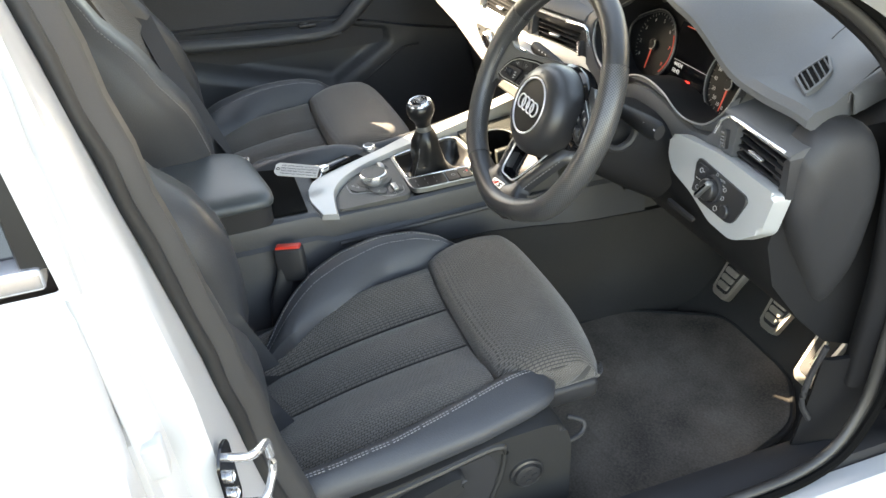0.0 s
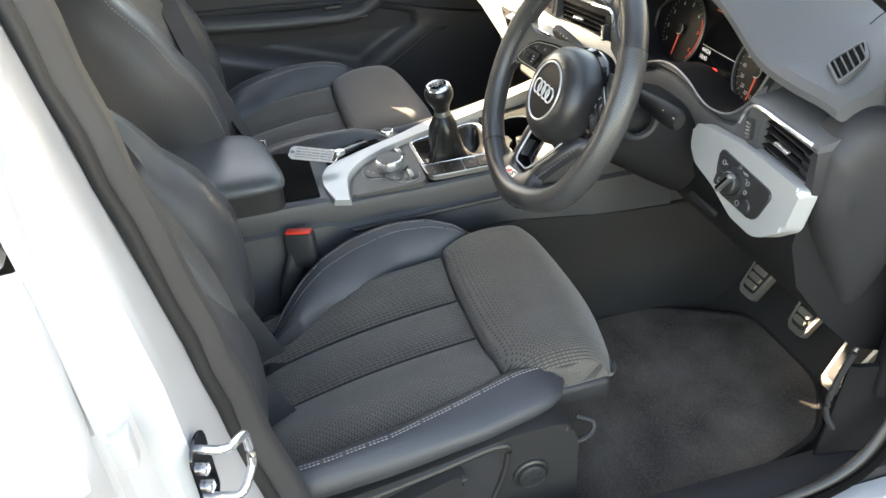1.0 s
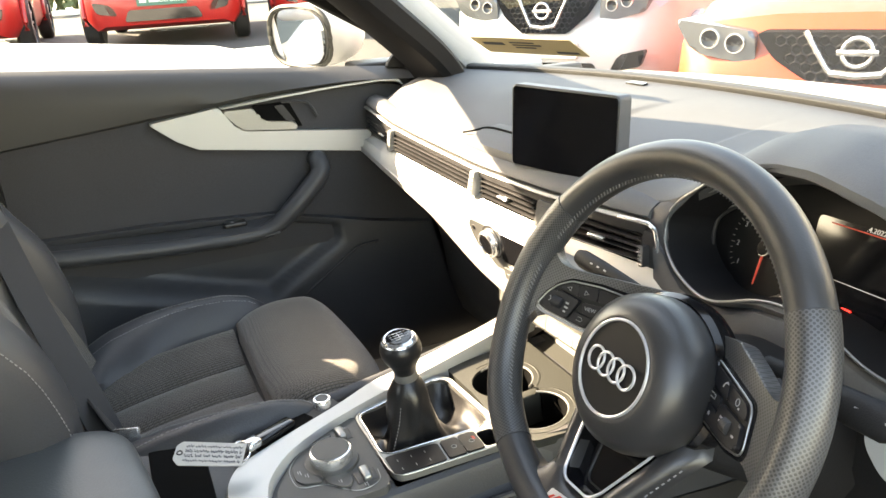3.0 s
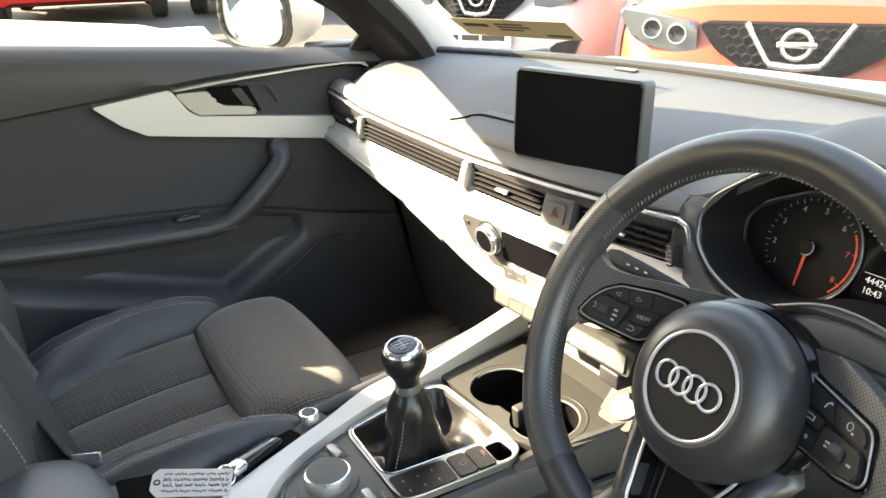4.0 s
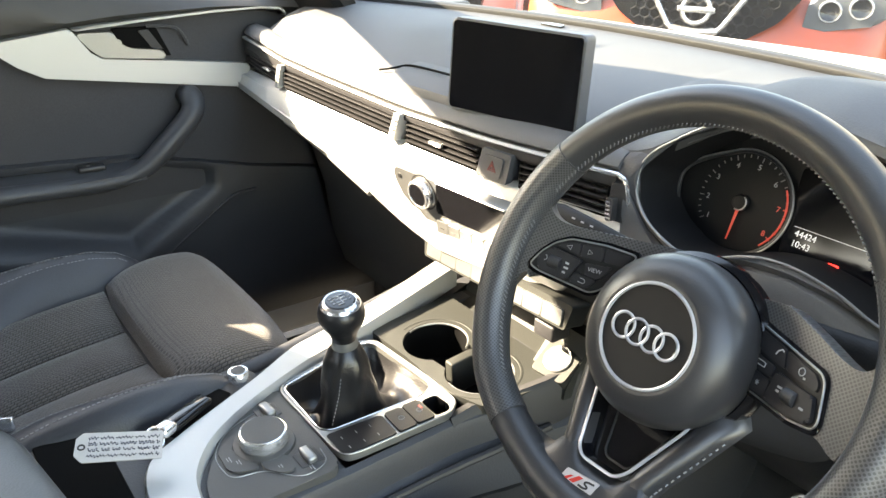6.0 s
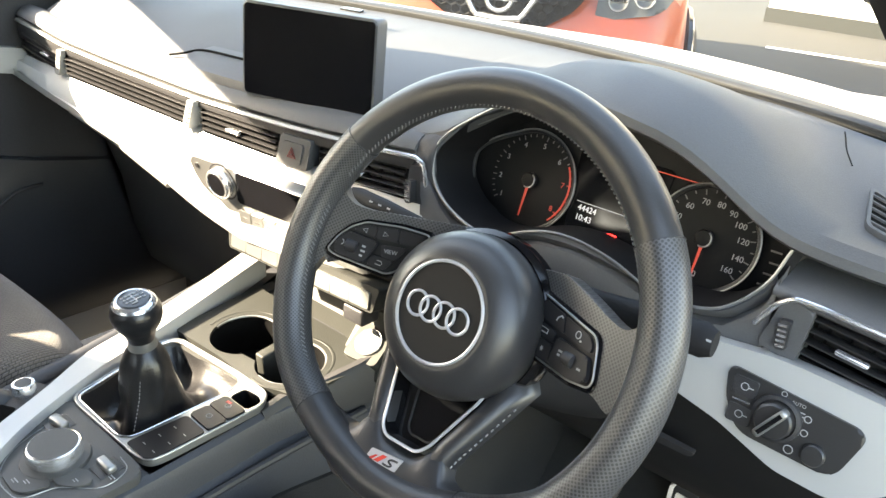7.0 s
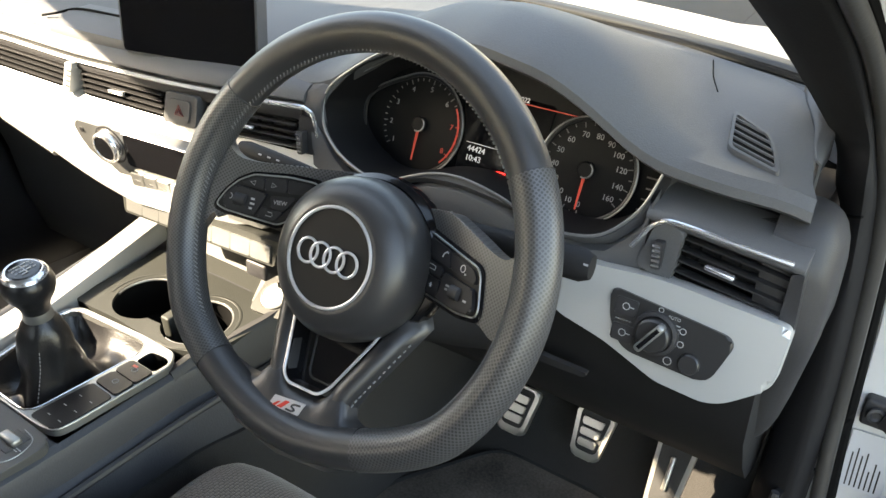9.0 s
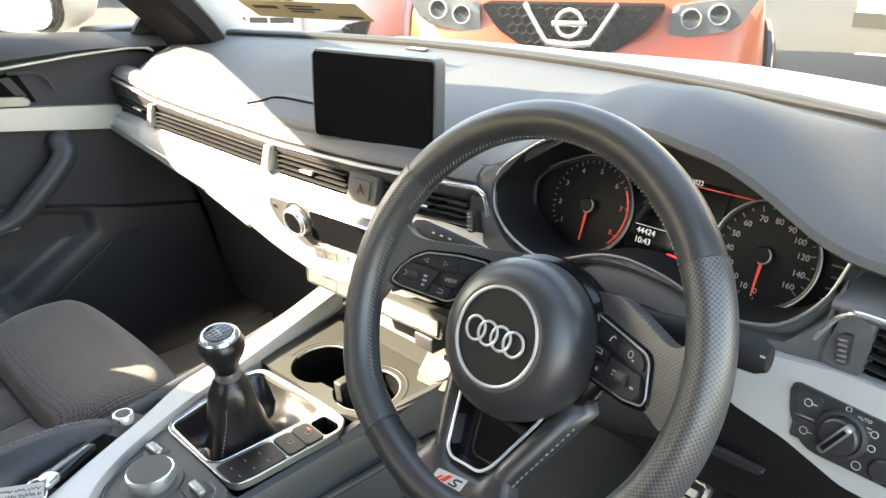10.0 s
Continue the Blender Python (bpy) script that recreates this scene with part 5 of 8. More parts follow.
edge = [(-0.186, -0.002), (-0.180, -0.030), (-0.155, -0.053), (-0.115, -0.067), (-0.085, -0.064), (-0.038, -0.045), (0.0, -0.040), (0.044, -0.046), (0.082, -0.058), (0.113, -0.061), (0.150, -0.052), (0.178, -0.022), (0.190, 0.014)]
top = [(0.180, 0.020), (0.150, 0.030), (0.12, 0.050), (0.09, 0.066), (0.05, 0.082), (0.0, 0.088), (-0.05, 0.084), (-0.10, 0.068), (-0.15, 0.040)]
loop = rounded([Vector(p) for p in edge + top], 0.014, 4)
out = [RIM @ Vector((*p, 0)) for p in loop]
inn = [FACE @ Vector((p[0] * 0.97, p[1] * 0.92 + 0.012, -0.004)) for p in loop]
part("hood_wall", loft([[p + Vector((0, 0.004, 0)) + (p - Vector((0.365, 0.212, 0.9))) * 0.05 for p in out], out, inn], caps=False), PILLAR, cluster)
rows = [[], [], [], []]
for p in loop:
    away = Vector((p[0], p[1], 0)).normalized() * max(0.0, min(1.0, 1 - (p[1] - 0.020) / 0.030))
    if p[0] > 0.13 and p[1] > -0.01:
        away = away * 0.2
    for k, (w, z) in enumerate(((0.0, -0.001), (0.006, 0.001), (0.016, -0.010), (0.030, -0.040))):
        rows[k].append(RIM @ (Vector((p[0], p[1], z)) + away * w))
part("bezel", loft(rows, caps=False), SOFT, cluster, "soft moulded surround")
part("face", prism([(p[0] * 0.98, p[1] * 0.94 + 0.012) for p in loop], FACE, -0.002, base=-0.010), DIAL, cluster)
border = curve_points([RIM @ Vector((*p, 0.002)) for p in [(-0.085, 0.074), (-0.125, 0.057), (-0.158, 0.034), (-0.178, 0.016)] + edge], 5)
part("chrome_edge", tube(border, 0.0014, 8), SATIN, cluster, "chrome edge line")
part("top_line", tube(curve_points([RIM @ Vector((p[0], p[1] - 0.004, -0.012)) for p in reversed(top)], 5), 0.0010, 6), SATIN, cluster)


def dial(cx, radius, outline, figures, red_from, needle_at, minor):
    """A round gauge: figures are (text, angle, distance); outline closes the bright ring."""
    m = FACE @ Matrix.Translation((cx, 0.0, 0.0))
    d = part("dial", lathe([(radius - 0.001, -0.002), (radius - 0.001, 0.001), (radius - 0.003, 0.0012), (0.001, 0.0012)], m, 56), DIAL, cluster)
    axis = m.to_3x3() @ Vector((0, 0, 1))
    part("dial_ring", tube([m @ Vector((p[0], p[1], 0.004)) for p in outline], 0.0009, 8, closed=True, up=axis), SATIN, d, "thin metal dial ring")
    part("dial_bevel", tube([m @ Vector((p[0] * 0.965, p[1] * 0.965, 0.0020)) for p in outline], 0.0022, 8, closed=True, up=axis), BUTTON, d)
    nums, marks, reds = bmesh.new(), bmesh.new(), bmesh.new()
    for i, (f, a, far) in enumerate(figures):
        a = radians(a)
        writing(f, 0.0080, m @ Matrix.Translation((far * math.cos(a), far * math.sin(a) - 0.0005, 0.0014)), reds if i >= red_from else nums)
    for i in range(len(figures) - 1):
        a0, a1 = figures[i][1], figures[i + 1][1]
        for k in range(minor + (i == len(figures) - 2)):
            a = a0 + (a1 - a0) * k / minor
            long = k % minor == 0
            block(radius - (0.0095 if long else 0.0075), radius - 0.0045, -0.0005, 0.0005, 0.0012, 0.0016, bm=reds if i >= red_from else marks, m=m @ pose(0, 0, 0, 0, 0, a))
    part("figures", nums, INK, d, "white figures")
    part("scale", marks, DIM_INK, d, "white scale marks")
    if len(reds.verts):
        part("red_scale", reds, NEEDLE, d, "red scale section")
    else:
        reds.free()
    part("needle", prism([(0.0, -0.0017), (0.040, -0.0006), (0.040, 0.0006), (0.0, 0.0017)], m @ pose(0, 0, 0.004, 0, 0, needle_at), 0.001), NEEDLE, d, "red needle")
    part("needle_hub", lathe([(0.0085, 0.001), (0.0085, 0.006), (0.007, 0.0075), (0.001, 0.0078)], m, 24), DIAL, d)
    part("hub_ring", tube([m @ Vector((0.0078 * math.cos(radians(a)), 0.0078 * math.sin(radians(a)), 0.007)) for a in steps(-110, 60, 20)], 0.0009, 6), SATIN, d)
    return d


round_l = [(0.055 * math.cos(radians(a)), 0.055 * math.sin(radians(a))) for a in steps(112, -100, 34)]
round_l += [(p.x, p.y) for p in curve_points([(-0.0096, -0.0542, 0), (-0.034, -0.0505, 0), (-0.0575, -0.0440, 0), (-0.0740, -0.0240, 0), (-0.0800, 0.0, 0), (-0.0770, 0.0170, 0), (-0.0560, 0.0340, 0), (-0.0206, 0.0510, 0)], 4)[1:-1]]
round_r = [(0.0515 * math.cos(radians(a)), 0.0515 * math.sin(radians(a))) for a in steps(180, -174, 52)]
dial(-0.1005, 0.054, round_l, [(str(k + 1), a, 0.0395) for k, a in enumerate((216, 186, 153, 117, 82, 45, 8, -33))], 6, 268, 4)
dial(0.0990, 0.0505, round_r, [(f, a, 0.0345) for f, a in (("0", 270), ("10", 250), ("20", 229), ("30", 206), ("40", 182), ("50", 158), ("60", 133), ("70", 107), ("80", 82), ("90", 59), ("100", 38), ("120", 14), ("140", -13), ("160", -37))], 99, 268, 2)
bm = bmesh.new()
for k in range(4):
    block(0.160 - 0.002 * abs(k - 2), 0.170 - 0.002 * abs(k - 2), -0.024 + k * 0.0105, -0.0225 + k * 0.0105, 0.0, 0.0016, bm=bm, m=FACE)
part("scale", bm, DIM_INK, cluster)
info = part("centre_display", prism(rounded([(-0.046, -0.040), (0.046, -0.040), (0.052, 0.052), (-0.052, 0.052)], 0.006), FACE, 0.001, base=-0.003), DISPLAY, cluster, "dark centre display")
bm = writing("44424", 0.0088, FACE @ Matrix.Translation((-0.026, -0.0105, 0.0014)))
writing("10:43", 0.0088, FACE @ Matrix.Translation((-0.0275, -0.0205, 0.0014)), bm)
writing(".4.2022", 0.0070, FACE @ Matrix.Translation((0.012, 0.0510, 0.0014)), bm)
block(-0.040, 0.046, -0.0046, -0.0041, 0.001, 0.0013, bm=bm, m=FACE)
part("readout", bm, LIT, info, "lit white mileage, clock and date figures")
part("dial_arc", tube([FACE @ Vector((-0.1005 + 0.0480 * math.cos(radians(a)), 0.0480 * math.sin(radians(a)), 0.0018)) for a in steps(32, -46, 20)], 0.0010, 6), NEEDLE, cluster, "red line of the rev counter")
part("red_line", block(-0.035, 0.082, 0.0468, 0.0478, 0.001, 0.0030, m=FACE), NEEDLE, info, "thin red line")
part("warning_light", prism(rounded([(-0.0055, -0.004), (0.0055, -0.004), (0.0055, 0.004), (-0.0055, 0.004)], 0.002), FACE @ Matrix.Translation((0.0085, -0.0300, 0.0012)), 0.001), REDLIGHT, info, "lit red warning light")

# ---- display ----
screen = thing("display_screen", "black flat infotainment display, switched off", "screen", (0, 0.21, 0.90))
SCR = frame_of((-0.0115, 0.194, 0.9635), (0.972, 0.236, 0), (-0.02, 0.045, 1))
part("housing", prism(rounded([(-0.094, -0.0560), (0.094, -0.0560), (0.094, 0.0560), (-0.094, 0.0560)], 0.007), SCR, 0.004, 0.003, base=-0.016), SCREEN_EDGE, screen)
part("panel", prism(rounded([(-0.0910, -0.0530), (0.0910, -0.0530), (0.0910, 0.0530), (-0.0910, 0.0530)], 0.004), SCR, 0.005, 0.0006, base=0.003), DISPLAY, screen, "black glass front")
part("stand", block(-0.05, 0.05, -0.075, -0.05, -0.03, -0.008, 0.004, m=SCR), HARD, screen)

# ---- steering wheel ----
wheel = thing("steering_wheel", "black leather three-spoke steering wheel with perforated grips", "steering wheel", (0.37, 0.0, 0.86))
WH = frame_of((0.37, 0.010, 0.855), (1, 0, 0), (0, math.sin(radians(25)), math.cos(radians(25))))


def rim_at(deg):
    a = radians(deg)
    down = min(1.0, max(0.0, (-math.sin(a) - 0.55) / 0.45))
    r = 0.1705 - 0.013 * down * down * (3 - 2 * down)
    return Vector((r * math.cos(a), 0.010 + r * math.sin(a), 0))


def rim_arc(a0, a1, r, n=40):
    pts = [WH @ rim_at(a) for a in steps(a0, a1, n)]
    axis = WH.to_3x3() @ Vector((0, 0, 1))
    return tube(pts, r, 20, flat=1.06, up=axis)


def wrap(ob):
    """Unrolls a grip: length along the rim and girth round it, in metres."""
    me, back = ob.data, WH.inverted()
    layer = me.uv_layers.new(name="wrap")
    for face in me.polygons:
        first = None
        for li in face.loop_indices:
            p = back @ me.vertices[me.loops[li].vertex_index].co
            a = math.atan2(p.y - 0.010, p.x)
            away = math.hypot(p.x, p.y - 0.010) - 0.168
            g = math.atan2(p.z, -away)
            a, g = (a % (2 * math.pi)) * 0.170, g * 0.0168
            if first is None:
                first = (a, g)
            if g - first[1] > 0.05:
                g -= 2 * math.pi * 0.0168
            if g - first[1] < -0.05:
                g += 2 * math.pi * 0.0168
            if a - first[0] > 0.5:
                a -= 2 * math.pi * 0.170
            if a - first[0] < -0.5:
                a += 2 * math.pi * 0.170
            layer.data[li].uv = (a, g)
    return ob


def wrap_flat(ob):
    back = WH.inverted()
    layer = ob.data.uv_layers.new(name="wrap")
    for loop in ob.data.loops:
        p = back @ ob.data.vertices[loop.vertex_index].co
        layer.data[loop.index].uv = (p.x, p.y)
    return ob


part("rim_top", rim_arc(34, 146, 0.0160), WHEEL_LEATHER, wheel, "smooth black leather")
wrap(part("rim_grip", rim_arc(146, 234, 0.0168), PERFORATED, wheel, "perforated black leather"))
wrap(part("rim_grip", rim_arc(297 - 360, 34, 0.0168), PERFORATED, wheel, "perforated black leather"))
part("rim_bottom", rim_arc(234, 297, 0.0162), WHEEL_LEATHER, wheel, "smooth black leather")
for a in (34, 146, 234, 297):
    axis = (rim_at(a + 1) - rim_at(a - 1)).normalized()
    m = WH @ Matrix.Translation(rim_at(a)) @ axis.to_track_quat("Z", "Y").to_matrix().to_4x4()
    part("seam", ring(m, 0.0167, 0.0007, 26, 6), HARD, wheel)
bm = bmesh.new()
for a0, a1, n in ((25, 155, 92), (168, 232, 44), (299, 372, 50)):
    for a in steps(a0, a1, n):
        ends = [WH @ (Vector((0, 0.010, z)) + (rim_at(b) - Vector((0, 0.010, 0))) * q) for b, q, z in ((a, 0.9085, 0.0060), (a + 1.0, 0.9030, 0.0028))]
        tube(ends, 0.0006, 5, bm=bm)
part("stitching", bm, WHEEL_THREAD, wheel, "pale zigzag stitching")
hub = part("airbag_cover", lathe([(0.046, -0.062), (0.060, -0.058), (0.0660, -0.046), (0.0685, -0.030), (0.0680, -0.016), (0.0645, -0.004), (0.0560, 0.005), (0.0455, 0.0092), (0.0420, 0.0098), (0.0405, 0.0090), (0.039, 0.0080), (0.001, 0.0088)], WH, 56), WHEEL_LEATHER, wheel, "round black airbag cover")
part("hub_collar", lathe([(0.055, -0.064), (0.0725, -0.060), (0.0745, -0.050), (0.0735, -0.040), (0.0690, -0.036), (0.0660, -0.040)], WH, 56), PIANO, hub, "gloss black collar round the cover")
part("badge_disc", lathe([(0.0392, 0.0070), (0.0388, 0.0086), (0.001, 0.0094)], WH, 48), KEYPAD, hub, "smooth black badge disc")
part("badge_ring", ring(WH @ Matrix.Translation((0, 0, 0.0098)), 0.0402, 0.0014, 56, 8), BADGE, hub, "chrome badge ring")
for k in range(4):
    part("badge_hoop", ring(WH @ Matrix.Translation((-0.0205 + k * 0.0135, 0.0, 0.0110 + 0.0004 * (k % 2))), 0.0098, 0.0012, 36, 8), BADGE, hub, "chrome badge hoop")
# side spokes: they sink from the rim towards the hub, each with a button pod
POD = {-1: WH @ frame_of((-0.09, 0.02, -0.027), (1, 0, -0.40), (0, 1, 0)), 1: WH @ frame_of((0.09, 0.02, -0.027), (1, 0, 0.40), (0, 1, 0))}
ARM = {-1: [(0.060, 0.0475), (0.0168, 0.0395), (-0.0326, 0.0305), (-0.049, 0.0300), (-0.060, 0.036), (-0.068, 0.050), (-0.074, 0.062), (-0.086, 0.03), (-0.086, -0.03), (-0.078, -0.048), (-0.071, -0.048), (-0.0665, -0.036), (-0.0625, -0.026), (-0.0575, -0.0200), (-0.040, -0.0195), (0.0, -0.0190), (0.060, -0.005)],
       1: [(-0.070, 0.036), (-0.0595, 0.037), (-0.024, 0.0415), (0.0094, 0.0325), (0.036, 0.0240), (0.0520, 0.0220), (0.0620, 0.029), (0.069, 0.046), (0.074, 0.060), (0.086, 0.03), (0.086, -0.012), (0.080, -0.026), (0.068, -0.035), (0.0570, -0.034), (0.0475, -0.0295), (0.038, -0.0285), (0.0186, -0.0300), (-0.0246, -0.0275), (-0.070, -0.018)]}
POD_LINE = {-1: [(-0.0590, -0.0152), (-0.0525, 0.0), (-0.0435, 0.0115), (-0.0315, 0.0197), (0.0, 0.0262), (0.0240, 0.0278), (0.0268, 0.0262), (0.0237, 0.0169), (0.0160, -0.0010), (0.0070, -0.0125), (0.0, -0.0172), (-0.0497, -0.0176)],
            1: [(-0.0383, 0.0188), (-0.0343, 0.0213), (0.0291, 0.0104), (0.0346, 0.0053), (0.0424, -0.0195), (0.0402, -0.0255), (0.0186, -0.0283), (-0.0246, -0.0257)]}
KEY_LINES = {-1: ([(-0.0405, 0.0100), (-0.0300, 0.0170), (-0.0205, 0.0190), (-0.0190, 0.0090)], [(-0.0185, 0.0090), (-0.0200, 0.0192), (-0.0010, 0.0232), (0.0020, 0.0120)], [(0.0030, 0.0120), (0.0005, 0.0234), (0.0225, 0.0250), (0.0195, 0.0150)], [(-0.0120, 0.0055), (0.0115, 0.0105), (0.0050, -0.0035), (-0.0085, -0.0045)], [(-0.0175, -0.0055), (0.0035, -0.0048), (-0.0025, -0.0145), (-0.0190, -0.0150)]),
        1: ([(-0.0320, 0.0182), (-0.0050, 0.0136), (0.0005, 0.0005), (-0.0270, 0.0045)], [(-0.0035, 0.0134), (0.0265, 0.0082), (0.0318, 0.0030), (0.0325, -0.0025), (0.0020, 0.0003)], [(-0.0325, 0.0020), (-0.0080, -0.0008), (-0.0070, -0.0095), (-0.0282, -0.0078)], [(-0.0278, -0.0098), (-0.0070, -0.0115), (-0.0060, -0.0240), (-0.0225, -0.0235)])}
BLOCK = {-1: [(-0.0535, -0.0060), (-0.0425, 0.0070), (-0.0145, 0.0065), (-0.0215, -0.0150), (-0.0500, -0.0155)], 1: [(-0.0030, -0.0030), (0.0335, -0.0055), (0.0390, -0.0200), (0.0370, -0.0235), (0.0160, -0.0262), (-0.0040, -0.0250)]}
WHEEL_AT = {-1: (-0.0370, -0.0045), 1: (0.0165, -0.0140)}
for s in (-1, 1):
    PM = POD[s]
    up = PM.to_3x3() @ Vector((0, 0, 1))
    spoke = part("spoke", prism(rounded(ARM[s], 0.007, 5), PM, 0.0, 0.007, base=-0.016, seg=4), PERFORATED, wheel, "perforated leather spoke cover", angle=70)
    wrap_flat(spoke)
    pod_line = rounded(POD_LINE[s], 0.004)
    mid = Vector((sum(p[0] for p in pod_line), sum(p[1] for p in pod_line))) / len(pod_line)
    grow = [(mid.x + (p[0] - mid.x) * 1.085, mid.y + (p[1] - mid.y) * 1.16) for p in pod_line]
    pod = part("button_pod", prism(grow, PM, 0.0012, 0.0012, base=-0.018), PIANO, wheel, "gloss black button pod")
    part("pod_face", prism(pod_line, PM, 0.0026, 0.0006, base=0.0), KEYPAD, pod, "matt black key bed")
    edge_line = pod_line if s < 0 else pod_line[:-4]
    part("pod_edge", tube([PM @ Vector((p[0], p[1], 0.0024)) for p in edge_line], 0.0008, 6, closed=s < 0, up=up), SATIN, pod, "chrome pod edge")
    for k in KEY_LINES[s]:
        part("key", prism(rounded(k, 0.002), PM, 0.0042, 0.0008, base=0.001), KEYCAP, pod)
    part("raised_key", prism(rounded(BLOCK[s], 0.002), PM, 0.0060, 0.0022, base=0.001), KEYCAP, pod)
    x, y = WHEEL_AT[s]
    part("scroll_wheel", tube([PM @ Vector((x - 0.0055, y, 0.0045)), PM @ Vector((x - 0.005, y, 0.0045)), PM @ Vector((x + 0.005, y, 0.0045)), PM @ Vector((x + 0.0055, y, 0.0045))], [0.0045, 0.0056, 0.0056, 0.0045], 16), HARD, pod)
    bm = bmesh.new()
    if s < 0:
        for a, b, f in ((-0.0300, 0.0128, -1), (-0.0110, 0.0152, 1)):
            tube([PM @ Vector((a + f * u, b + v, 0.0044)) for u, v in ((0.0024, 0.0), (-0.0018, 0.0020), (-0.0018, -0.0020))], 0.00032, 5, closed=True, up=up, bm=bm)
        tube([PM @ Vector((-0.0085 + u, -0.0100 + v, 0.0044)) for u, v in ((-0.0032, -0.0018), (0.0018, -0.0018), (0.003, 0.0), (0.0018, 0.0018), (-0.0022, 0.0018))], 0.00034, 5, up=up, bm=bm)
        writing("VIEW", 0.0052, PM @ pose(-0.0015, 0.0022, 0.0044, 0, 0, 8), bm)
        tube([PM @ Vector((-0.0470 + 0.0024 * math.cos(a), -0.0040 + 0.0024 * math.sin(a), 0.0062)) for a in steps(-1.4, 1.4, 8)], 0.00034, 5, up=up, bm=bm)
        for dx, dy, w in ((-0.0275, -0.0010, 0.0035), (-0.0275, -0.0052, 0.0042), (-0.0275, -0.0095, 0.0030)):
            block(dx, dx + w, dy - 0.0010, dy + 0.0008, 0.0060, 0.0062, bm=bm, m=PM)
    else:
        tube([PM @ Vector((-0.0085 + u, 0.0090 + v, 0.0044)) for u, v in ((-0.003, -0.002), (-0.002, 0.001), (0.001, 0.003), (0.003, 0.002))], 0.0006, 5, up=up, bm=bm)
        ring(PM @ Matrix.Translation((0.0155, 0.0052, 0.0044)), 0.0027, 0.00036, 16, 5, bm=bm)
        block(0.0185, 0.0205, 0.0010, 0.0024, 0.0042, 0.0045, bm=bm, m=PM)
        tube([PM @ Vector((-0.0205 + u, -0.0035 + v, 0.0044)) for u, v in ((-0.005, -0.0015), (-0.005, 0.0018), (0.0, 0.0018), (0.0045, 0.0012), (0.0045, -0.0018))], 0.00040, 5, closed=True, up=up, bm=bm)
        for a in (0, 60, 120):
            block(-0.0019, 0.0019, -0.0003, 0.0003, 0.0042, 0.0045, bm=bm, m=PM @ Matrix.Translation((-0.0165, -0.0170, 0)) @ pose(0, 0, 0, 0, 0, a))
        for dx, dy, w in ((0.0035, -0.0115, 0.0045), (0.0035, -0.0145, 0.0030), (0.0270, -0.0165, 0.0040)):
            block(dx, dx + w, dy - 0.0008, dy + 0.0008, 0.0060, 0.0062, bm=bm, m=PM)
    part("print", bm, INK, pod, "white key symbols")
    line = curve_points([PM @ Vector((*p, -0.0012)) for p in (ARM[s][1:5] if s < 0 else ARM[s][2:7])], 6)
    part("stitching", stitches(line, 0.0024, 0.0018, 0.0005), WHEEL_THREAD, spoke, "grey stitching")
# lower spoke: two rounded arms round a gloss insert, on a bridge at the rim
WL = WH @ Matrix(((1, 0, 0, 0), (0, 1, 0, 0), (0, -0.35, 1, -0.0425), (0, 0, 0, 1)))
WU = WH.to_3x3() @ Vector((0, 0, 1))
gap = rounded([(-0.046, -0.030), (0.046, -0.030), (0.0435, -0.054), (0.0235, -0.1025), (0.0155, -0.1110), (-0.0165, -0.1120), (-0.0245, -0.1060), (-0.0435, -0.054)], 0.005)
rows = []
for x in steps(-0.092, 0.092, 61):
    a = abs(x)
    top_y = interp(a, ((0.0, -0.1165), (0.016, -0.1150), (0.022, -0.110), (0.027, -0.1015), (0.036, -0.1000), (0.0415, -0.1045), (0.0445, -0.1120), (0.049, -0.1180), (0.056, -0.1210), (0.066, -0.1215), (0.092, -0.1180)))
    low_y = interp(a, ((0.0, -0.166), (0.05, -0.160), (0.092, -0.138)))
    rows.append([WL @ Vector(p) for p in ((x, top_y, -0.018), (x, top_y - 0.0005, -0.006), (x, top_y - 0.003, -0.001), (x, top_y - 0.008, 0.0012), (x, top_y * 0.5 + low_y * 0.5, 0.0020), (x, low_y, -0.008), (x, low_y, -0.020))])
lower = part("lower_spoke", loft(rows), WHEEL_LEATHER, wheel, angle=70)
for s in (-1, 1):
    rows = []
    for x0, x1, y0, y1, sink in ((0.030, 0.056, -0.020, -0.014, 0.012), (0.038, 0.066, -0.034, -0.026, 0.008), (0.0445, 0.0755, -0.047, -0.0345, 0.003), (0.0425, 0.0690, -0.058, -0.0520, 0.001), (0.0345, 0.0575, -0.079, -0.0800, 0.0), (0.0265, 0.0490, -0.098, -0.0990, 0.0), (0.0235, 0.0450, -0.108, -0.1120, 0.001), (0.0220, 0.0450, -0.116, -0.1200, 0.006)):
        a, b = Vector((s * x0, y0, -0.001 - sink)), Vector((s * x1, y1, -0.001 - sink))
        rows.append([WL @ p for p in (a + Vector((0, 0, -0.018)), a + Vector((0, 0, -0.004)), a.lerp(b, 0.10), a.lerp(b, 0.35) + Vector((0, 0, 0.003)), a.lerp(b, 0.60) + Vector((0, 0, 0.0025)), a.lerp(b, 0.82) + Vector((0, 0, -0.002)), a.lerp(b, 0.96) + Vector((0, 0, -0.008)), b + Vector((0, 0, -0.018)))])
    part("spoke_arm", loft(rows), WHEEL_LEATHER, lower, angle=70)
part("gloss_insert", prism([(p[0] * 1.02, p[1]) for p in gap], WL, -0.016, base=-0.020), PIANO, lower, "gloss black insert")
inner = [(p[0] * 0.62 + 0.004, -0.070 + (p[1] + 0.070) * 0.72 - 0.006) for p in gap]
part("insert_step", tube([WL @ Vector((p[0], p[1], -0.0155)) for p in inner], 0.0010, 6, closed=True, up=WU), BUTTON, lower)
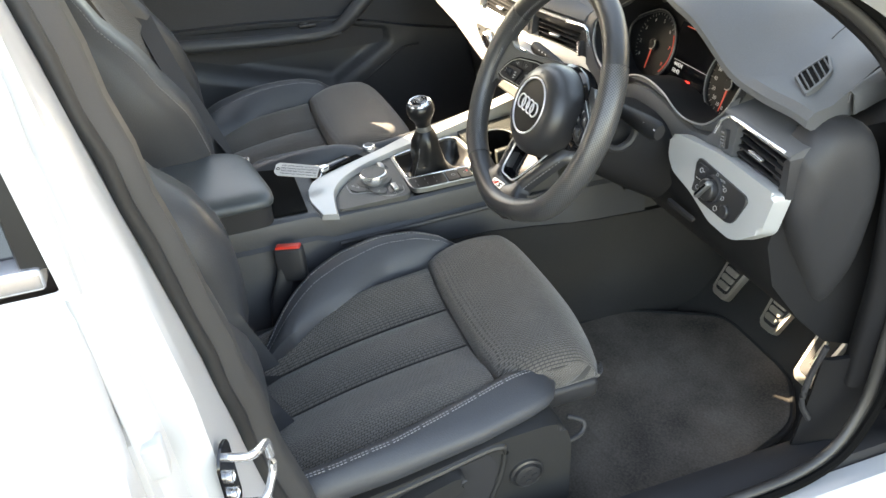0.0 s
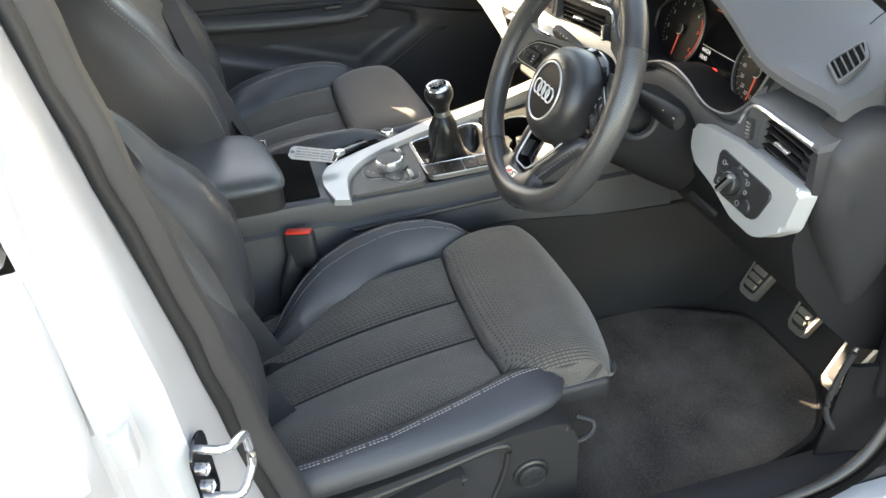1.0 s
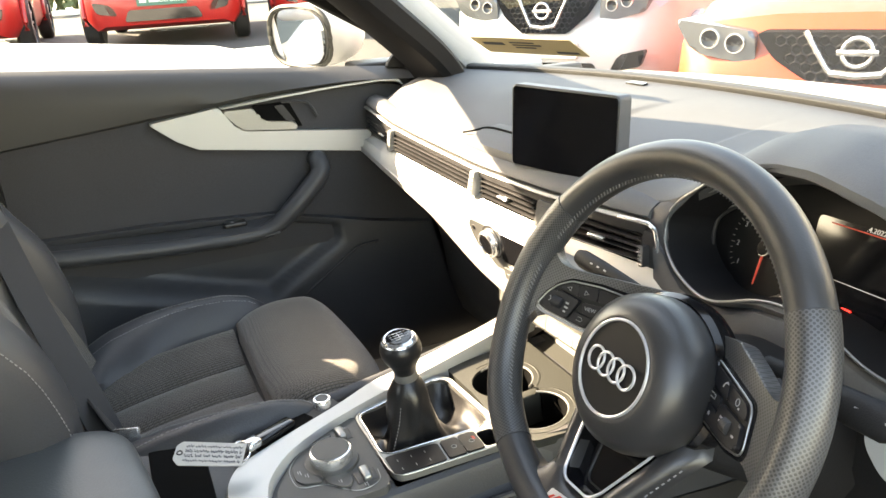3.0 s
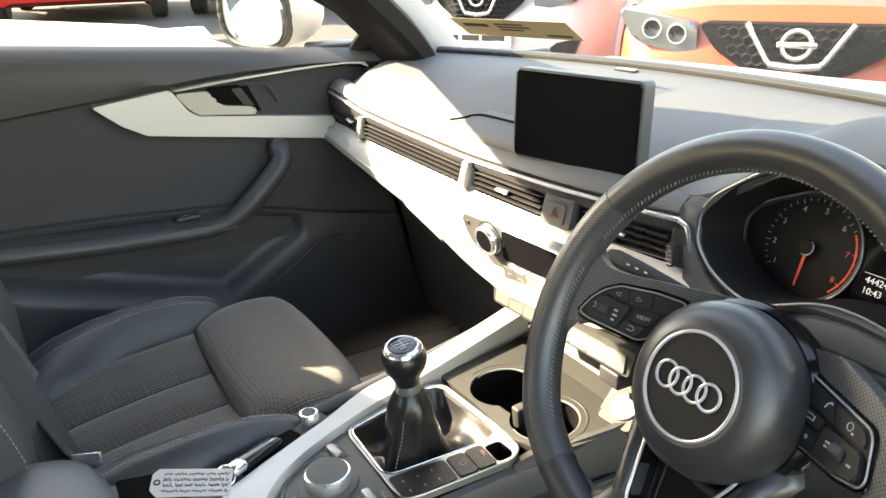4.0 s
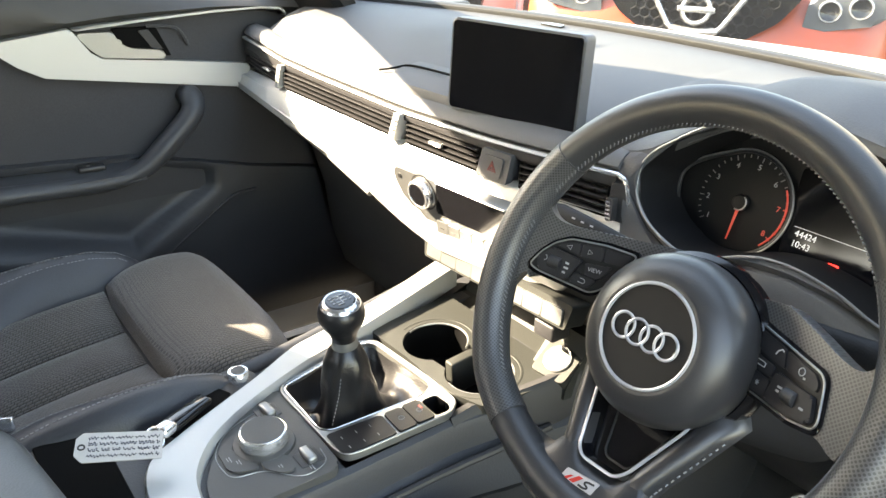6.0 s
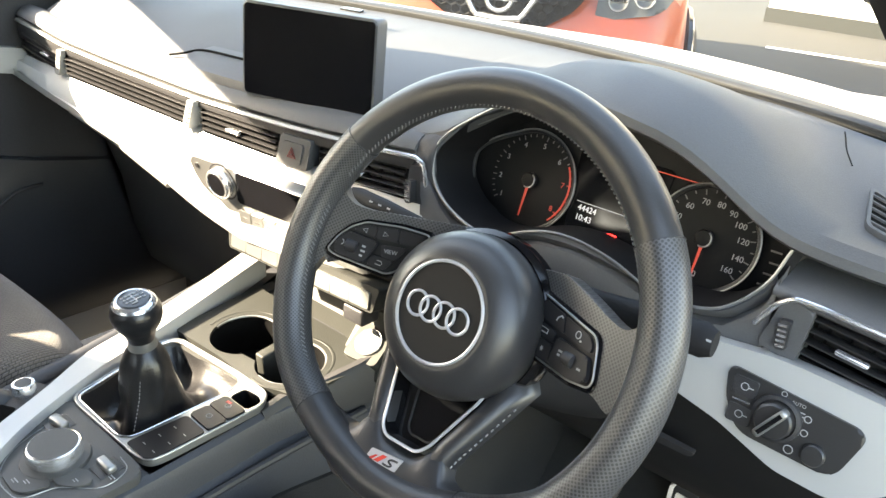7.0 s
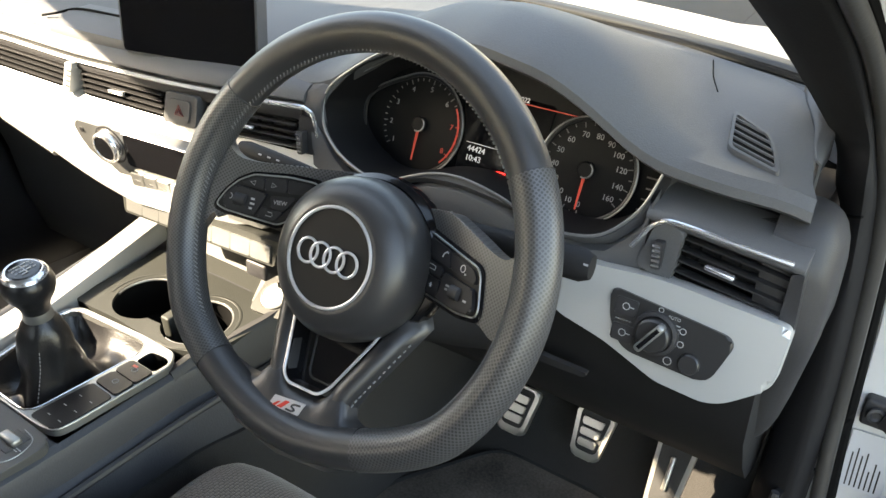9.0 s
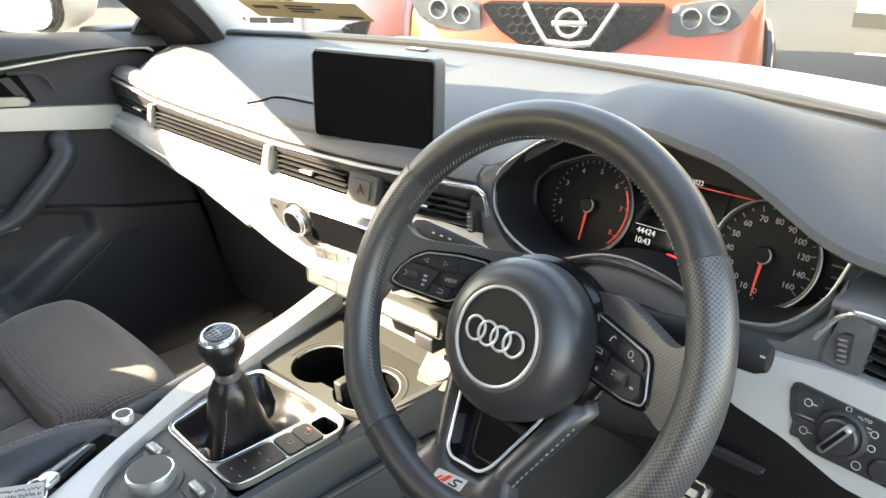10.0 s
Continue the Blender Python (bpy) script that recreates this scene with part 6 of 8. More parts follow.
part("insert_wall", loft([[WL @ Vector((p[0], p[1], h)) for p in gap] for h in (-0.003, -0.017)], caps=False), PIANO, lower)
part("insert_edge", tube([WL @ Vector((p[0], p[1], -0.0005)) for p in gap if p[1] < -0.04], 0.0014, 6, up=WU), BADGE, lower, "bright insert edge")
badge = part("sport_badge", prism(rounded([(-0.0215, -0.1325), (0.0095, -0.1305), (0.0110, -0.1205), (-0.0200, -0.1240)], 0.001), WL, 0.0018, 0.0004, base=-0.008), BADGE, lower, "silver badge with red slash")
part("badge_slash", prism([(-0.0135, -0.1310), (-0.0085, -0.1308), (-0.0030, -0.1238), (-0.0075, -0.1242)], WL, 0.0022, base=0.001), RED, badge, "red slash")
part("badge_slash", prism([(-0.0185, -0.1315), (-0.0150, -0.1312), (-0.0115, -0.1265), (-0.0140, -0.1270)], WL, 0.0022, base=0.001), RED, badge, "red slash")
part("badge_mark", tube(curve_points([WL @ Vector((p[0], p[1], 0.0020)) for p in ((-0.0040, -0.1298), (0.0015, -0.1295), (0.0040, -0.1278), (0.0000, -0.1262), (0.0020, -0.1242), (0.0080, -0.1232))], 4), 0.0009, 6), BUTTON, badge)
bm = stitches(curve_points([WL @ Vector(p) for p in ((0.0705, -0.049, -0.006), (0.0585, -0.079, -0.005), (0.0475, -0.106, -0.005), (0.0475, -0.117, -0.004), (0.056, -0.1228, -0.003), (0.072, -0.1245, -0.003))], 6), 0.0026, 0.0018, 0.0005)
part("stitching", bm, THREAD, lower)

column = thing("steering_column", "black steering column shroud with stalks", "steering column", (0.37, 0.15, 0.76))
rows = []
for k, (w, h) in enumerate(((0.050, 0.040), (0.062, 0.05), (0.068, 0.056), (0.075, 0.062), (0.085, 0.066))):
    c = WH @ Vector((0, -0.012, -0.045 - k * 0.045))
    rows.append([c + WH.to_3x3() @ Vector((w * math.copysign(abs(math.cos(a)) ** 0.6, math.cos(a)), h * math.copysign(abs(math.sin(a)) ** 0.6, math.sin(a)), 0)) for a in [2 * math.pi * i / 28 for i in range(28)]])
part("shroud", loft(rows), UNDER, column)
for s in (-1, 1):
    base = WH @ Vector((s * 0.060, 0.046, -0.085))
    tip = WH @ Vector((s * (0.177 if s > 0 else 0.209), 0.052, -0.080))
    mid = base.lerp(tip, 0.45)
    part("stalk", tube([base, base.lerp(tip, 0.2), mid, base.lerp(tip, 0.7), base.lerp(tip, 0.93), tip], [r * (1.0 if s > 0 else 0.76) for r in (0.009, 0.010, 0.0120, 0.0135, 0.0135, 0.0100)], 16, flat=0.72, up=WH.to_3x3() @ Vector((0, 0, 1))), UNDER, column, "black stalk")
    bm = bmesh.new()
    for k in range(3):
        block(-0.002, 0.002, -0.0008, 0.0008, 0, 0.0004, bm=bm, m=WH @ Matrix.Translation((s * (0.150 + 0.012 * k), 0.053, -0.0722)))
    part("print", bm, INK, column)
    part("collar", ring(frame_of(WH @ Vector((s * 0.082, 0.018, -0.095)), WH.to_3x3() @ Vector((0, 1, 0)), WH.to_3x3() @ Vector((0, 0, 1))), 0.026, 0.006, 28, 8), HARD, column)

# ---- centre console ----
console = thing("centre_console", "dark centre console with silver rail, cup holders and control knob", "centre console", (0, -0.1, 0.27))
rows = []
for y, w, v, z, zi in ((-0.80, 0.125, 0.125, 0.615, 0.615), (-0.40, 0.130, 0.119, 0.612, 0.612), (-0.30, 0.135, 0.115, 0.610, 0.610), (-0.27, 0.135, 0.112, 0.598, 0.598), (-0.108, 0.138, 0.110, 0.598, 0.598), (-0.104, 0.138, 0.110, 0.598, 0.545), (0.030, 0.142, 0.110, 0.603, 0.545), (0.10, 0.146, 0.124, 0.608, 0.545), (0.17, 0.150, 0.140, 0.612, 0.545), (0.18, 0.155, 0.145, 0.615, 0.61), (0.24, 0.165, 0.152, 0.62, 0.62), (0.34, 0.17, 0.16, 0.62, 0.62)):
    rows.append([(-w - 0.035, y, 0.24), (-w - 0.025, y, 0.42), (-w - 0.008, y, z - 0.05), (-w - 0.004, y, z - 0.012), (-w + 0.008, y, z), (-0.105, y, z), (-0.103, y, zi), (v - 0.013, y, zi), (v - 0.010, y, z), (v - 0.003, y, z - 0.004), (v, y, z - 0.012), (v + 0.002, y, z - 0.040), (v + 0.010, y, z - 0.046), (v + 0.014, y, z - 0.07), (v + 0.030, y, 0.42), (v + 0.048, y, 0.24)])
part("body", loft(rows), LEATHER, console)
part("side_ridge", tube(curve_points([(0.125, -0.26, 0.548), (0.124, -0.15, 0.550), (0.126, 0.0, 0.556), (0.146, 0.15, 0.572)], 5), 0.005, 8), HARD, console)
TOP = frame_of((0, 0, 0.600), (1, 0, 0), (0, 1, 0.03))


# silver rail, sweeping from the dash round the back of the knob panel
right = [(-0.131, 0.214, 0.656), (-0.112, 0.10, 0.636), (-0.094, 0.0, 0.621), (-0.080, -0.06, 0.617), (-0.055, -0.125, 0.615), (-0.030, -0.175, 0.614), (0.0, -0.215, 0.613), (0.040, -0.243, 0.612), (0.085, -0.252, 0.611), (0.128, -0.256, 0.609)]
left = [(-0.172, 0.210, 0.656), (-0.150, 0.10, 0.638), (-0.134, 0.0, 0.623), (-0.122, -0.06, 0.618), (-0.088, -0.125, 0.616), (-0.060, -0.185, 0.615), (-0.034, -0.238, 0.614), (-0.006, -0.280, 0.613), (0.050, -0.297, 0.612), (0.118, -0.285, 0.609)]
r3, l3 = curve_points(right, 5), curve_points(left, 5)
rows = []
for k, (a, b) in enumerate(zip(r3, l3)):
    deep = 0.030 - 0.020 * max(0.0, k - 34) / 11
    d = (a - b).normalized() * 0.003
    rows.append([b - Vector((0, 0, deep)), b - Vector((0, 0, 0.004)), b + d + Vector((0, 0, 0.001)), a - d + Vector((0, 0, 0.001)), a - Vector((0, 0, 0.004)), a - Vector((0, 0, deep))])
part("rail", loft(rows), SILVER, console, "brushed silver rail")
# knob panel
panel_line = rounded([(-0.024, -0.195), (-0.052, -0.135), (-0.062, -0.108), (0.094, -0.112), (0.104, -0.120), (0.102, -0.250), (0.045, -0.238), (0.002, -0.213)], 0.008)
knob_panel = part("knob_panel", prism(panel_line, TOP, 0.010, 0.002, base=-0.01), PLATE, console)
KM = TOP @ Matrix.Translation((0.022, -0.164, 0.010))
part("knob_skirt", lathe([(0.034, 0), (0.033, 0.003), (0.028, 0.004)], KM, 40), PLATE, knob_panel)
part("control_knob", lathe([(0.0255, 0.003), (0.0270, 0.006), (0.0265, 0.014), (0.0255, 0.018), (0.0240, 0.0188)], KM, 44), CHROME, knob_panel, "chrome control knob")
part("knob_top", lathe([(0.0240, 0.018), (0.0235, 0.0192), (0.001, 0.0196)], KM, 40), PLATE, knob_panel)
for shape in ([(0.008, -0.212), (0.040, -0.214), (0.052, -0.207), (0.058, -0.186), (0.040, -0.181), (0.016, -0.196)], [(0.046, -0.180), (0.062, -0.182), (0.080, -0.168), (0.082, -0.156), (0.066, -0.150), (0.050, -0.158)]):
    part("menu_key", prism(rounded(shape, 0.005), TOP, 0.0125, 0.001), PLATE, knob_panel)
for x, y, a in ((-0.026, -0.138, 25), (0.071, -0.136, 20)):
    part("toggle_bed", block(x - 0.012, x + 0.012, y - 0.013, y + 0.013, 0.009, 0.0112, 0.001, m=TOP), BUTTON, knob_panel)
    part("toggle", block(-0.0125, 0.0125, -0.0055, 0.0055, 0.010, 0.0185, 0.003, m=TOP @ Matrix.Translation((x, y, 0)) @ pose(0, 0, 0, 0, 0, a - 20)), SATIN, knob_panel, "satin toggle")
bm = bmesh.new()
for x, y, w in ((0.024, -0.206, 0.009), (0.034, -0.199, 0.008), (0.066, -0.166, 0.006), (0.086, -0.140, 0.008), (-0.040, -0.132, 0.006)):
    block(x, x + w, y, y + 0.0010, 0.0124, 0.0128, bm=bm, m=TOP)
    block(x, x + w * 0.7, y - 0.0026, y - 0.0018, 0.0124, 0.0128, bm=bm, m=TOP)
part("print", bm, INK, knob_panel)
outline = curve_points([(*p, 0.0103) for p in ((-0.040, -0.128), (-0.022, -0.185), (0.009, -0.214), (0.040, -0.217), (0.055, -0.210), (0.064, -0.182), (0.090, -0.158), (0.094, -0.140), (0.086, -0.123), (0.066, -0.119))], 6)
part("panel_groove", tube([TOP @ p for p in outline], 0.0006, 6), SATIN, knob_panel)

# gear surround, switches and tray
gear_line = rounded([(-0.062, -0.104), (-0.048, -0.109), (0.076, -0.108), (0.093, -0.103), (0.097, -0.088), (0.100, 0.034), (0.086, 0.050), (0.030, 0.051), (-0.082, 0.043), (-0.094, 0.024)], 0.010)
boot_line = rounded([(-0.058, -0.1035), (0.039, -0.1050), (0.048, -0.095), (0.0535, 0.028), (0.042, 0.0455), (-0.079, 0.0385), (-0.0895, 0.023)], 0.010)
tray_line = rounded([(0.062, 0.015), (0.096, 0.014), (0.096, 0.034), (0.086, 0.039), (0.062, 0.037)], 0.006)
surround = part("gear_surround", plate(gear_line, [boot_line, tray_line], TOP, 0.0125, 0.010), SATIN, console, "satin metal surround of the gear lever")
part("surround_edge", tube([TOP @ Vector((p[0], p[1], 0.0118)) for p in gear_line], 0.0014, 8, closed=True), SATIN, surround)
part("boot_edge", tube([TOP @ Vector((p[0], p[1], 0.0118)) for p in boot_line], 0.0014, 8, closed=True), CHROME, surround)
part("switch_plate", prism(rounded([(0.053, -0.1055), (0.089, -0.1055), (0.0955, -0.097), (0.0965, -0.039), (0.0585, -0.037)], 0.004), TOP, 0.0140, 0.001, base=0.01), KEYPAD, surround)
for k in range(2):
    y = -0.034 + k * 0.0245
    part("park_switch", prism(rounded([(0.059, y), (0.0968, y - 0.002), (0.0975, y + 0.0215), (0.060, y + 0.0225)], 0.003), TOP, 0.0150, 0.0015, base=0.01), KEYPAD, surround)
part("red_mark", prism([(0.070, 0.005), (0.077, 0.005), (0.077, 0.0085), (0.070, 0.0085)], TOP, 0.0154, base=0.0146), RED, surround)
part("coin_tray", loft([[TOP @ Vector((p[0], p[1], 0.011)) for p in tray_line], [TOP @ Vector((p[0] * 0.98 + 0.0016, p[1], -0.03)) for p in tray_line], [TOP @ Vector((0.079 + (p[0] - 0.079) * 0.02, 0.026 + (p[1] - 0.026) * 0.02, -0.031)) for p in tray_line]], caps=False), KEYPAD, surround, "dark coin slot")
bm = bmesh.new()
for i in range(2):
    for j in range(3):
        x, y = 0.066 + 0.018 * i, -0.094 + 0.018 * j
        block(x, x + 0.0045, y, y + 0.0008, 0.0140, 0.0143, bm=bm, m=TOP)
for k in range(2):
    ring(TOP @ Matrix.Translation((0.078, -0.022 + k * 0.0245, 0.0151)), 0.0034, 0.0004, 14, 5, bm=bm)
part("print", bm, INK, surround)

# cup holders
CUP = frame_of((0, 0.11, 0.612), (1, 0, 0), (0, 1, 0.10))
cup_line = rounded([(-0.108, -0.060), (-0.02, -0.056), (0.060, -0.060), (0.118, -0.042), (0.134, 0.045), (0.130, 0.075), (-0.112, 0.075)], 0.010)
pair = [(-0.030, -0.006, 0.044), (0.060, -0.004, 0.044)]
peanut = [(pair[0][0] + 0.044 * math.cos(radians(a)), pair[0][1] + 0.044 * math.sin(radians(a))) for a in steps(40, 320, 29)]
peanut += [(pair[1][0] + 0.044 * math.cos(radians(a)), pair[1][1] + 0.044 * math.sin(radians(a))) for a in steps(-140, 140, 29)]
cups = part("cup_panel", plate(cup_line, [peanut], CUP, 0.008, 0.012), GREY, console, "grey cup holder panel")
# the well's inner shade is put into its near-black colour
part("cup_well", loft([[CUP @ Vector((p[0], p[1], 0.004)) for p in peanut], [CUP @ Vector((0.015 + (p[0] - 0.015) * 0.96, p[1] * 0.94, -0.048)) for p in peanut], [CUP @ Vector((0.015 + (p[0] - 0.015) * 0.02, p[1] * 0.02, -0.050)) for p in peanut]], caps=False), VOID, cups, "deep cup well with its shade painted near-black")
for k, (x, y, r) in enumerate(pair):
    arc = steps(30, 200, 26) if k == 0 else steps(-100, 150, 34)
    part("cup_rim", tube([CUP @ Vector((x + (r - 0.001) * math.cos(radians(a)), y + (r - 0.001) * math.sin(radians(a)), 0.006)) for a in arc], 0.0016, 8), SATIN, cups, "bright cup rim")
    part("cup_lip", tube([CUP @ Vector((x + (r + 0.008) * math.cos(radians(a)), y + (r + 0.008) * math.sin(radians(a)), 0.0075)) for a in arc], 0.0022, 8, flat=0.6), GREY, cups)
part("cup_flap", block(0.008, 0.024, -0.020, 0.024, -0.045, 0.004, 0.003, m=CUP), GREY, cups)
# lower stack behind the cups, with start button
rows = []
for y, z, w in ((0.175, 0.620, 0.130), (0.205, 0.640, 0.130), (0.215, 0.672, 0.130), (0.200, 0.690, 0.130)):
    rows.append([(-w, y, z), (-w, y + 0.03, z - 0.01), (w + 0.02, y + 0.03, z - 0.01), (w + 0.02, y, z)])
part("stack_base", loft([[(x, y + 0.062, z) for x, y, z in r] for r in rows]), GREY, console)
part("stack_recess", prism(rounded([(-0.115, 0.655), (0.045, 0.640), (0.045, 0.682), (-0.120, 0.682)], 0.006), frame_of((0, 0.262, 0), (1, 0, 0), (0, 0, 1)), 0.002, base=-0.006), PIANO, console)
rows = []
for x in steps(-0.125, 0.148, 40):
    in_ = 0.060 * min(1.0, max(0.0, (0.085 - x) / 0.03))
    rows.append([(x, y, z) for y, z in ((0.165, 0.604), (0.166 + in_, 0.617 + 0.05 * in_), (0.172 + in_, 0.628), (0.186 + in_, 0.645), (0.199 + in_, 0.664), (0.203 + in_, 0.674), (0.215 + in_, 0.674), (0.220 + in_, 0.60))])
part("stack_slope", loft(rows), GREY, console, "grey panel rising behind the cup holders")
ST = frame_of((0.121, 0.178, 0.643), (1, 0.10, 0), (-0.05, 0.82, 0.58))
sp = part("start_panel", prism(rounded([(-0.025, -0.026), (0.025, -0.026), (0.026, 0.026), (-0.024, 0.026)], 0.006), ST, 0.0015, 0.0012, base=-0.012), GREY, console)
part("start_ring", ring(ST @ Matrix.Translation((0, 0, 0.003)), 0.0170, 0.0014, 36, 8), CHROME, sp)
part("start_button", lathe([(0.0165, 0.0), (0.0165, 0.003), (0.0155, 0.004), (0.001, 0.0042)], ST, 36), SATIN, sp, "round start button")
part("usb_port", block(0.064, 0.080, 0.188, 0.196, 0.668, 0.676, 0.001), PIANO, console)
part("lighter_flap", block(0.090, 0.125, 0.160, 0.19, 0.672, 0.694, 0.004), HARD, console)
part("side_wing", loft([[(x - 0.012, y, z - 0.03), (x - 0.010, y, z), (x, y, z + 0.002), (x + 0.006, y, z - 0.006), (x + 0.010, y, z - 0.06)] for x, y, z in ((0.102, 0.030, 0.604), (0.104, 0.06, 0.611), (0.118, 0.10, 0.618), (0.132, 0.15, 0.628), (0.143, 0.19, 0.642))]), HARD, console)

# small rotary switch and key slot on the passenger side of the rail
SLOT = frame_of((-0.068, -0.205, 0.606), (-0.475, 0.88, 0), (-0.88, -0.475, 0))
slot = part("key_slot", prism(rounded([(-0.075, -0.020), (0.090, -0.020), (0.095, 0.018), (-0.070, 0.022)], 0.006), SLOT, 0.005, 0.002, base=-0.01), HARD, console)
# a flat black patch paints the shade inside the key slot
part("slot_shade", prism(rounded([(-0.050, -0.014), (0.044, -0.014), (0.044, 0.010), (-0.050, 0.010)], 0.005), SLOT, 0.0058, base=0.004), VOID, slot, "flat near-black patch painted as the shade in the key slot")
part("rotary_switch", lathe([(0.013, 0), (0.013, 0.010), (0.0118, 0.013), (0.010, 0.0132), (0.001, 0.0128)], SLOT @ Matrix.Translation((0.071, -0.002, 0.005)), 28), CHROME, slot, "small chrome rotary switch")
part("rotary_face", lathe([(0.009, 0.0), (0.009, 0.0008), (0.001, 0.001)], SLOT @ Matrix.Translation((0.071, -0.002, 0.0178)), 24), BUTTON, slot)
# a solid near-black block paints the shade inside the open bin
part("bin_shade", block(-0.096, 0.098, -0.372, -0.306, 0.50, 0.6150, 0.002), VOID, console, "near-black block painted as the shade of an open storage bin")
bm = stitches(curve_points([(-0.142, 0.06, 0.622), (-0.14, -0.03, 0.610), (-0.125, -0.12, 0.604), (-0.105, -0.22, 0.602)], 8), 0.004, 0.0025, 0.0007)
part("stitching", bm, BELT, console)
part("leather_edge", tube(curve_points([(-0.160, 0.15, 0.63), (-0.148, 0.0, 0.607), (-0.130, -0.12, 0.600), (-0.112, -0.23, 0.598)], 6), 0.011, 10), LEATHER, console)

armrest = thing("armrest", "black leather centre armrest lid with stitched edge", "armrest", (0, -0.55, 0.60))
lid = [(-0.064, -0.386), (0.108, -0.358), (0.133, -0.374), (0.140, -0.74), (-0.115, -0.74), (-0.098, -0.42)]
m = frame_of((0, -0.37, 0.623), (1, 0, 0), (0, 1, -0.01)) @ Matrix.Translation((0, 0.37, 0))
soft = rounded(lid, 0.042, 8)
rows = []
for h, inset in ((0.027, 0.006), (0.029, 0.001), (0.034, 0.0), (0.040, 0.001), (0.0445, 0.004), (0.048, 0.010), (0.0510, 0.019), (0.0530, 0.034), (0.0540, 0.06)):
    rows.append([m @ Vector((p[0] - math.copysign(1, p[0] - 0.015) * min(inset, abs(p[0] - 0.015) * 0.9), p[1] - inset * min(1.0, max(0.0, (p[1] + 0.56) / 0.12)), h)) for p in soft])
part("cushion", loft(rows), ARM_LEATHER, armrest, angle=70)
part("base", prism(rounded([(a * 0.93, b - 0.006) for a, b in lid], 0.030, 6), m, 0.0285, 0.003, base=-0.012), HARD, armrest)
bm = stitches([m @ Vector(p) for p in ((-0.030, -0.3815, 0.0345), (0.085, -0.3625, 0.0345))], 0.004, 0.0025, 0.0005)
part("stitching", bm, THREAD, armrest)

gear = thing("gear_lever", "black leather gear lever with chrome-capped round knob", "gear lever", (0.0, -0.045, 0.61))


def reach(a):
    """How far the boot's opening lies from its middle in the direction a."""
    best = 0.0
    for i, p in enumerate(boot_line):
        q = boot_line[i - 1]
        ax, ay, bx, by = p[0] + 0.018, p[1] + 0.032, q[0] + 0.018, q[1] + 0.032
        c, s = math.cos(a), math.sin(a)
        da, db = ax * s - ay * c, bx * s - by * c
        if da * db <= 0 and da != db:
            u = da / (da - db)
            r = (ax + (bx - ax) * u) * c + (ay + (by - ay) * u) * s
            best = max(best, r)
    return best


rows = []
for t, share, r, z in ((0, 1.03, 0, 0.6105), (0.06, 0.985, 0, 0.600), (0.14, 0.93, 0, 0.588), (0.24, 0.80, 0, 0.580), (0.34, 0.64, 0.002, 0.579), (0.44, 0.46, 0.008, 0.586), (0.50, 0.28, 0.016, 0.598), (0.56, 0.12, 0.0230, 0.613), (0.66, 0.05, 0.0260, 0.634), (0.76, 0, 0.0275, 0.650), (0.86, 0, 0.0255, 0.667), (0.95, 0, 0.0200, 0.679), (1.0, 0, 0.0150, 0.686)):
    ringpts = []
    lean = min(1, t * 1.4)
    cx, cy = -0.018 + 0.025 * lean, -0.032 - 0.020 * lean
    for k in range(56):
        a = 2 * math.pi * k / 56
        fold = 1 + (0.10 * math.sin(3 * a + 7 * t + 1) + 0.06 * math.sin(7 * a - 6 * t)) * math.sin(math.pi * t) ** 1.2
        q = (reach(a) * share + r) * (fold if t else 1)
        dip = 0.009 * math.sin(4 * a + 2.2) * math.sin(math.pi * min(1, t * 1.8)) if t < 0.55 else 0
        ringpts.append((cx + q * math.cos(a), cy + q * math.sin(a), z + dip))
    rows.append(ringpts)
boot = part("boot", loft(rows, caps=False), BOOT_LEATHER, gear, "creased black leather boot", angle=70)
bm = stitches([(0.026, -0.070, 0.655), (0.028, -0.074, 0.635), (0.030, -0.080, 0.618), (0.034, -0.088, 0.600)], 0.0026, 0.0018, 0.0004)
part("stitching", bm, THREAD, boot)
LV = frame_of((0.0075, -0.053, 0.683), (1, 0, -0.08), (0, 1, 0.12))
part("collar", lathe([(0.0150, -0.002), (0.0155, 0.004), (0.0135, 0.018), (0.0125, 0.020)], LV, 28), SATIN, gear, "satin metal collar")
part("knob", lathe([(0.0140, 0.012), (0.0158, 0.020), (0.0188, 0.027), (0.0232, 0.034), (0.0262, 0.042), (0.0267, 0.049), (0.0252, 0.0555), (0.0212, 0.0605)], LV, 40), BOOT_LEATHER, gear, "leather-wrapped knob")
part("cap_ring", lathe([(0.0226, 0.0580), (0.0232, 0.0598), (0.0216, 0.0630), (0.0185, 0.0650), (0.0170, 0.0645)], LV, 40), CHROME, gear, "chrome cap ring")
part("cap", lathe([(0.0172, 0.0643), (0.0160, 0.0655), (0.001, 0.0665)], LV, 32), PIANO, gear, "black shift pattern cap")
bm = bmesh.new()
for x in (-0.0065, -0.001, 0.0045):
    block(x - 0.0006, x + 0.0006, -0.0065, 0.0065, 0.0664, 0.0669, bm=bm, m=LV)
block(-0.0065, 0.0090, -0.0006, 0.0006, 0.0664, 0.0669, bm=bm, m=LV)
block(0.0084, 0.0096, -0.0065, 0.0006, 0.0664, 0.0669, bm=bm, m=LV)
for i, (x, y) in enumerate(((-0.0065, 0.0095), (-0.0065, -0.0095), (-0.001, 0.0100), (-0.001, -0.0100), (0.0050, 0.0095), (0.0045, -0.0095))):
    writing(str(i + 1), 0.0048, LV @ Matrix.Translation((x, y, 0.0665)), bm)
part("shift_pattern", bm, INK, gear)

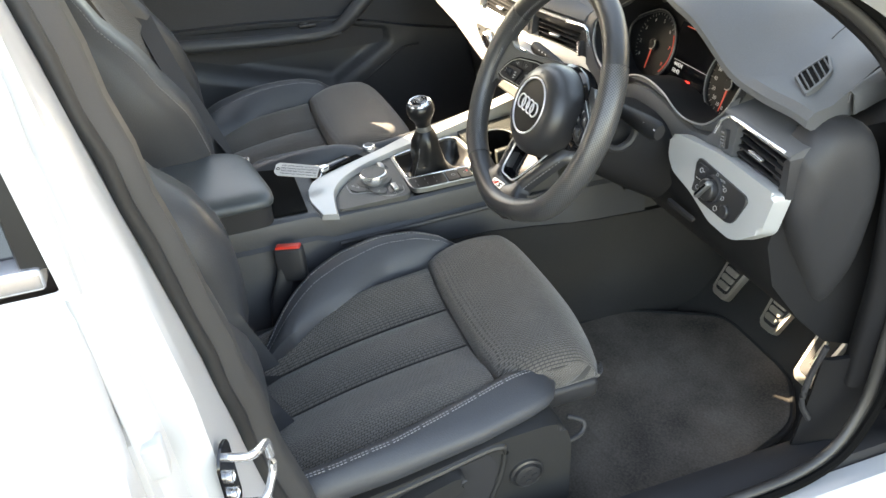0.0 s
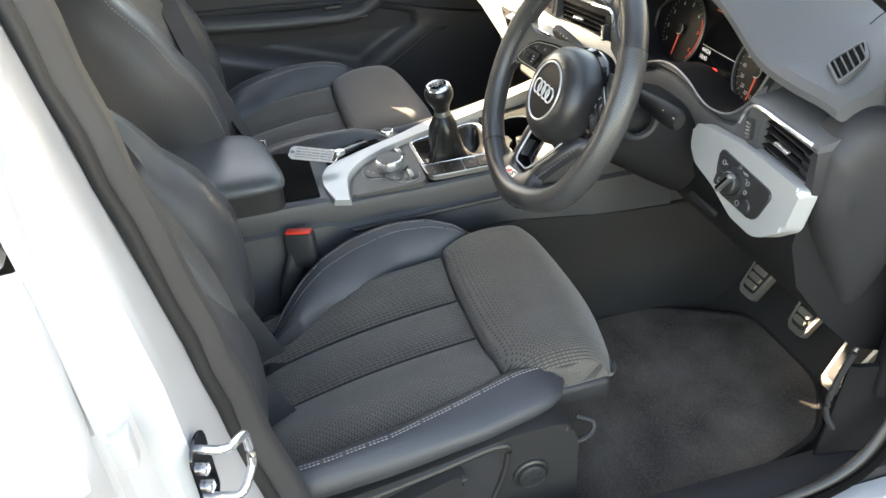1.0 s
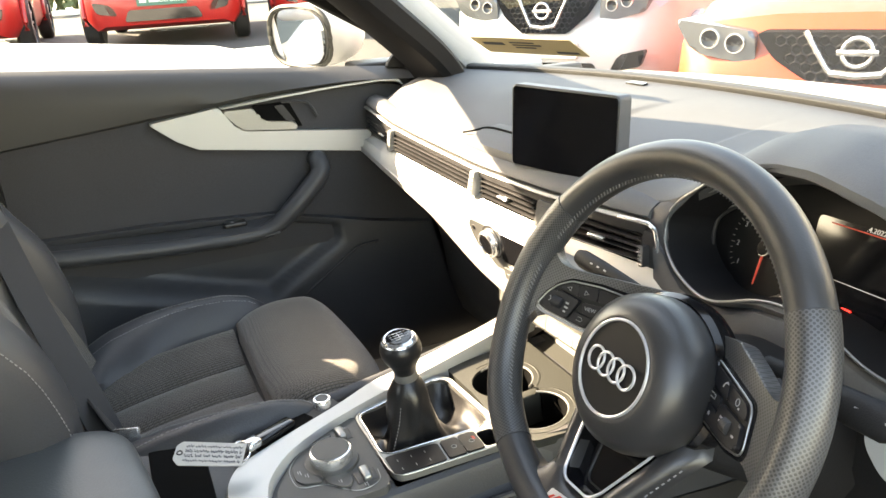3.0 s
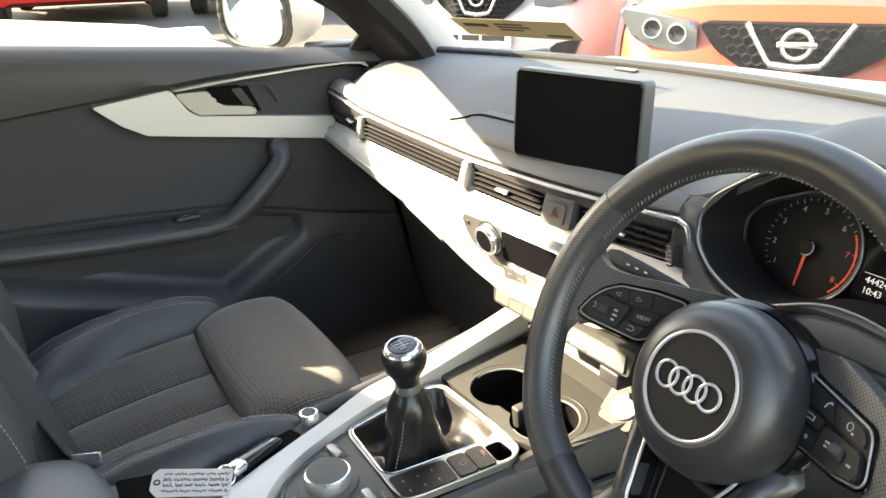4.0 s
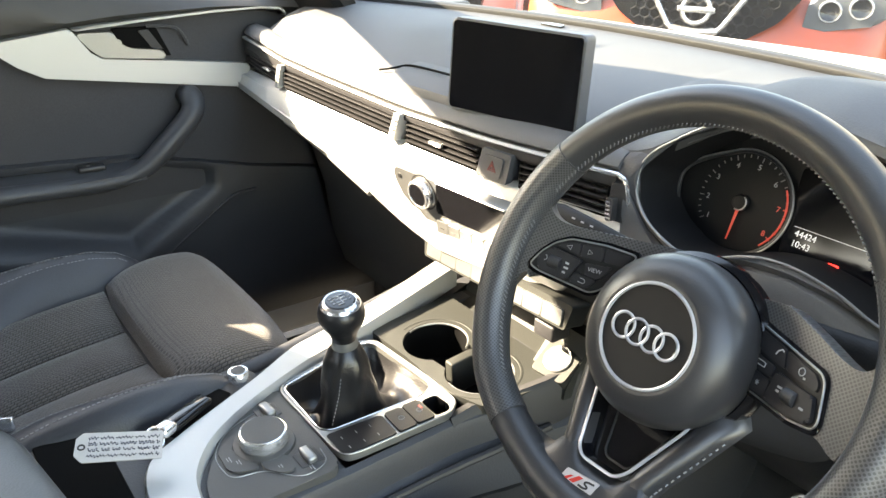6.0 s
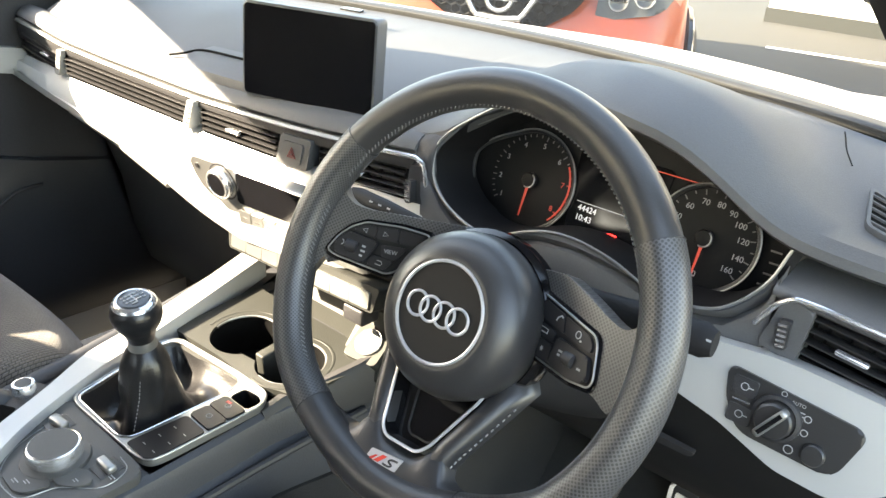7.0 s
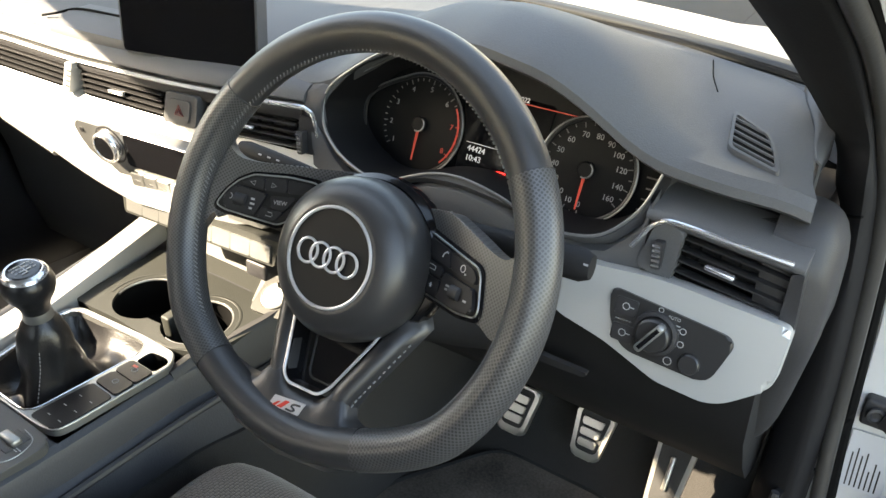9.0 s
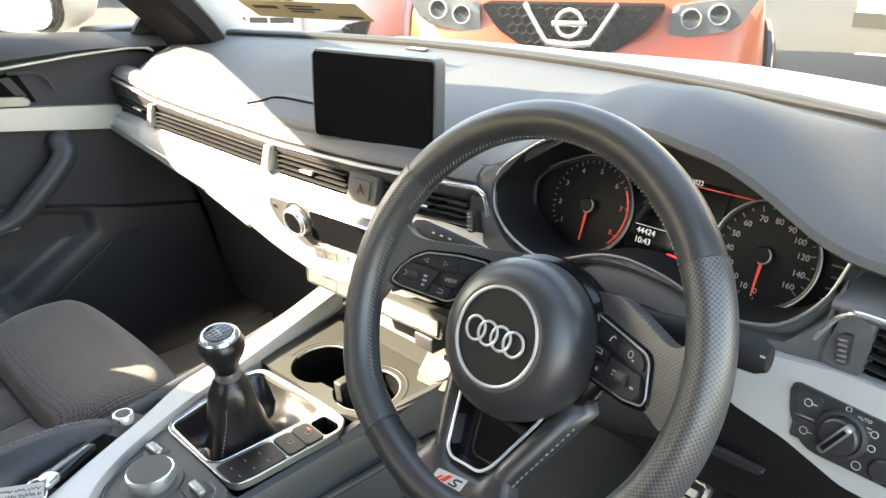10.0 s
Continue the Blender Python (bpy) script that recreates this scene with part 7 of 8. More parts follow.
# key with paper tag
keyring = thing("car_key", "black car key with chrome cap in the console slot", "car key", (-0.06, -0.21, 0.61))
kp = SLOT @ Matrix.Translation((-0.020, -0.002, 0.012))
part("fob", block(-0.025, 0.035, -0.010, 0.010, -0.006, 0.006, 0.004, m=kp), PIANO, keyring)
part("cap", block(-0.042, -0.020, -0.0095, 0.0095, -0.005, 0.009, 0.005, m=kp), CHROME, keyring, "chrome key cap")
part("ring", ring(kp @ pose(-0.050, -0.004, 0.004, 60, 20, 0), 0.012, 0.0013, 28, 8), CHROME, keyring)
note = thing("paper_tag", "white paper tag with handwriting on the key ring", "tag", (-0.02, -0.31, 0.63))
TG = frame_of((-0.010, -0.302, 0.642), (0.34, 0.88, -0.12), (-0.86, 0.35, 0.22))
part("card", prism(rounded([(-0.042, -0.010), (-0.034, -0.019), (0.040, -0.017), (0.040, 0.018), (-0.036, 0.018), (-0.042, 0.011)], 0.002), TG, 0.0008), PAPER, note)
bm = bmesh.new()
for k in range(4):
    x = -0.030
    random.seed(k * 7)
    while x < 0.034:
        w = min(0.007 + random.random() * 0.011, 0.037 - x)
        y = -0.0115 + k * 0.0075
        beat, high = 1500 + random.random() * 900, 0.0013 + random.random() * 0.0008
        tube([TG @ Vector((x + w * t + 0.0006 * math.sin(2 * beat * w * t), y + high * math.sin(beat * w * t + k) + 0.0006 * math.sin(9 * t + k), 0.0011)) for t in steps(0, 1, 26)], 0.00042, 4, bm=bm)
        x += w + 0.0022
part("handwriting", bm, BIRO, note, "unreadable blue-grey handwriting strokes")
part("eyelet", ring(TG @ Matrix.Translation((-0.036, 0.0, 0.0009)), 0.0030, 0.0009, 18, 6), BUTTON, note)

# ---- seats ----


def seat(cx, dy, dz, facing, label, tilt=22, forward=0.0, rise=0.0):
    """A sports seat: three-channel cloth centre, leather bolsters, extendable thigh pad, plastic side cover."""
    s = thing("front_seat", label, "car seat", (cx, -0.2 + dy, 0.27), group="front seats")
    at = Vector((cx, dy, dz))

    def w(pts):
        return [Vector(p) + at for p in pts]

    # centre cushion channels
    for k, (a, b) in enumerate(((-0.150, -0.050), (-0.050, 0.050), (0.050, 0.215 if facing > 0 else 0.150))):
        rows = []
        for t in steps(0, 1, 12):
            y = -0.480 + 0.350 * t
            base = 0.430 + 0.070 * t + 0.012 * math.sin(math.pi * t)
            sec = []
            for u in steps(0, 1, 9):
                x = a + 0.002 + (b - a - 0.004) * u
                puff = 0.013 * (1 - abs(2 * u - 1) ** 3.0) * min(1, 7 * (1 - t) + 0.2, 7 * t + 0.3)
                sec.append((x, y, base + puff + 0.030 * (min(abs(x), 0.14) / 0.15) ** 3))
            sec += [(b, y, base - 0.05), (a, y, base - 0.05)]
            rows.append(w(sec))
        part("cushion_panel", loft(rows), CLOTH, s, "ribbed dark grey cloth panel")
    # thigh pad
    rows = []
    for u_ in steps(0, 1, 26):
        t = 1 - (1 - u_) ** 1.7
        y = -0.122 + 0.180 * t
        half = 0.188 - 0.014 * t ** 6 - 0.030 * t ** 24 - 0.010 * (1 - t) ** 6
        drop = 0.066 * max(0, t - 0.66) ** 2 / 0.1156
        lift = 0.012 * math.sin(math.pi * min(1, t * 1.1)) - drop - 0.012 * (1 - t) ** 8
        sec = []
        for u in steps(-1, 1, 21):
            edge = 1 - abs(u) ** 10
            bow = 0.020 * (1 - u * u) * max(0, t - 0.5) / 0.5 - 0.010 * u * t
            sec.append((u * half, y + bow, 0.522 + lift + 0.024 * edge + 0.008 * abs(u) ** 3 - 0.004))
        low = 0.484 - drop * 0.25
        sec += [(half * 0.985, y, low + 0.012), (half * 0.95, y, low), (-half * 0.95, y, low), (-half * 0.985, y, low + 0.012)]
        rows.append(w(sec))
    part("thigh_pad", loft(rows), CLOTH, s, "ribbed dark grey cloth thigh pad", angle=60)
    part("pad_underside", block(-0.185 + cx, 0.185 + cx, -0.10 + dy, 0.034 + dy, 0.450 + dz, 0.488 + dz, 0.010), HARD, s)
    part("pad_rail", block(-0.15 + cx, 0.15 + cx, -0.150 + dy, -0.10 + dy, 0.455 + dz, 0.492 + dz, 0.005), HARD, s)
    # side bolsters: the one by the console stands taller, the one by the door is worn low
    for q in (-1, 1):
        outer = q > 0 and facing > 0
        rows = []
        for t in steps(0, 1, 30):
            y = -0.480 + 0.434 * t
            if outer:
                hump = interp(y, ((-0.48, 0.518), (-0.35, 0.529), (-0.20, 0.536), (-0.10, 0.541), (-0.07, 0.537), (-0.055, 0.529), (-0.046, 0.518)))
                crest = interp(y, ((-0.48, 0.243), (-0.38, 0.242), (-0.30, 0.234), (-0.215, 0.214), (-0.125, 0.190), (-0.046, 0.176)))
                under = interp(y, ((-0.48, 0.482), (-0.30, 0.492), (-0.05, 0.512)))
                inner = crest - 0.018
                x1 = interp(y, ((-0.48, 0.268), (-0.31, 0.264), (-0.18, 0.254), (-0.10, 0.240), (-0.07, 0.230), (-0.055, 0.216), (-0.046, 0.196)))
                sec = [(q * (inner - 0.012), y, 0.465), (q * (inner - 0.008), y, 0.498), (q * inner, y, hump - 0.006), (q * (crest - 0.006), y, hump - 0.001), (q * crest, y, hump), (q * (crest * 0.6 + x1 * 0.4), y, hump - 0.005),
                       (q * (x1 - 0.008), y, hump * 0.65 + under * 0.35), (q * x1, y, hump * 0.35 + under * 0.65), (q * (x1 - 0.002), y, under), (q * (x1 - 0.012), y, under - 0.012), (q * inner, y, 0.45)]
            else:
                hump = interp(y, ((-0.48, 0.44), (-0.44, 0.468), (-0.41, 0.496), (-0.385, 0.516), (-0.335, 0.543), (-0.275, 0.560), (-0.22, 0.567), (-0.18, 0.569), (-0.13, 0.567), (-0.09, 0.556), (-0.06, 0.535), (-0.046, 0.512)))
                inner = ease(y, ((-0.48, 0.060), (-0.42, 0.075), (-0.30, 0.118), (-0.18, 0.158), (-0.046, 0.170)))
                crest = interp(y, ((-0.48, 0.085), (-0.43, 0.095), (-0.40, 0.128), (-0.365, 0.160), (-0.32, 0.186), (-0.275, 0.202), (-0.20, 0.214), (-0.14, 0.208), (-0.10, 0.194), (-0.07, 0.182), (-0.046, 0.176))) if facing > 0 else 0.206
                x1 = crest + 0.034 - 0.012 * t ** 5
                floor = min(0.503, hump - 0.004)
                sec = [(q * inner, y, 0.45), (q * inner, y, floor), (q * (inner * 0.66 + crest * 0.34), y, floor * 0.55 + hump * 0.45 + 0.004), (q * (inner * 0.3 + crest * 0.7), y, hump - 0.006), (q * crest, y, hump), (q * (crest + 0.012), y, hump - 0.003),
                       (q * (x1 - 0.006), y, hump - 0.016), (q * x1, y, hump - 0.034), (q * x1, y, min(0.480, hump - 0.04)), (q * (x1 - 0.010), y, 0.40), (q * 0.16, y, 0.40)]
            rows.append(w(sec))
        bol = part("bolster", loft(rows), LEATHER, s, "black leather side bolster", angle=60)
        line = [r[4] for r in rows[2:-2]]
        part("stitching", stitches(line, 0.0034, 0.0020, 0.0005, (0, 0, 0.0003), stitches([r[3] for r in rows[2:-2]], 0.0034, 0.0020, 0.0005, (q * 0.001, 0, 0.0004))), THREAD, bol, "fine pale double stitching")
    # plinth and side cover
    part("base", block(cx - 0.20, cx + 0.20, -0.46 + dy, -0.06 + dy, 0.30, 0.45 + dz, 0.02), HARD, s)
    o = facing
    prof = rounded([(-0.52, 0.290), (-0.09, 0.290), (-0.050, 0.330), (-0.050, 0.460), (-0.062, 0.497), (-0.085, 0.505), (-0.150, 0.503), (-0.250, 0.484), (-0.36, 0.468), (-0.52, 0.450)], 0.012)
    cover_m = frame_of((cx + o * 0.228, dy, dz), (0, 1, 0), (0, 0, 1)) if o > 0 else frame_of((cx + o * 0.228, dy, dz), (0, -1, 0), (0, 0, 1))
    if o < 0:
        prof = [(-p[0], p[1]) for p in prof]
    cover = part("side_cover", prism(prof, cover_m, 0.030, 0.010, base=-0.03, seg=3), SKIRT, s, "black plastic seat side cover")
    e = 1 if o > 0 else -1
    part("lumbar_switch", lathe([(0.026, 0.0), (0.0255, 0.004), (0.0225, 0.0055), (0.0205, 0.0035), (0.0195, 0.0035), (0.0185, 0.008), (0.015, 0.0095), (0.001, 0.0085)], cover_m @ Matrix.Translation((-0.120 * e, 0.4245, 0.030)), 32), BUTTON, cover, "round lumbar switch")
    for a in (0, 90, 180, 270):
        part("switch_pad", lathe([(0.0050, 0.0), (0.0045, 0.0016), (0.001, 0.0012)], cover_m @ Matrix.Translation((-0.120 * e, 0.4245, 0.0385)) @ pose(0, 0, 0, 0, 0, a) @ Matrix.Translation((0.0095, 0, 0)), 12), BUTTON, cover)
    part("cover_edge", tube(curve_points([cover_m @ Vector((p[0] * e, p[1], 0.030)) for p in ((-0.44, 0.440), (-0.36, 0.455), (-0.26, 0.474), (-0.185, 0.491), (-0.163, 0.492), (-0.152, 0.484), (-0.158, 0.44), (-0.172, 0.40), (-0.19, 0.345))], 5), 0.0050, 8), SKIRT, cover)
    part("cover_recess", prism(rounded([(p[0] * e, p[1]) for p in ((-0.46, 0.31), (-0.192, 0.330), (-0.172, 0.405), (-0.162, 0.460), (-0.175, 0.484), (-0.26, 0.467), (-0.46, 0.430))], 0.008), cover_m, 0.0306, 0.0004, base=0.028), HARD, cover, "darker recessed field round the lever")
    lever = rounded([(p[0] * e, p[1]) for p in ((-0.40, 0.405), (-0.345, 0.442), (-0.232, 0.4770), (-0.216, 0.4735), (-0.214, 0.4600), (-0.226, 0.4480), (-0.30, 0.416), (-0.40, 0.380))], 0.008)
    part("height_lever", prism(lever, cover_m, 0.050, 0.009, base=0.028, seg=4), SKIRT, cover, "grey-black height lever")
    part("adjuster_loop", tube(curve_points(w([(o * 0.225, -0.05, 0.428), (o * 0.225, -0.03, 0.424), (o * 0.222, -0.012, 0.432), (o * 0.215, -0.010, 0.445), (o * 0.205, -0.03, 0.452)]), 5), 0.004, 8), HARD, s)
    # backrest
    lean = radians(tilt)
    BK = frame_of((cx, -0.470 + dy + forward, 0.490 + dz + rise), (-1, 0, 0), (0, -math.sin(lean), math.cos(lean)))
    rows = []
    for t in steps(0, 1, 18):
        v = -0.02 + 0.62 * t
        half = 0.150 * (1 - 0.12 * t)
        sec = []
        for u in steps(-1, 1, 13):
            chan = 0.006 * abs(math.sin(math.pi * 1.5 * (u + 1)))
            sec.append(BK @ Vector((u * half, v, (0.035 if o < 0 else 0.012 - 0.05 * max(0.0, 0.3 - t)) + 0.014 * math.sin(math.pi * min(1, t * 1.6)) + chan + (0.03 if o < 0 else 0.008) * abs(u) ** 4)))
        sec += [BK @ Vector((half, v, -0.07)), BK @ Vector((-half, v, -0.07))]
        rows.append(sec)
    part("backrest_panel", loft(rows), CLOTH, s, "ribbed dark grey cloth backrest")
    for q in (-1, 1):
        rows = []
        for t in steps(0, 1, 22):
            v = -0.05 + 0.66 * t
            wide = ease(t, ((0, 0.225), (0.25, 0.262), (0.5, 0.278), (0.68, 0.262), (0.85, 0.225), (1, 0.175)))
            deep = ease(t, ((0, 0.0), (0.076, 0.028), (0.15, 0.062), (0.227, 0.086), (0.318, 0.104), (0.41, 0.110), (0.56, 0.095), (0.75, 0.065), (1, 0.02)))
            x0 = 0.150 * (1 - 0.12 * t)
            if o > 0:
                wide = ease(t, ((0, 0.215), (0.25, 0.240), (0.5, 0.235), (0.68, 0.225), (0.85, 0.200), (1, 0.165)))
                deep = ease(t, ((0, -0.005), (0.076, 0.018), (0.15, 0.047), (0.227, 0.073), (0.318, 0.088), (0.41, 0.083), (0.56, 0.052), (0.75, 0.020), (1, -0.02)))
                x0 = ease(t, ((0, 0.070), (0.3, 0.090), (0.6, 0.125), (1, 0.110)))
            rows.append([BK @ Vector((q * x0 * 0.98, v, -0.06)), BK @ Vector((q * x0 * 0.98, v, 0.04)), BK @ Vector((q * (x0 + 0.018), v, deep - 0.012)), BK @ Vector((q * (x0 + 0.036), v, deep)), BK @ Vector((q * (wide - 0.022), v, deep - 0.008)),
                         BK @ Vector((q * (wide - 0.004), v, deep - 0.040)), BK @ Vector((q * wide, v, min(-0.01, deep - 0.085))), BK @ Vector((q * (wide - 0.01), v, -0.06)), BK @ Vector((q * (wide - 0.05), v, -0.09))])
        bol = part("backrest_bolster", loft(rows), LEATHER, s, "black leather backrest bolster", angle=75)
        line = [r[4] for r in rows[1:-1]]
        part("stitching", stitches(line, 0.0038, 0.0026, 0.0005), THREAD, bol)
    rows = []
    for t in steps(0, 1, 10):
        v = 0.60 + 0.04 * math.sin(math.pi * t / 2)
        rows.append([BK @ Vector((x, v - 0.03 * abs(x / 0.17) ** 3, 0.05 - 0.14 * t)) for x in steps(-0.165, 0.165, 11)])
    part("shoulder", sheet(rows, 0.02), LEATHER, s)
    hm = BK @ Matrix.Translation((0, 0.735, -0.02))
    part("headrest", block(-0.135, 0.135, -0.085, 0.085, -0.045, 0.055, 0.035, 5, m=hm), LEATHER, s, "black leather headrest")
    for x in (-0.055, 0.055):
        part("headrest_post", tube([BK @ Vector((x, 0.60, -0.02)), BK @ Vector((x, 0.67, -0.02))], 0.006, 10), CHROME, s)
    part("back_shell", block(-0.20, 0.20, -0.04, 0.58, -0.10, -0.05, 0.03, 4, m=BK), HARD, s)
    return s


seat(0.380, 0.0, 0.0, 1, "black leather and ribbed cloth driver's seat beside the open door")
seat(-0.318, -0.075, 0.066, -1, "black leather and ribbed cloth passenger seat beside the console", 22, 0.063, -0.036)

# belt buckles and passenger belt
buckle = thing("belt_buckle", "black seat belt buckle with red release button", "belt buckle", (0.154, -0.36, 0.48))
BM = frame_of((0.150, -0.356, 0.575), (0.35, 0.92, 0.05), (-0.12, 0.06, 1))
part("stalk", bar([(0.175, -0.40, 0.40), (0.168, -0.39, 0.48), (0.152, -0.36, 0.55)], 0.030, 0.012, up=(1, 0, 0)), HARD, buckle)
part("housing", block(-0.026, 0.026, -0.060, 0.004, -0.012, 0.012, 0.006, m=BM), HARD, buckle)
part("release", block(-0.022, 0.022, -0.002, 0.008, -0.009, 0.009, 0.003, m=BM), RED, buckle, "red release button")
belt = thing("seat_belt", "dark grey seat belt webbing hanging across the passenger seat", "seat belt", (-0.5, -0.5, 0.8))
line = curve_points([(-0.66, -0.60, 1.16), (-0.58, -0.585, 1.02), (-0.50, -0.538, 0.868), (-0.38, -0.492, 0.748), (-0.30, -0.462, 0.690), (-0.24, -0.438, 0.640), (-0.19, -0.416, 0.585)], 8)
rows = []
for i, p in enumerate(line):
    d = (line[min(i + 1, len(line) - 1)] - line[max(i - 1, 0)]).normalized()
    nrm = Vector((0.72, 0.58, 0.38)).normalized()
    a = d.cross(nrm).normalized() * 0.024
    rows.append([p - a, p - a * 0.3, p + a * 0.3, p + a])
part("webbing", sheet(rows, 0.0022), BELT, belt)
rows = []
for p in curve_points([(-0.175, -0.405, 0.600), (-0.23, -0.425, 0.618), (-0.34, -0.445, 0.606), (-0.50, -0.455, 0.59), (-0.575, -0.47, 0.56)], 6):
    rows.append([p + Vector((0, -0.010, 0.022)), p + Vector((0, 0.0, 0.004)), p + Vector((0, 0.014, -0.022))])
part("lap_strap", sheet(rows, 0.0022), BELT, belt)
pb = thing("belt_buckle", "black seat belt buckle beside the passenger seat", "belt buckle", (-0.15, -0.40, 0.5))
BP = frame_of((-0.158, -0.395, 0.585), (0.5, 0.85, 0.1), (-0.2, 0.10, 1))
part("stalk", bar([(-0.150, -0.43, 0.43), (-0.152, -0.415, 0.50), (-0.157, -0.40, 0.56)], 0.030, 0.012, up=(1, 0, 0)), HARD, pb)
part("housing", block(-0.026, 0.026, -0.045, 0.016, -0.012, 0.012, 0.006, m=BP), HARD, pb)
part("tongue", block(-0.018, 0.018, 0.014, 0.034, -0.003, 0.003, 0.001, m=BP), CHROME, pb, "metal tongue")

# ---- pedals and footwell ----


def pedal(name, x, y, z, w_top, w_low, h, tilt, bars, label):
    p = thing(name, label, "pedal", (x, y, z))
    m = frame_of((x, y, z), (1, 0, 0), (0, math.sin(radians(tilt)), math.cos(radians(tilt))))
    shape = rounded([(-w_low / 2, -h / 2), (w_low / 2, -h / 2), (w_top / 2, h / 2), (-w_top / 2, h / 2)], 0.010)
    part("plate", prism(shape, m, 0.007, 0.004, base=-0.006, seg=3), PEDAL_STEEL, p, "brushed steel pedal plate")
    part("rubber", prism([(q[0] * 0.76, q[1] * 0.80 + 0.004) for q in shape], m, 0.0080, 0.0008, base=0.004), RUBBER, p, "black rubber pad")
    for k in range(bars):
        v = (k + 0.5) / bars * 1.25 - 0.55
        wd = (w_low + (w_top - w_low) * (v + 1) / 2) * 0.27
        bar_m = m @ Matrix.Translation((0, v * h / 2, 0))
        if bars == 1:
            part("bar", block(-0.0035, 0.0035, -0.024, 0.024, 0.007, 0.0125, 0.002, m=bar_m), PEDAL_STEEL, p)
        else:
            part("bar", prism(rounded([(-wd, -0.0055), (wd, -0.0055), (wd * 1.08, 0.0055), (-wd * 1.08, 0.0055)], 0.002), bar_m, 0.0125, 0.002, base=0.006), PEDAL_STEEL, p)
    part("arm", tube(curve_points([m @ Vector((0, 0, -0.006)), m @ Vector((0, 0.03, -0.03)), (x - 0.01, y + 0.06, z + 0.14), (x - 0.01, y + 0.08, z + 0.30)], 5), 0.010, 8), HARD, p)
    return p


pedal("clutch_pedal", 0.343, 0.437, 0.410, 0.058, 0.044, 0.072, 32, 3, "steel and rubber clutch pedal")
pedal("brake_pedal", 0.452, 0.462, 0.402, 0.060, 0.042, 0.074, 30, 3, "steel and rubber brake pedal")
pedal("accelerator_pedal", 0.572, 0.452, 0.400, 0.056, 0.040, 0.115, 30, 1, "steel and rubber accelerator pedal")
rest = [(0.200, -0.05), (0.64, -0.08), (0.655, 0.20), (0.60, 0.40), (0.50, 0.475), (0.305, 0.475), (0.20, 0.30)]
mat_thing = thing("floor_mat", "worn dark carpet floor mat in the driver's footwell", "floor mat", (0.42, 0.2, 0.265))
part("carpet_pad", prism(rounded(rest, 0.04), frame_of((0, 0, 0.262), (1, 0, 0), (0, 1, 0.035)), 0.010, 0.004), MAT_CLOTH, mat_thing)
part("binding", tube([frame_of((0, 0, 0.262), (1, 0, 0), (0, 1, 0.035)) @ Vector((p[0], p[1], 0.006)) for p in rounded(rest, 0.04)], 0.006, 8, closed=True), RUBBER, mat_thing)
structure(part("footwell_ramp", loft([[(x, y, z) for y, z in ((0.42, 0.262), (0.47, 0.285), (0.54, 0.36), (0.58, 0.46), (0.66, 0.46), (0.66, 0.25))] for x in (0.18, 0.68)]), CARPET), "dark carpeted toe board", "floor")
rows = []
for y in steps(-0.30, 0.56, 30):
    v = ease(y, ((-0.30, 0.115), (-0.10, 0.111), (0.03, 0.110), (0.10, 0.124), (0.17, 0.140), (0.24, 0.152), (0.34, 0.160), (0.56, 0.166)))
    rows.append([(v + 0.056, y, 0.25), (v + 0.040, y, 0.42), (v + 0.030, y, 0.495), (v + 0.024, y, 0.505), (v - 0.02, y, 0.50), (v - 0.02, y, 0.25)])
structure(part("tunnel_carpet", loft(rows), CARPET, angle=50), "dark carpet on the side of the tunnel", "trim")
part("lower_lever", prism(rounded([(-0.032, -0.004), (0.030, -0.006), (0.034, 0.002), (-0.030, 0.008)], 0.003), frame_of((0.494, 0.1935, 0.706), (1, 0, 0.05), (0, -0.3, 1)), 0.005, 0.002), HARD, dash, "small black lever under the dash")
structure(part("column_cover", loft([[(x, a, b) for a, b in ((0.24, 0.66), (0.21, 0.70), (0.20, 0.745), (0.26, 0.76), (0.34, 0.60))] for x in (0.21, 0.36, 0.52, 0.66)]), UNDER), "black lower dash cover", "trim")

# sticker at the foot of the windscreen
st = thing("windscreen_sticker", "yellow dealer sticker along the foot of the windscreen", "sticker", (-0.45, 0.58, 1.0))
SK = frame_of((-0.350, 0.345, 1.028), (1, 0.22, 0.02), (0.03, -0.84, 0.53))
part("film", prism(rounded([(-0.125, -0.012), (0.125, -0.012), (0.125, 0.045), (-0.125, 0.045)], 0.003), SK, 0.001), STICKER, st)
bm = bmesh.new()
for x, y, wd, h in ((-0.105, 0.020, 0.055, 0.009), (-0.03, 0.028, 0.06, 0.004), (-0.03, 0.019, 0.07, 0.004), (-0.03, 0.010, 0.05, 0.004), (0.06, -0.004, 0.05, 0.006)):
    block(x, x + wd, y, y + h, 0.001, 0.0016, bm=bm, m=SK)
part("print", bm, HARD, st, "dark unreadable print")

# ---- outside ----
rows = []
for x, z in ((-150, 0.45), (-60, 0.45), (-8.5, 0.45), (-6.5, 0.30), (-4.8, 0.05), (-4.0, 0.0), (20, 0.0), (150, 0.0)):
    rows.append([(x, y, z) for y in (-150, -20, 0, 20, 150)])
structure(part("ground", sheet(rows, 0.2), ASPHALT), "pale worn asphalt yard", "ground")


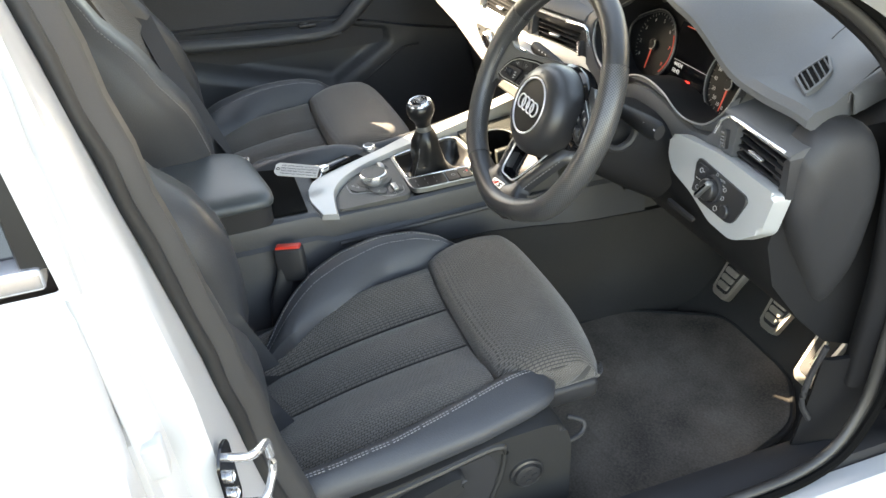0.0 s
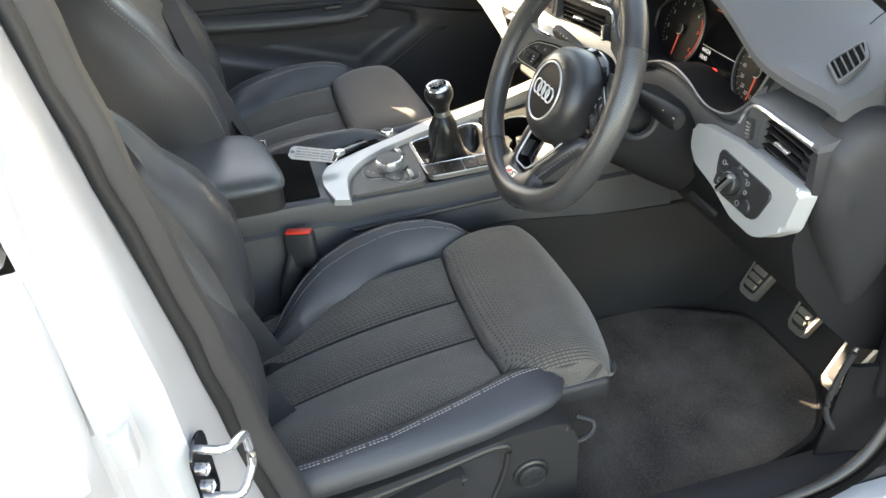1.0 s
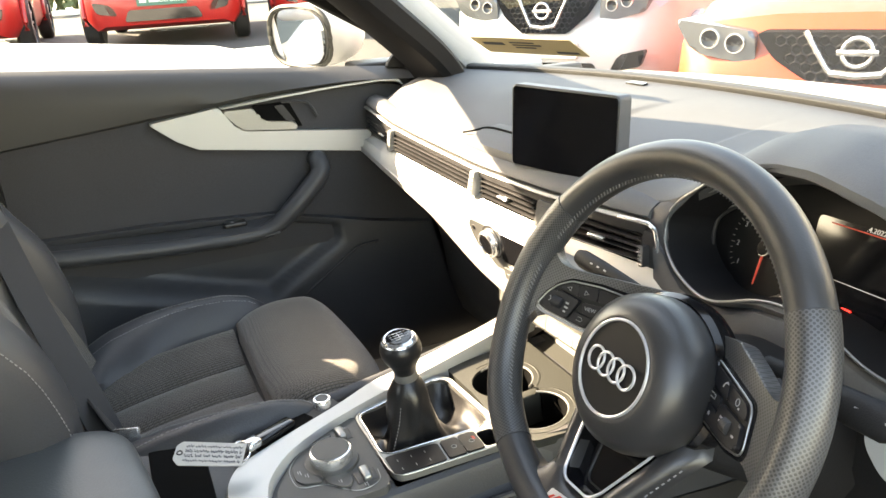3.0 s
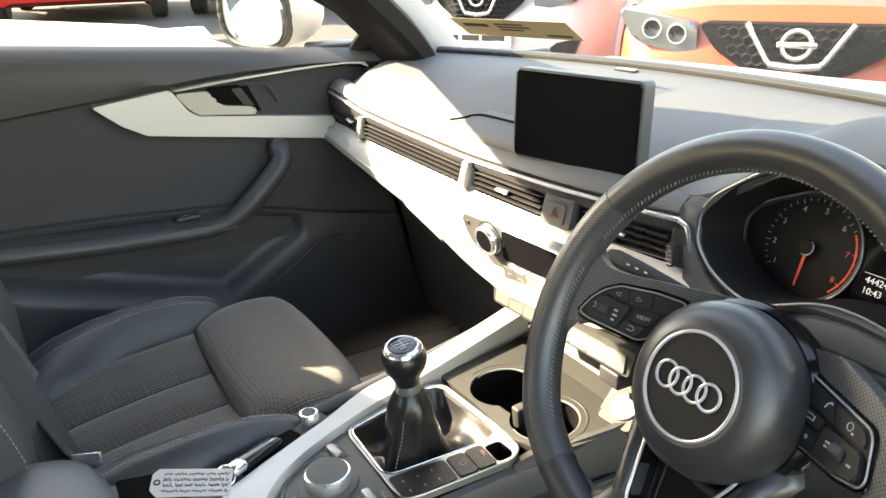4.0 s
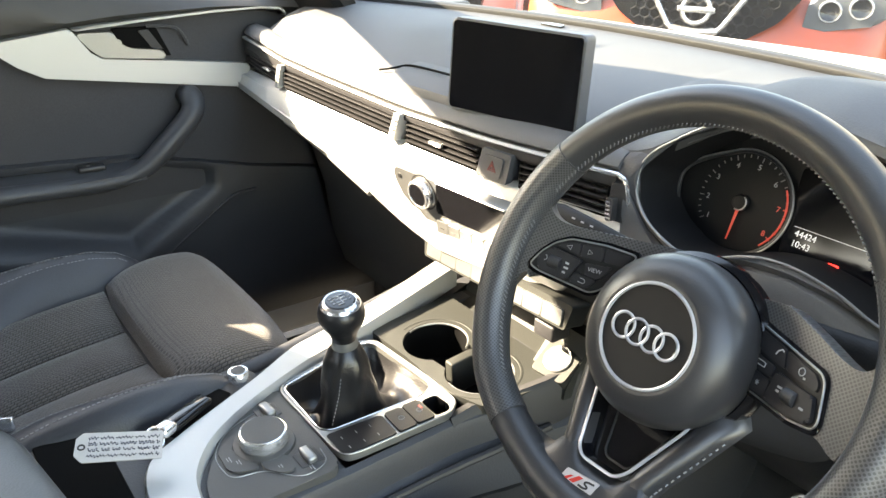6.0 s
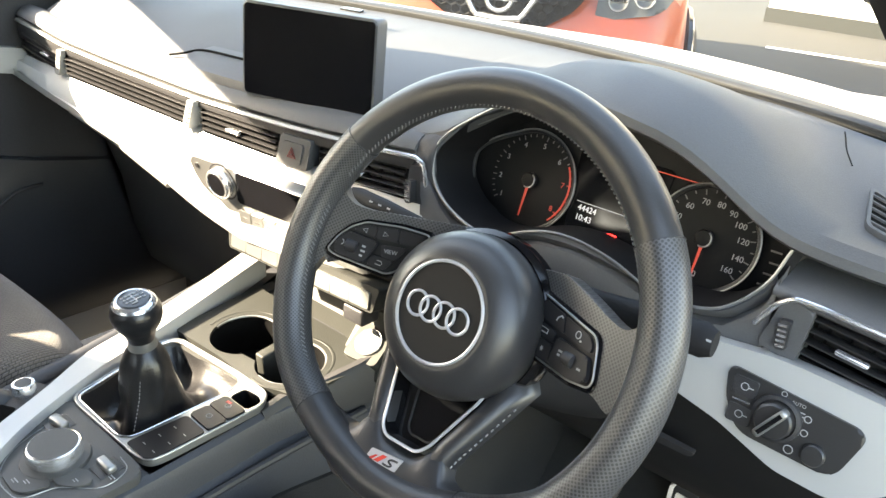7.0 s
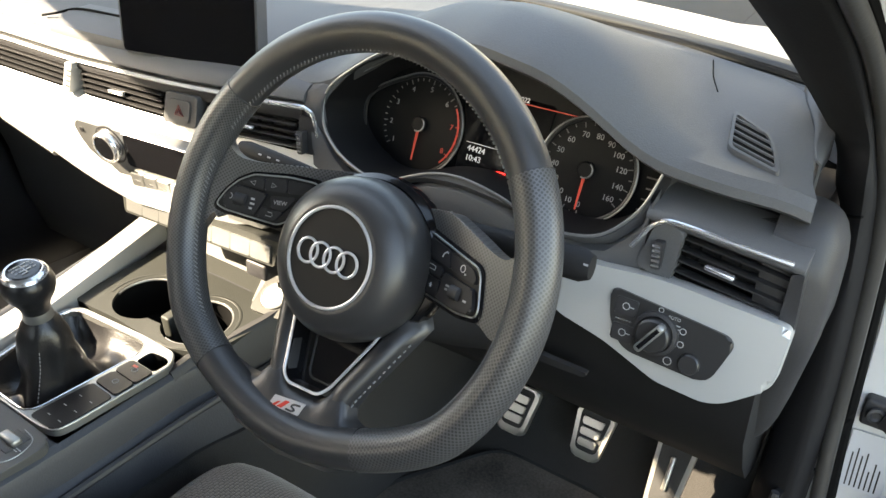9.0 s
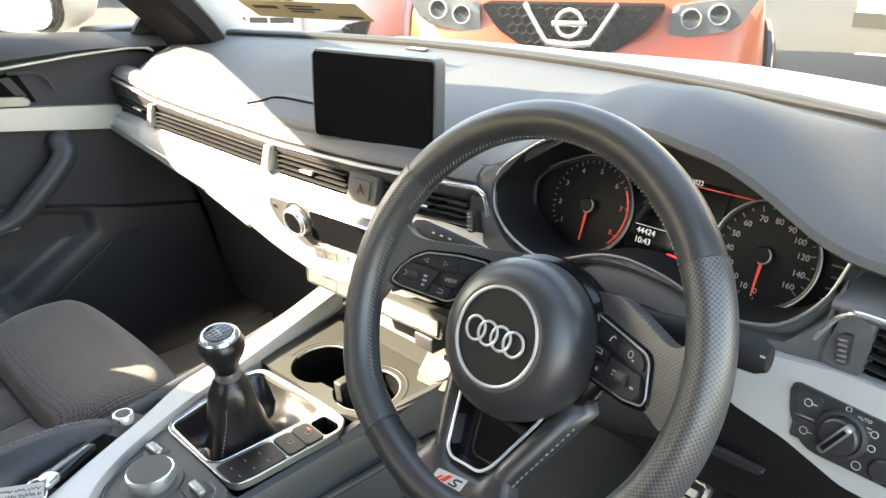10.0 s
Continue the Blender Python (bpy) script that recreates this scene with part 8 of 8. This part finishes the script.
def car(name, label, at, turn, paint, style):
    """A parked car, nose along its own -y: body, glasshouse, grille, lamps, wheels."""
    c = thing(name, label, "car", at)
    base = Matrix.Translation(at) @ pose(0, 0, 0, 0, 0, turn)
    wide, long = style.get("wide", 0.90), style.get("long", 4.3)
    hood, roof = style.get("hood", 0.95), style.get("roof", 1.55)

    def at_(pts):
        return [base @ Vector(p) for p in pts]

    rows = []
    for y, zb, zt, ww in ((0.0, 0.36, 0.62, 0.70), (0.04, 0.26, 0.72, 0.80), (0.14, 0.22, hood - 0.13, 0.92), (0.40, 0.20, hood - 0.06, 0.98), (0.95, 0.20, hood, 1.0), (1.6, 0.20, hood + 0.06, 1.0), (long - 0.7, 0.20, hood + 0.08, 1.0), (long - 0.15, 0.24, hood, 0.94), (long, 0.40, hood - 0.2, 0.8)):
        ww *= wide
        rows.append(at_([(-ww * 0.9, y, zb), (-ww, y, zb + 0.12), (-ww, y, (zb + zt) / 2), (-ww * 0.97, y, zt - 0.10), (-ww * 0.86, y, zt - 0.01), (-ww * 0.45, y, zt + 0.025), (0, y, zt + 0.03), (ww * 0.45, y, zt + 0.025), (ww * 0.86, y, zt - 0.01), (ww * 0.97, y, zt - 0.10), (ww, y, (zb + zt) / 2), (ww, y, zb + 0.12), (ww * 0.9, y, zb)]))
    part("body", loft(rows), paint, c)
    rows = []
    for y, z, ww in ((1.25, hood + 0.02, 0.84), (1.95, roof - 0.06, 0.70), (2.5, roof, 0.68), (3.3, roof - 0.04, 0.66), (long - 0.35, hood + 0.1, 0.80)):
        ww *= wide / 0.9
        rows.append(at_([(-ww * 1.1, y, hood - 0.05), (-ww, y, z - 0.05), (-ww * 0.8, y, z), (ww * 0.8, y, z), (ww, y, z - 0.05), (ww * 1.1, y, hood - 0.05)]))
    part("glasshouse", loft(rows), DARK_GLASS, c, "dark windows")
    rows = [at_([(-0.66 * wide / 0.9, y, z - 0.01), (-0.5, y, z + 0.02), (0.5, y, z + 0.02), (0.66 * wide / 0.9, y, z - 0.01)]) for y, z in ((1.98, roof - 0.05), (2.5, roof), (3.3, roof - 0.04))]
    part("roof_skin", sheet(rows, 0.03), paint, c)
    front = base @ frame_of((0, 0, 0), (1, 0, 0), (0, 0, 1))
    gz = style.get("grille_z", 0.70)
    gw, gh = style.get("grille", (0.55, 0.12))
    mesh_part = part("grille", prism(rounded([(-gw * 0.45, gz - gh), (gw * 0.45, gz - gh), (gw * 0.80, gz - gh * 0.1), (gw, gz + gh), (-gw, gz + gh), (-gw * 0.80, gz - gh * 0.1)], 0.03), front, 0.02, 0.005, base=-0.22), VOID, c, "black grille")
    bars = bmesh.new()
    for i in range(int(2 * gh / 0.036)):
        z = gz - gh + 0.022 + 0.036 * i
        half = gw * (0.45 + 0.55 * (z - gz + gh) / (2 * gh)) - 0.03
        for j in range(-int(half / 0.042), int(half / 0.042) + 1):
            cx = (j + 0.5 * (i % 2)) * 0.042
            if abs(cx) < half:
                tube([front @ Vector((cx + 0.022 * math.cos(radians(a)), z + 0.022 * math.sin(radians(a)), 0.024)) for a in (30, 90, 150, 210, 270, 330)], 0.0028, 4, closed=True, bm=bars)
    part("grille_mesh", bars, KEYPAD, c)
    if style.get("vee"):
        for s in (-1, 1):
            part("grille_vee", tube([front @ Vector(p) for p in ((s * gw * 0.50, gz + gh * 1.05, 0.035), (s * gw * 0.27, gz - gh * 0.40, 0.045), (s * gw * 0.22, gz - gh * 0.58, 0.045))], 0.012, 8, up=base.to_3x3() @ Vector((0, 1, 0))), CHROME, c, "chrome vee bar")
        part("vee_foot", tube([front @ Vector(p) for p in ((-gw * 0.24, gz - gh * 0.56, 0.045), (0, gz - gh * 0.66, 0.048), (gw * 0.24, gz - gh * 0.56, 0.045))], 0.016, 8), CHROME, c)
        bd = part("badge", ring(front @ Matrix.Translation((0, gz + gh * 0.25, 0.05)), 0.055, 0.010, 32, 8), CHROME, c, "round chrome badge")
        part("badge_bar", block(-0.075, 0.075, gz + gh * 0.25 - 0.012, gz + gh * 0.25 + 0.012, 0.045, 0.06, 0.004, m=front), CHROME, c)
    else:
        part("chrome_bar", block(-gw, gw, gz + gh * 0.5, gz + gh * 0.5 + 0.015, 0.02, 0.035, 0.004, m=front), CHROME, c)
    for s in (-1, 1):
        lamp = rounded([(s * gw * 1.02, gz - gh * 0.5), (s * wide * 0.80, gz + gh * 0.05), (s * wide * 0.90, gz + gh * 1.5), (s * gw * 1.05, gz + gh * 0.95)], 0.03)
        hl = part("headlamp", prism(lamp, front @ Matrix.Translation((0, 0, -0.10)), 0.06, 0.02, base=-0.3), LAMP_GLASS, c, "clear headlamp")
        for k in range(2):
            rm = front @ Matrix.Translation((s * (gw * 1.10 + 0.11 * k + 0.06), gz + gh * (0.45 + 0.2 * k), -0.040))
            part("reflector", lathe([(0.001, 0.002), (0.030, 0.003), (0.034, 0.006), (0.036, 0.002)], rm, 20), DARK_GLASS, hl, "dark projector lens")
            part("lens_ring", ring(rm @ Matrix.Translation((0, 0, 0.004)), 0.040, 0.005, 24, 6), CHROME, hl)
        part("fog_recess", prism(rounded([(s * wide * 0.55, 0.36), (s * wide * 0.80, 0.40), (s * wide * 0.84, 0.52), (s * wide * 0.62, 0.48)], 0.03), front @ Matrix.Translation((0, 0, -0.03)), 0.03, 0.006, base=-0.2), PIANO, c)
    part("lower_grille", prism(rounded([(-wide * 0.48, 0.30), (wide * 0.48, 0.30), (wide * 0.42, 0.42), (-wide * 0.42, 0.42)], 0.03), front, 0.012, 0.004, base=-0.2), PIANO, c)
    plate = part("number_plate", prism(rounded([(-0.26, 0.455), (0.26, 0.455), (0.26, 0.565), (-0.26, 0.565)], 0.008), front, 0.03, 0.002, base=0.0), GREEN if style.get("green") else RENDER_WALL, c, "number plate with plain bars")
    bm = bmesh.new()
    for k, wd in enumerate((0.07, 0.10) if style.get("green") else (0.07, 0.14, 0.18)):
        x = (-0.23, -0.13, 0.03)[k]
        block(x, x + wd, 0.49, 0.53, 0.03, 0.033, bm=bm, m=front)
    part("bars", bm, RENDER_WALL if style.get("green") else HARD, c)
    if style.get("green"):
        part("print", writing("Certified", 0.075, front @ Matrix.Translation((0.10, 0.51, 0.032))), RENDER_WALL, c, "pale lettering on the green plate")
    for y in (0.80, long - 0.80):
        for s in (-1, 1):
            hubm = base @ frame_of((s * wide * 0.86, y, 0.33), (0, s, 0), (0, 0, 1))
            wheel_p = part("wheel", lathe([(0.20, 0.0), (0.30, 0.0), (0.33, 0.03), (0.335, 0.10), (0.33, 0.16), (0.30, 0.185), (0.24, 0.18), (0.235, 0.15)], hubm, 36), RUBBER, c, "black tyre")
            part("rim", lathe([(0.235, 0.16), (0.225, 0.17), (0.215, 0.15), (0.20, 0.10), (0.03, 0.09)], hubm, 32), PIANO, wheel_p)
            for k in range(10):
                part("rim_spoke", block(0.03, 0.22, -0.014, 0.014, 0.135, 0.165, 0.006, m=hubm @ pose(0, 0, 0, 0, 0, 36 * k)), SATIN, wheel_p)
            part("wheel_arch", tube([hubm @ Vector((0.37 * math.cos(radians(a)), 0.37 * math.sin(radians(a)), 0.13)) for a in steps(-10, 190, 16)], 0.03, 8), PIANO if style.get("arch") else paint, c)
    for s in (-1, 1):
        part("door_mirror", block(s * wide * 1.0 - 0.02 * s, s * wide * 1.0 + 0.2 * s, 1.42, 1.52, hood + 0.03, hood + 0.17, 0.04, 4, m=base), paint, c)
    return c


car("parked_car", "orange-red crossover parked nose to nose ahead of the bonnet", (-1.40, 2.43, -0.03), 30, ORANGE_PAINT, {"vee": True, "grille": (0.40, 0.10), "grille_z": 0.755, "hood": 1.02, "roof": 1.62, "wide": 0.86, "arch": True})
car("parked_car", "white crossover parked in the row opposite", (-4.35, 2.75, 0.0), 34, WHITE_PAINT, {"vee": True, "grille": (0.40, 0.13), "grille_z": 0.76, "hood": 1.02, "roof": 1.60, "wide": 0.91})
car("parked_car", "red hatchback with a green dealer plate", (-8.6, 0.45, 0.45), 82, RED_PAINT, {"grille": (0.46, 0.07), "grille_z": 0.66, "hood": 0.93, "green": True, "roof": 1.45, "wide": 0.86})
car("parked_car", "red small car at the end of the row", (-8.9, -1.85, 0.45), 88, RED_PAINT, {"grille": (0.46, 0.09), "grille_z": 0.62, "hood": 0.93, "roof": 1.46, "wide": 0.86})
car("parked_car", "red car with a green dealer plate behind the mirror", (-8.4, 2.5, 0.45), 74, RED_PAINT, {"grille": (0.50, 0.10), "grille_z": 0.64, "hood": 0.95, "green": True, "roof": 1.5, "wide": 0.9})
car("parked_car", "white car parked alongside, nose to the front", (-2.75, 0.60, 0.0), 180, WHITE_PAINT, {"grille": (0.5, 0.10), "grille_z": 0.66, "hood": 0.895, "roof": 1.45, "wide": 0.86})
structure(part("kerb", block(-30, -21, -30, 30, 0.45, 0.57, 0.02), RENDER_WALL), "pale kerb behind the parked cars", "kerb")
hedge = bmesh.new()
random.seed(5)
for k in range(1400):
    p = Vector((-22.2 + random.random() * 1.2, -14 + random.random() * 30, 0.5 + random.random() * 1.6))
    bmesh.ops.create_icosphere(hedge, subdivisions=1, radius=0.10 + random.random() * 0.12, matrix=Matrix.Translation(p) @ pose(0, 0, 0, random.random() * 360, random.random() * 360, 0) @ Matrix.Diagonal((1, 0.5, 1, 1)))
LEAF = material("hedge_leaf", (0.07, 0.09, 0.035), 0.7, grain=0.4, scale=20, spot=0.3)
tagged(part("hedge", hedge, LEAF, flat=True), "dry green hedge behind the parked cars", "hedge", kind="stuff")
building = thing("showroom", "pale low showroom building across the yard", "building", (4, 9.5, 0))
part("wall", block(-2.6, 16, 9.3, 9.8, 0, 5.5, 0.02), RENDER_WALL, building)
part("plinth", block(-2.6, 16, 9.24, 9.3, 0, 0.16), GREY, building)
for k in range(6):
    wdw = part("window", block(-1.6 + k * 2.9, 0.7 + k * 2.9, 9.24, 9.3, 0.35, 3.4, 0.02), DARK_GLASS, building)
part("roof", block(-2.9, 16.3, 9.0, 14, 5.5, 5.8, 0.03), GREY, building)
structure(part("bay_line_6", block(-1.5, 1.5, -0.05, 0.05, 0.0, 0.004, m=pose(-0.4, 7.65, 0, 0, 0, 12)), ROAD_PAINT, flat=True), "white painted parking bay line", "road marking")
for k in range(5):
    structure(part("bay_line_%d" % (k + 1), block(-0.9 + k * 2.5 + 1.4, -0.8 + k * 2.5 + 1.4, 3.2, 8.0, 0.0, 0.004), ROAD_PAINT, flat=True), "white painted parking bay line", "road marking")
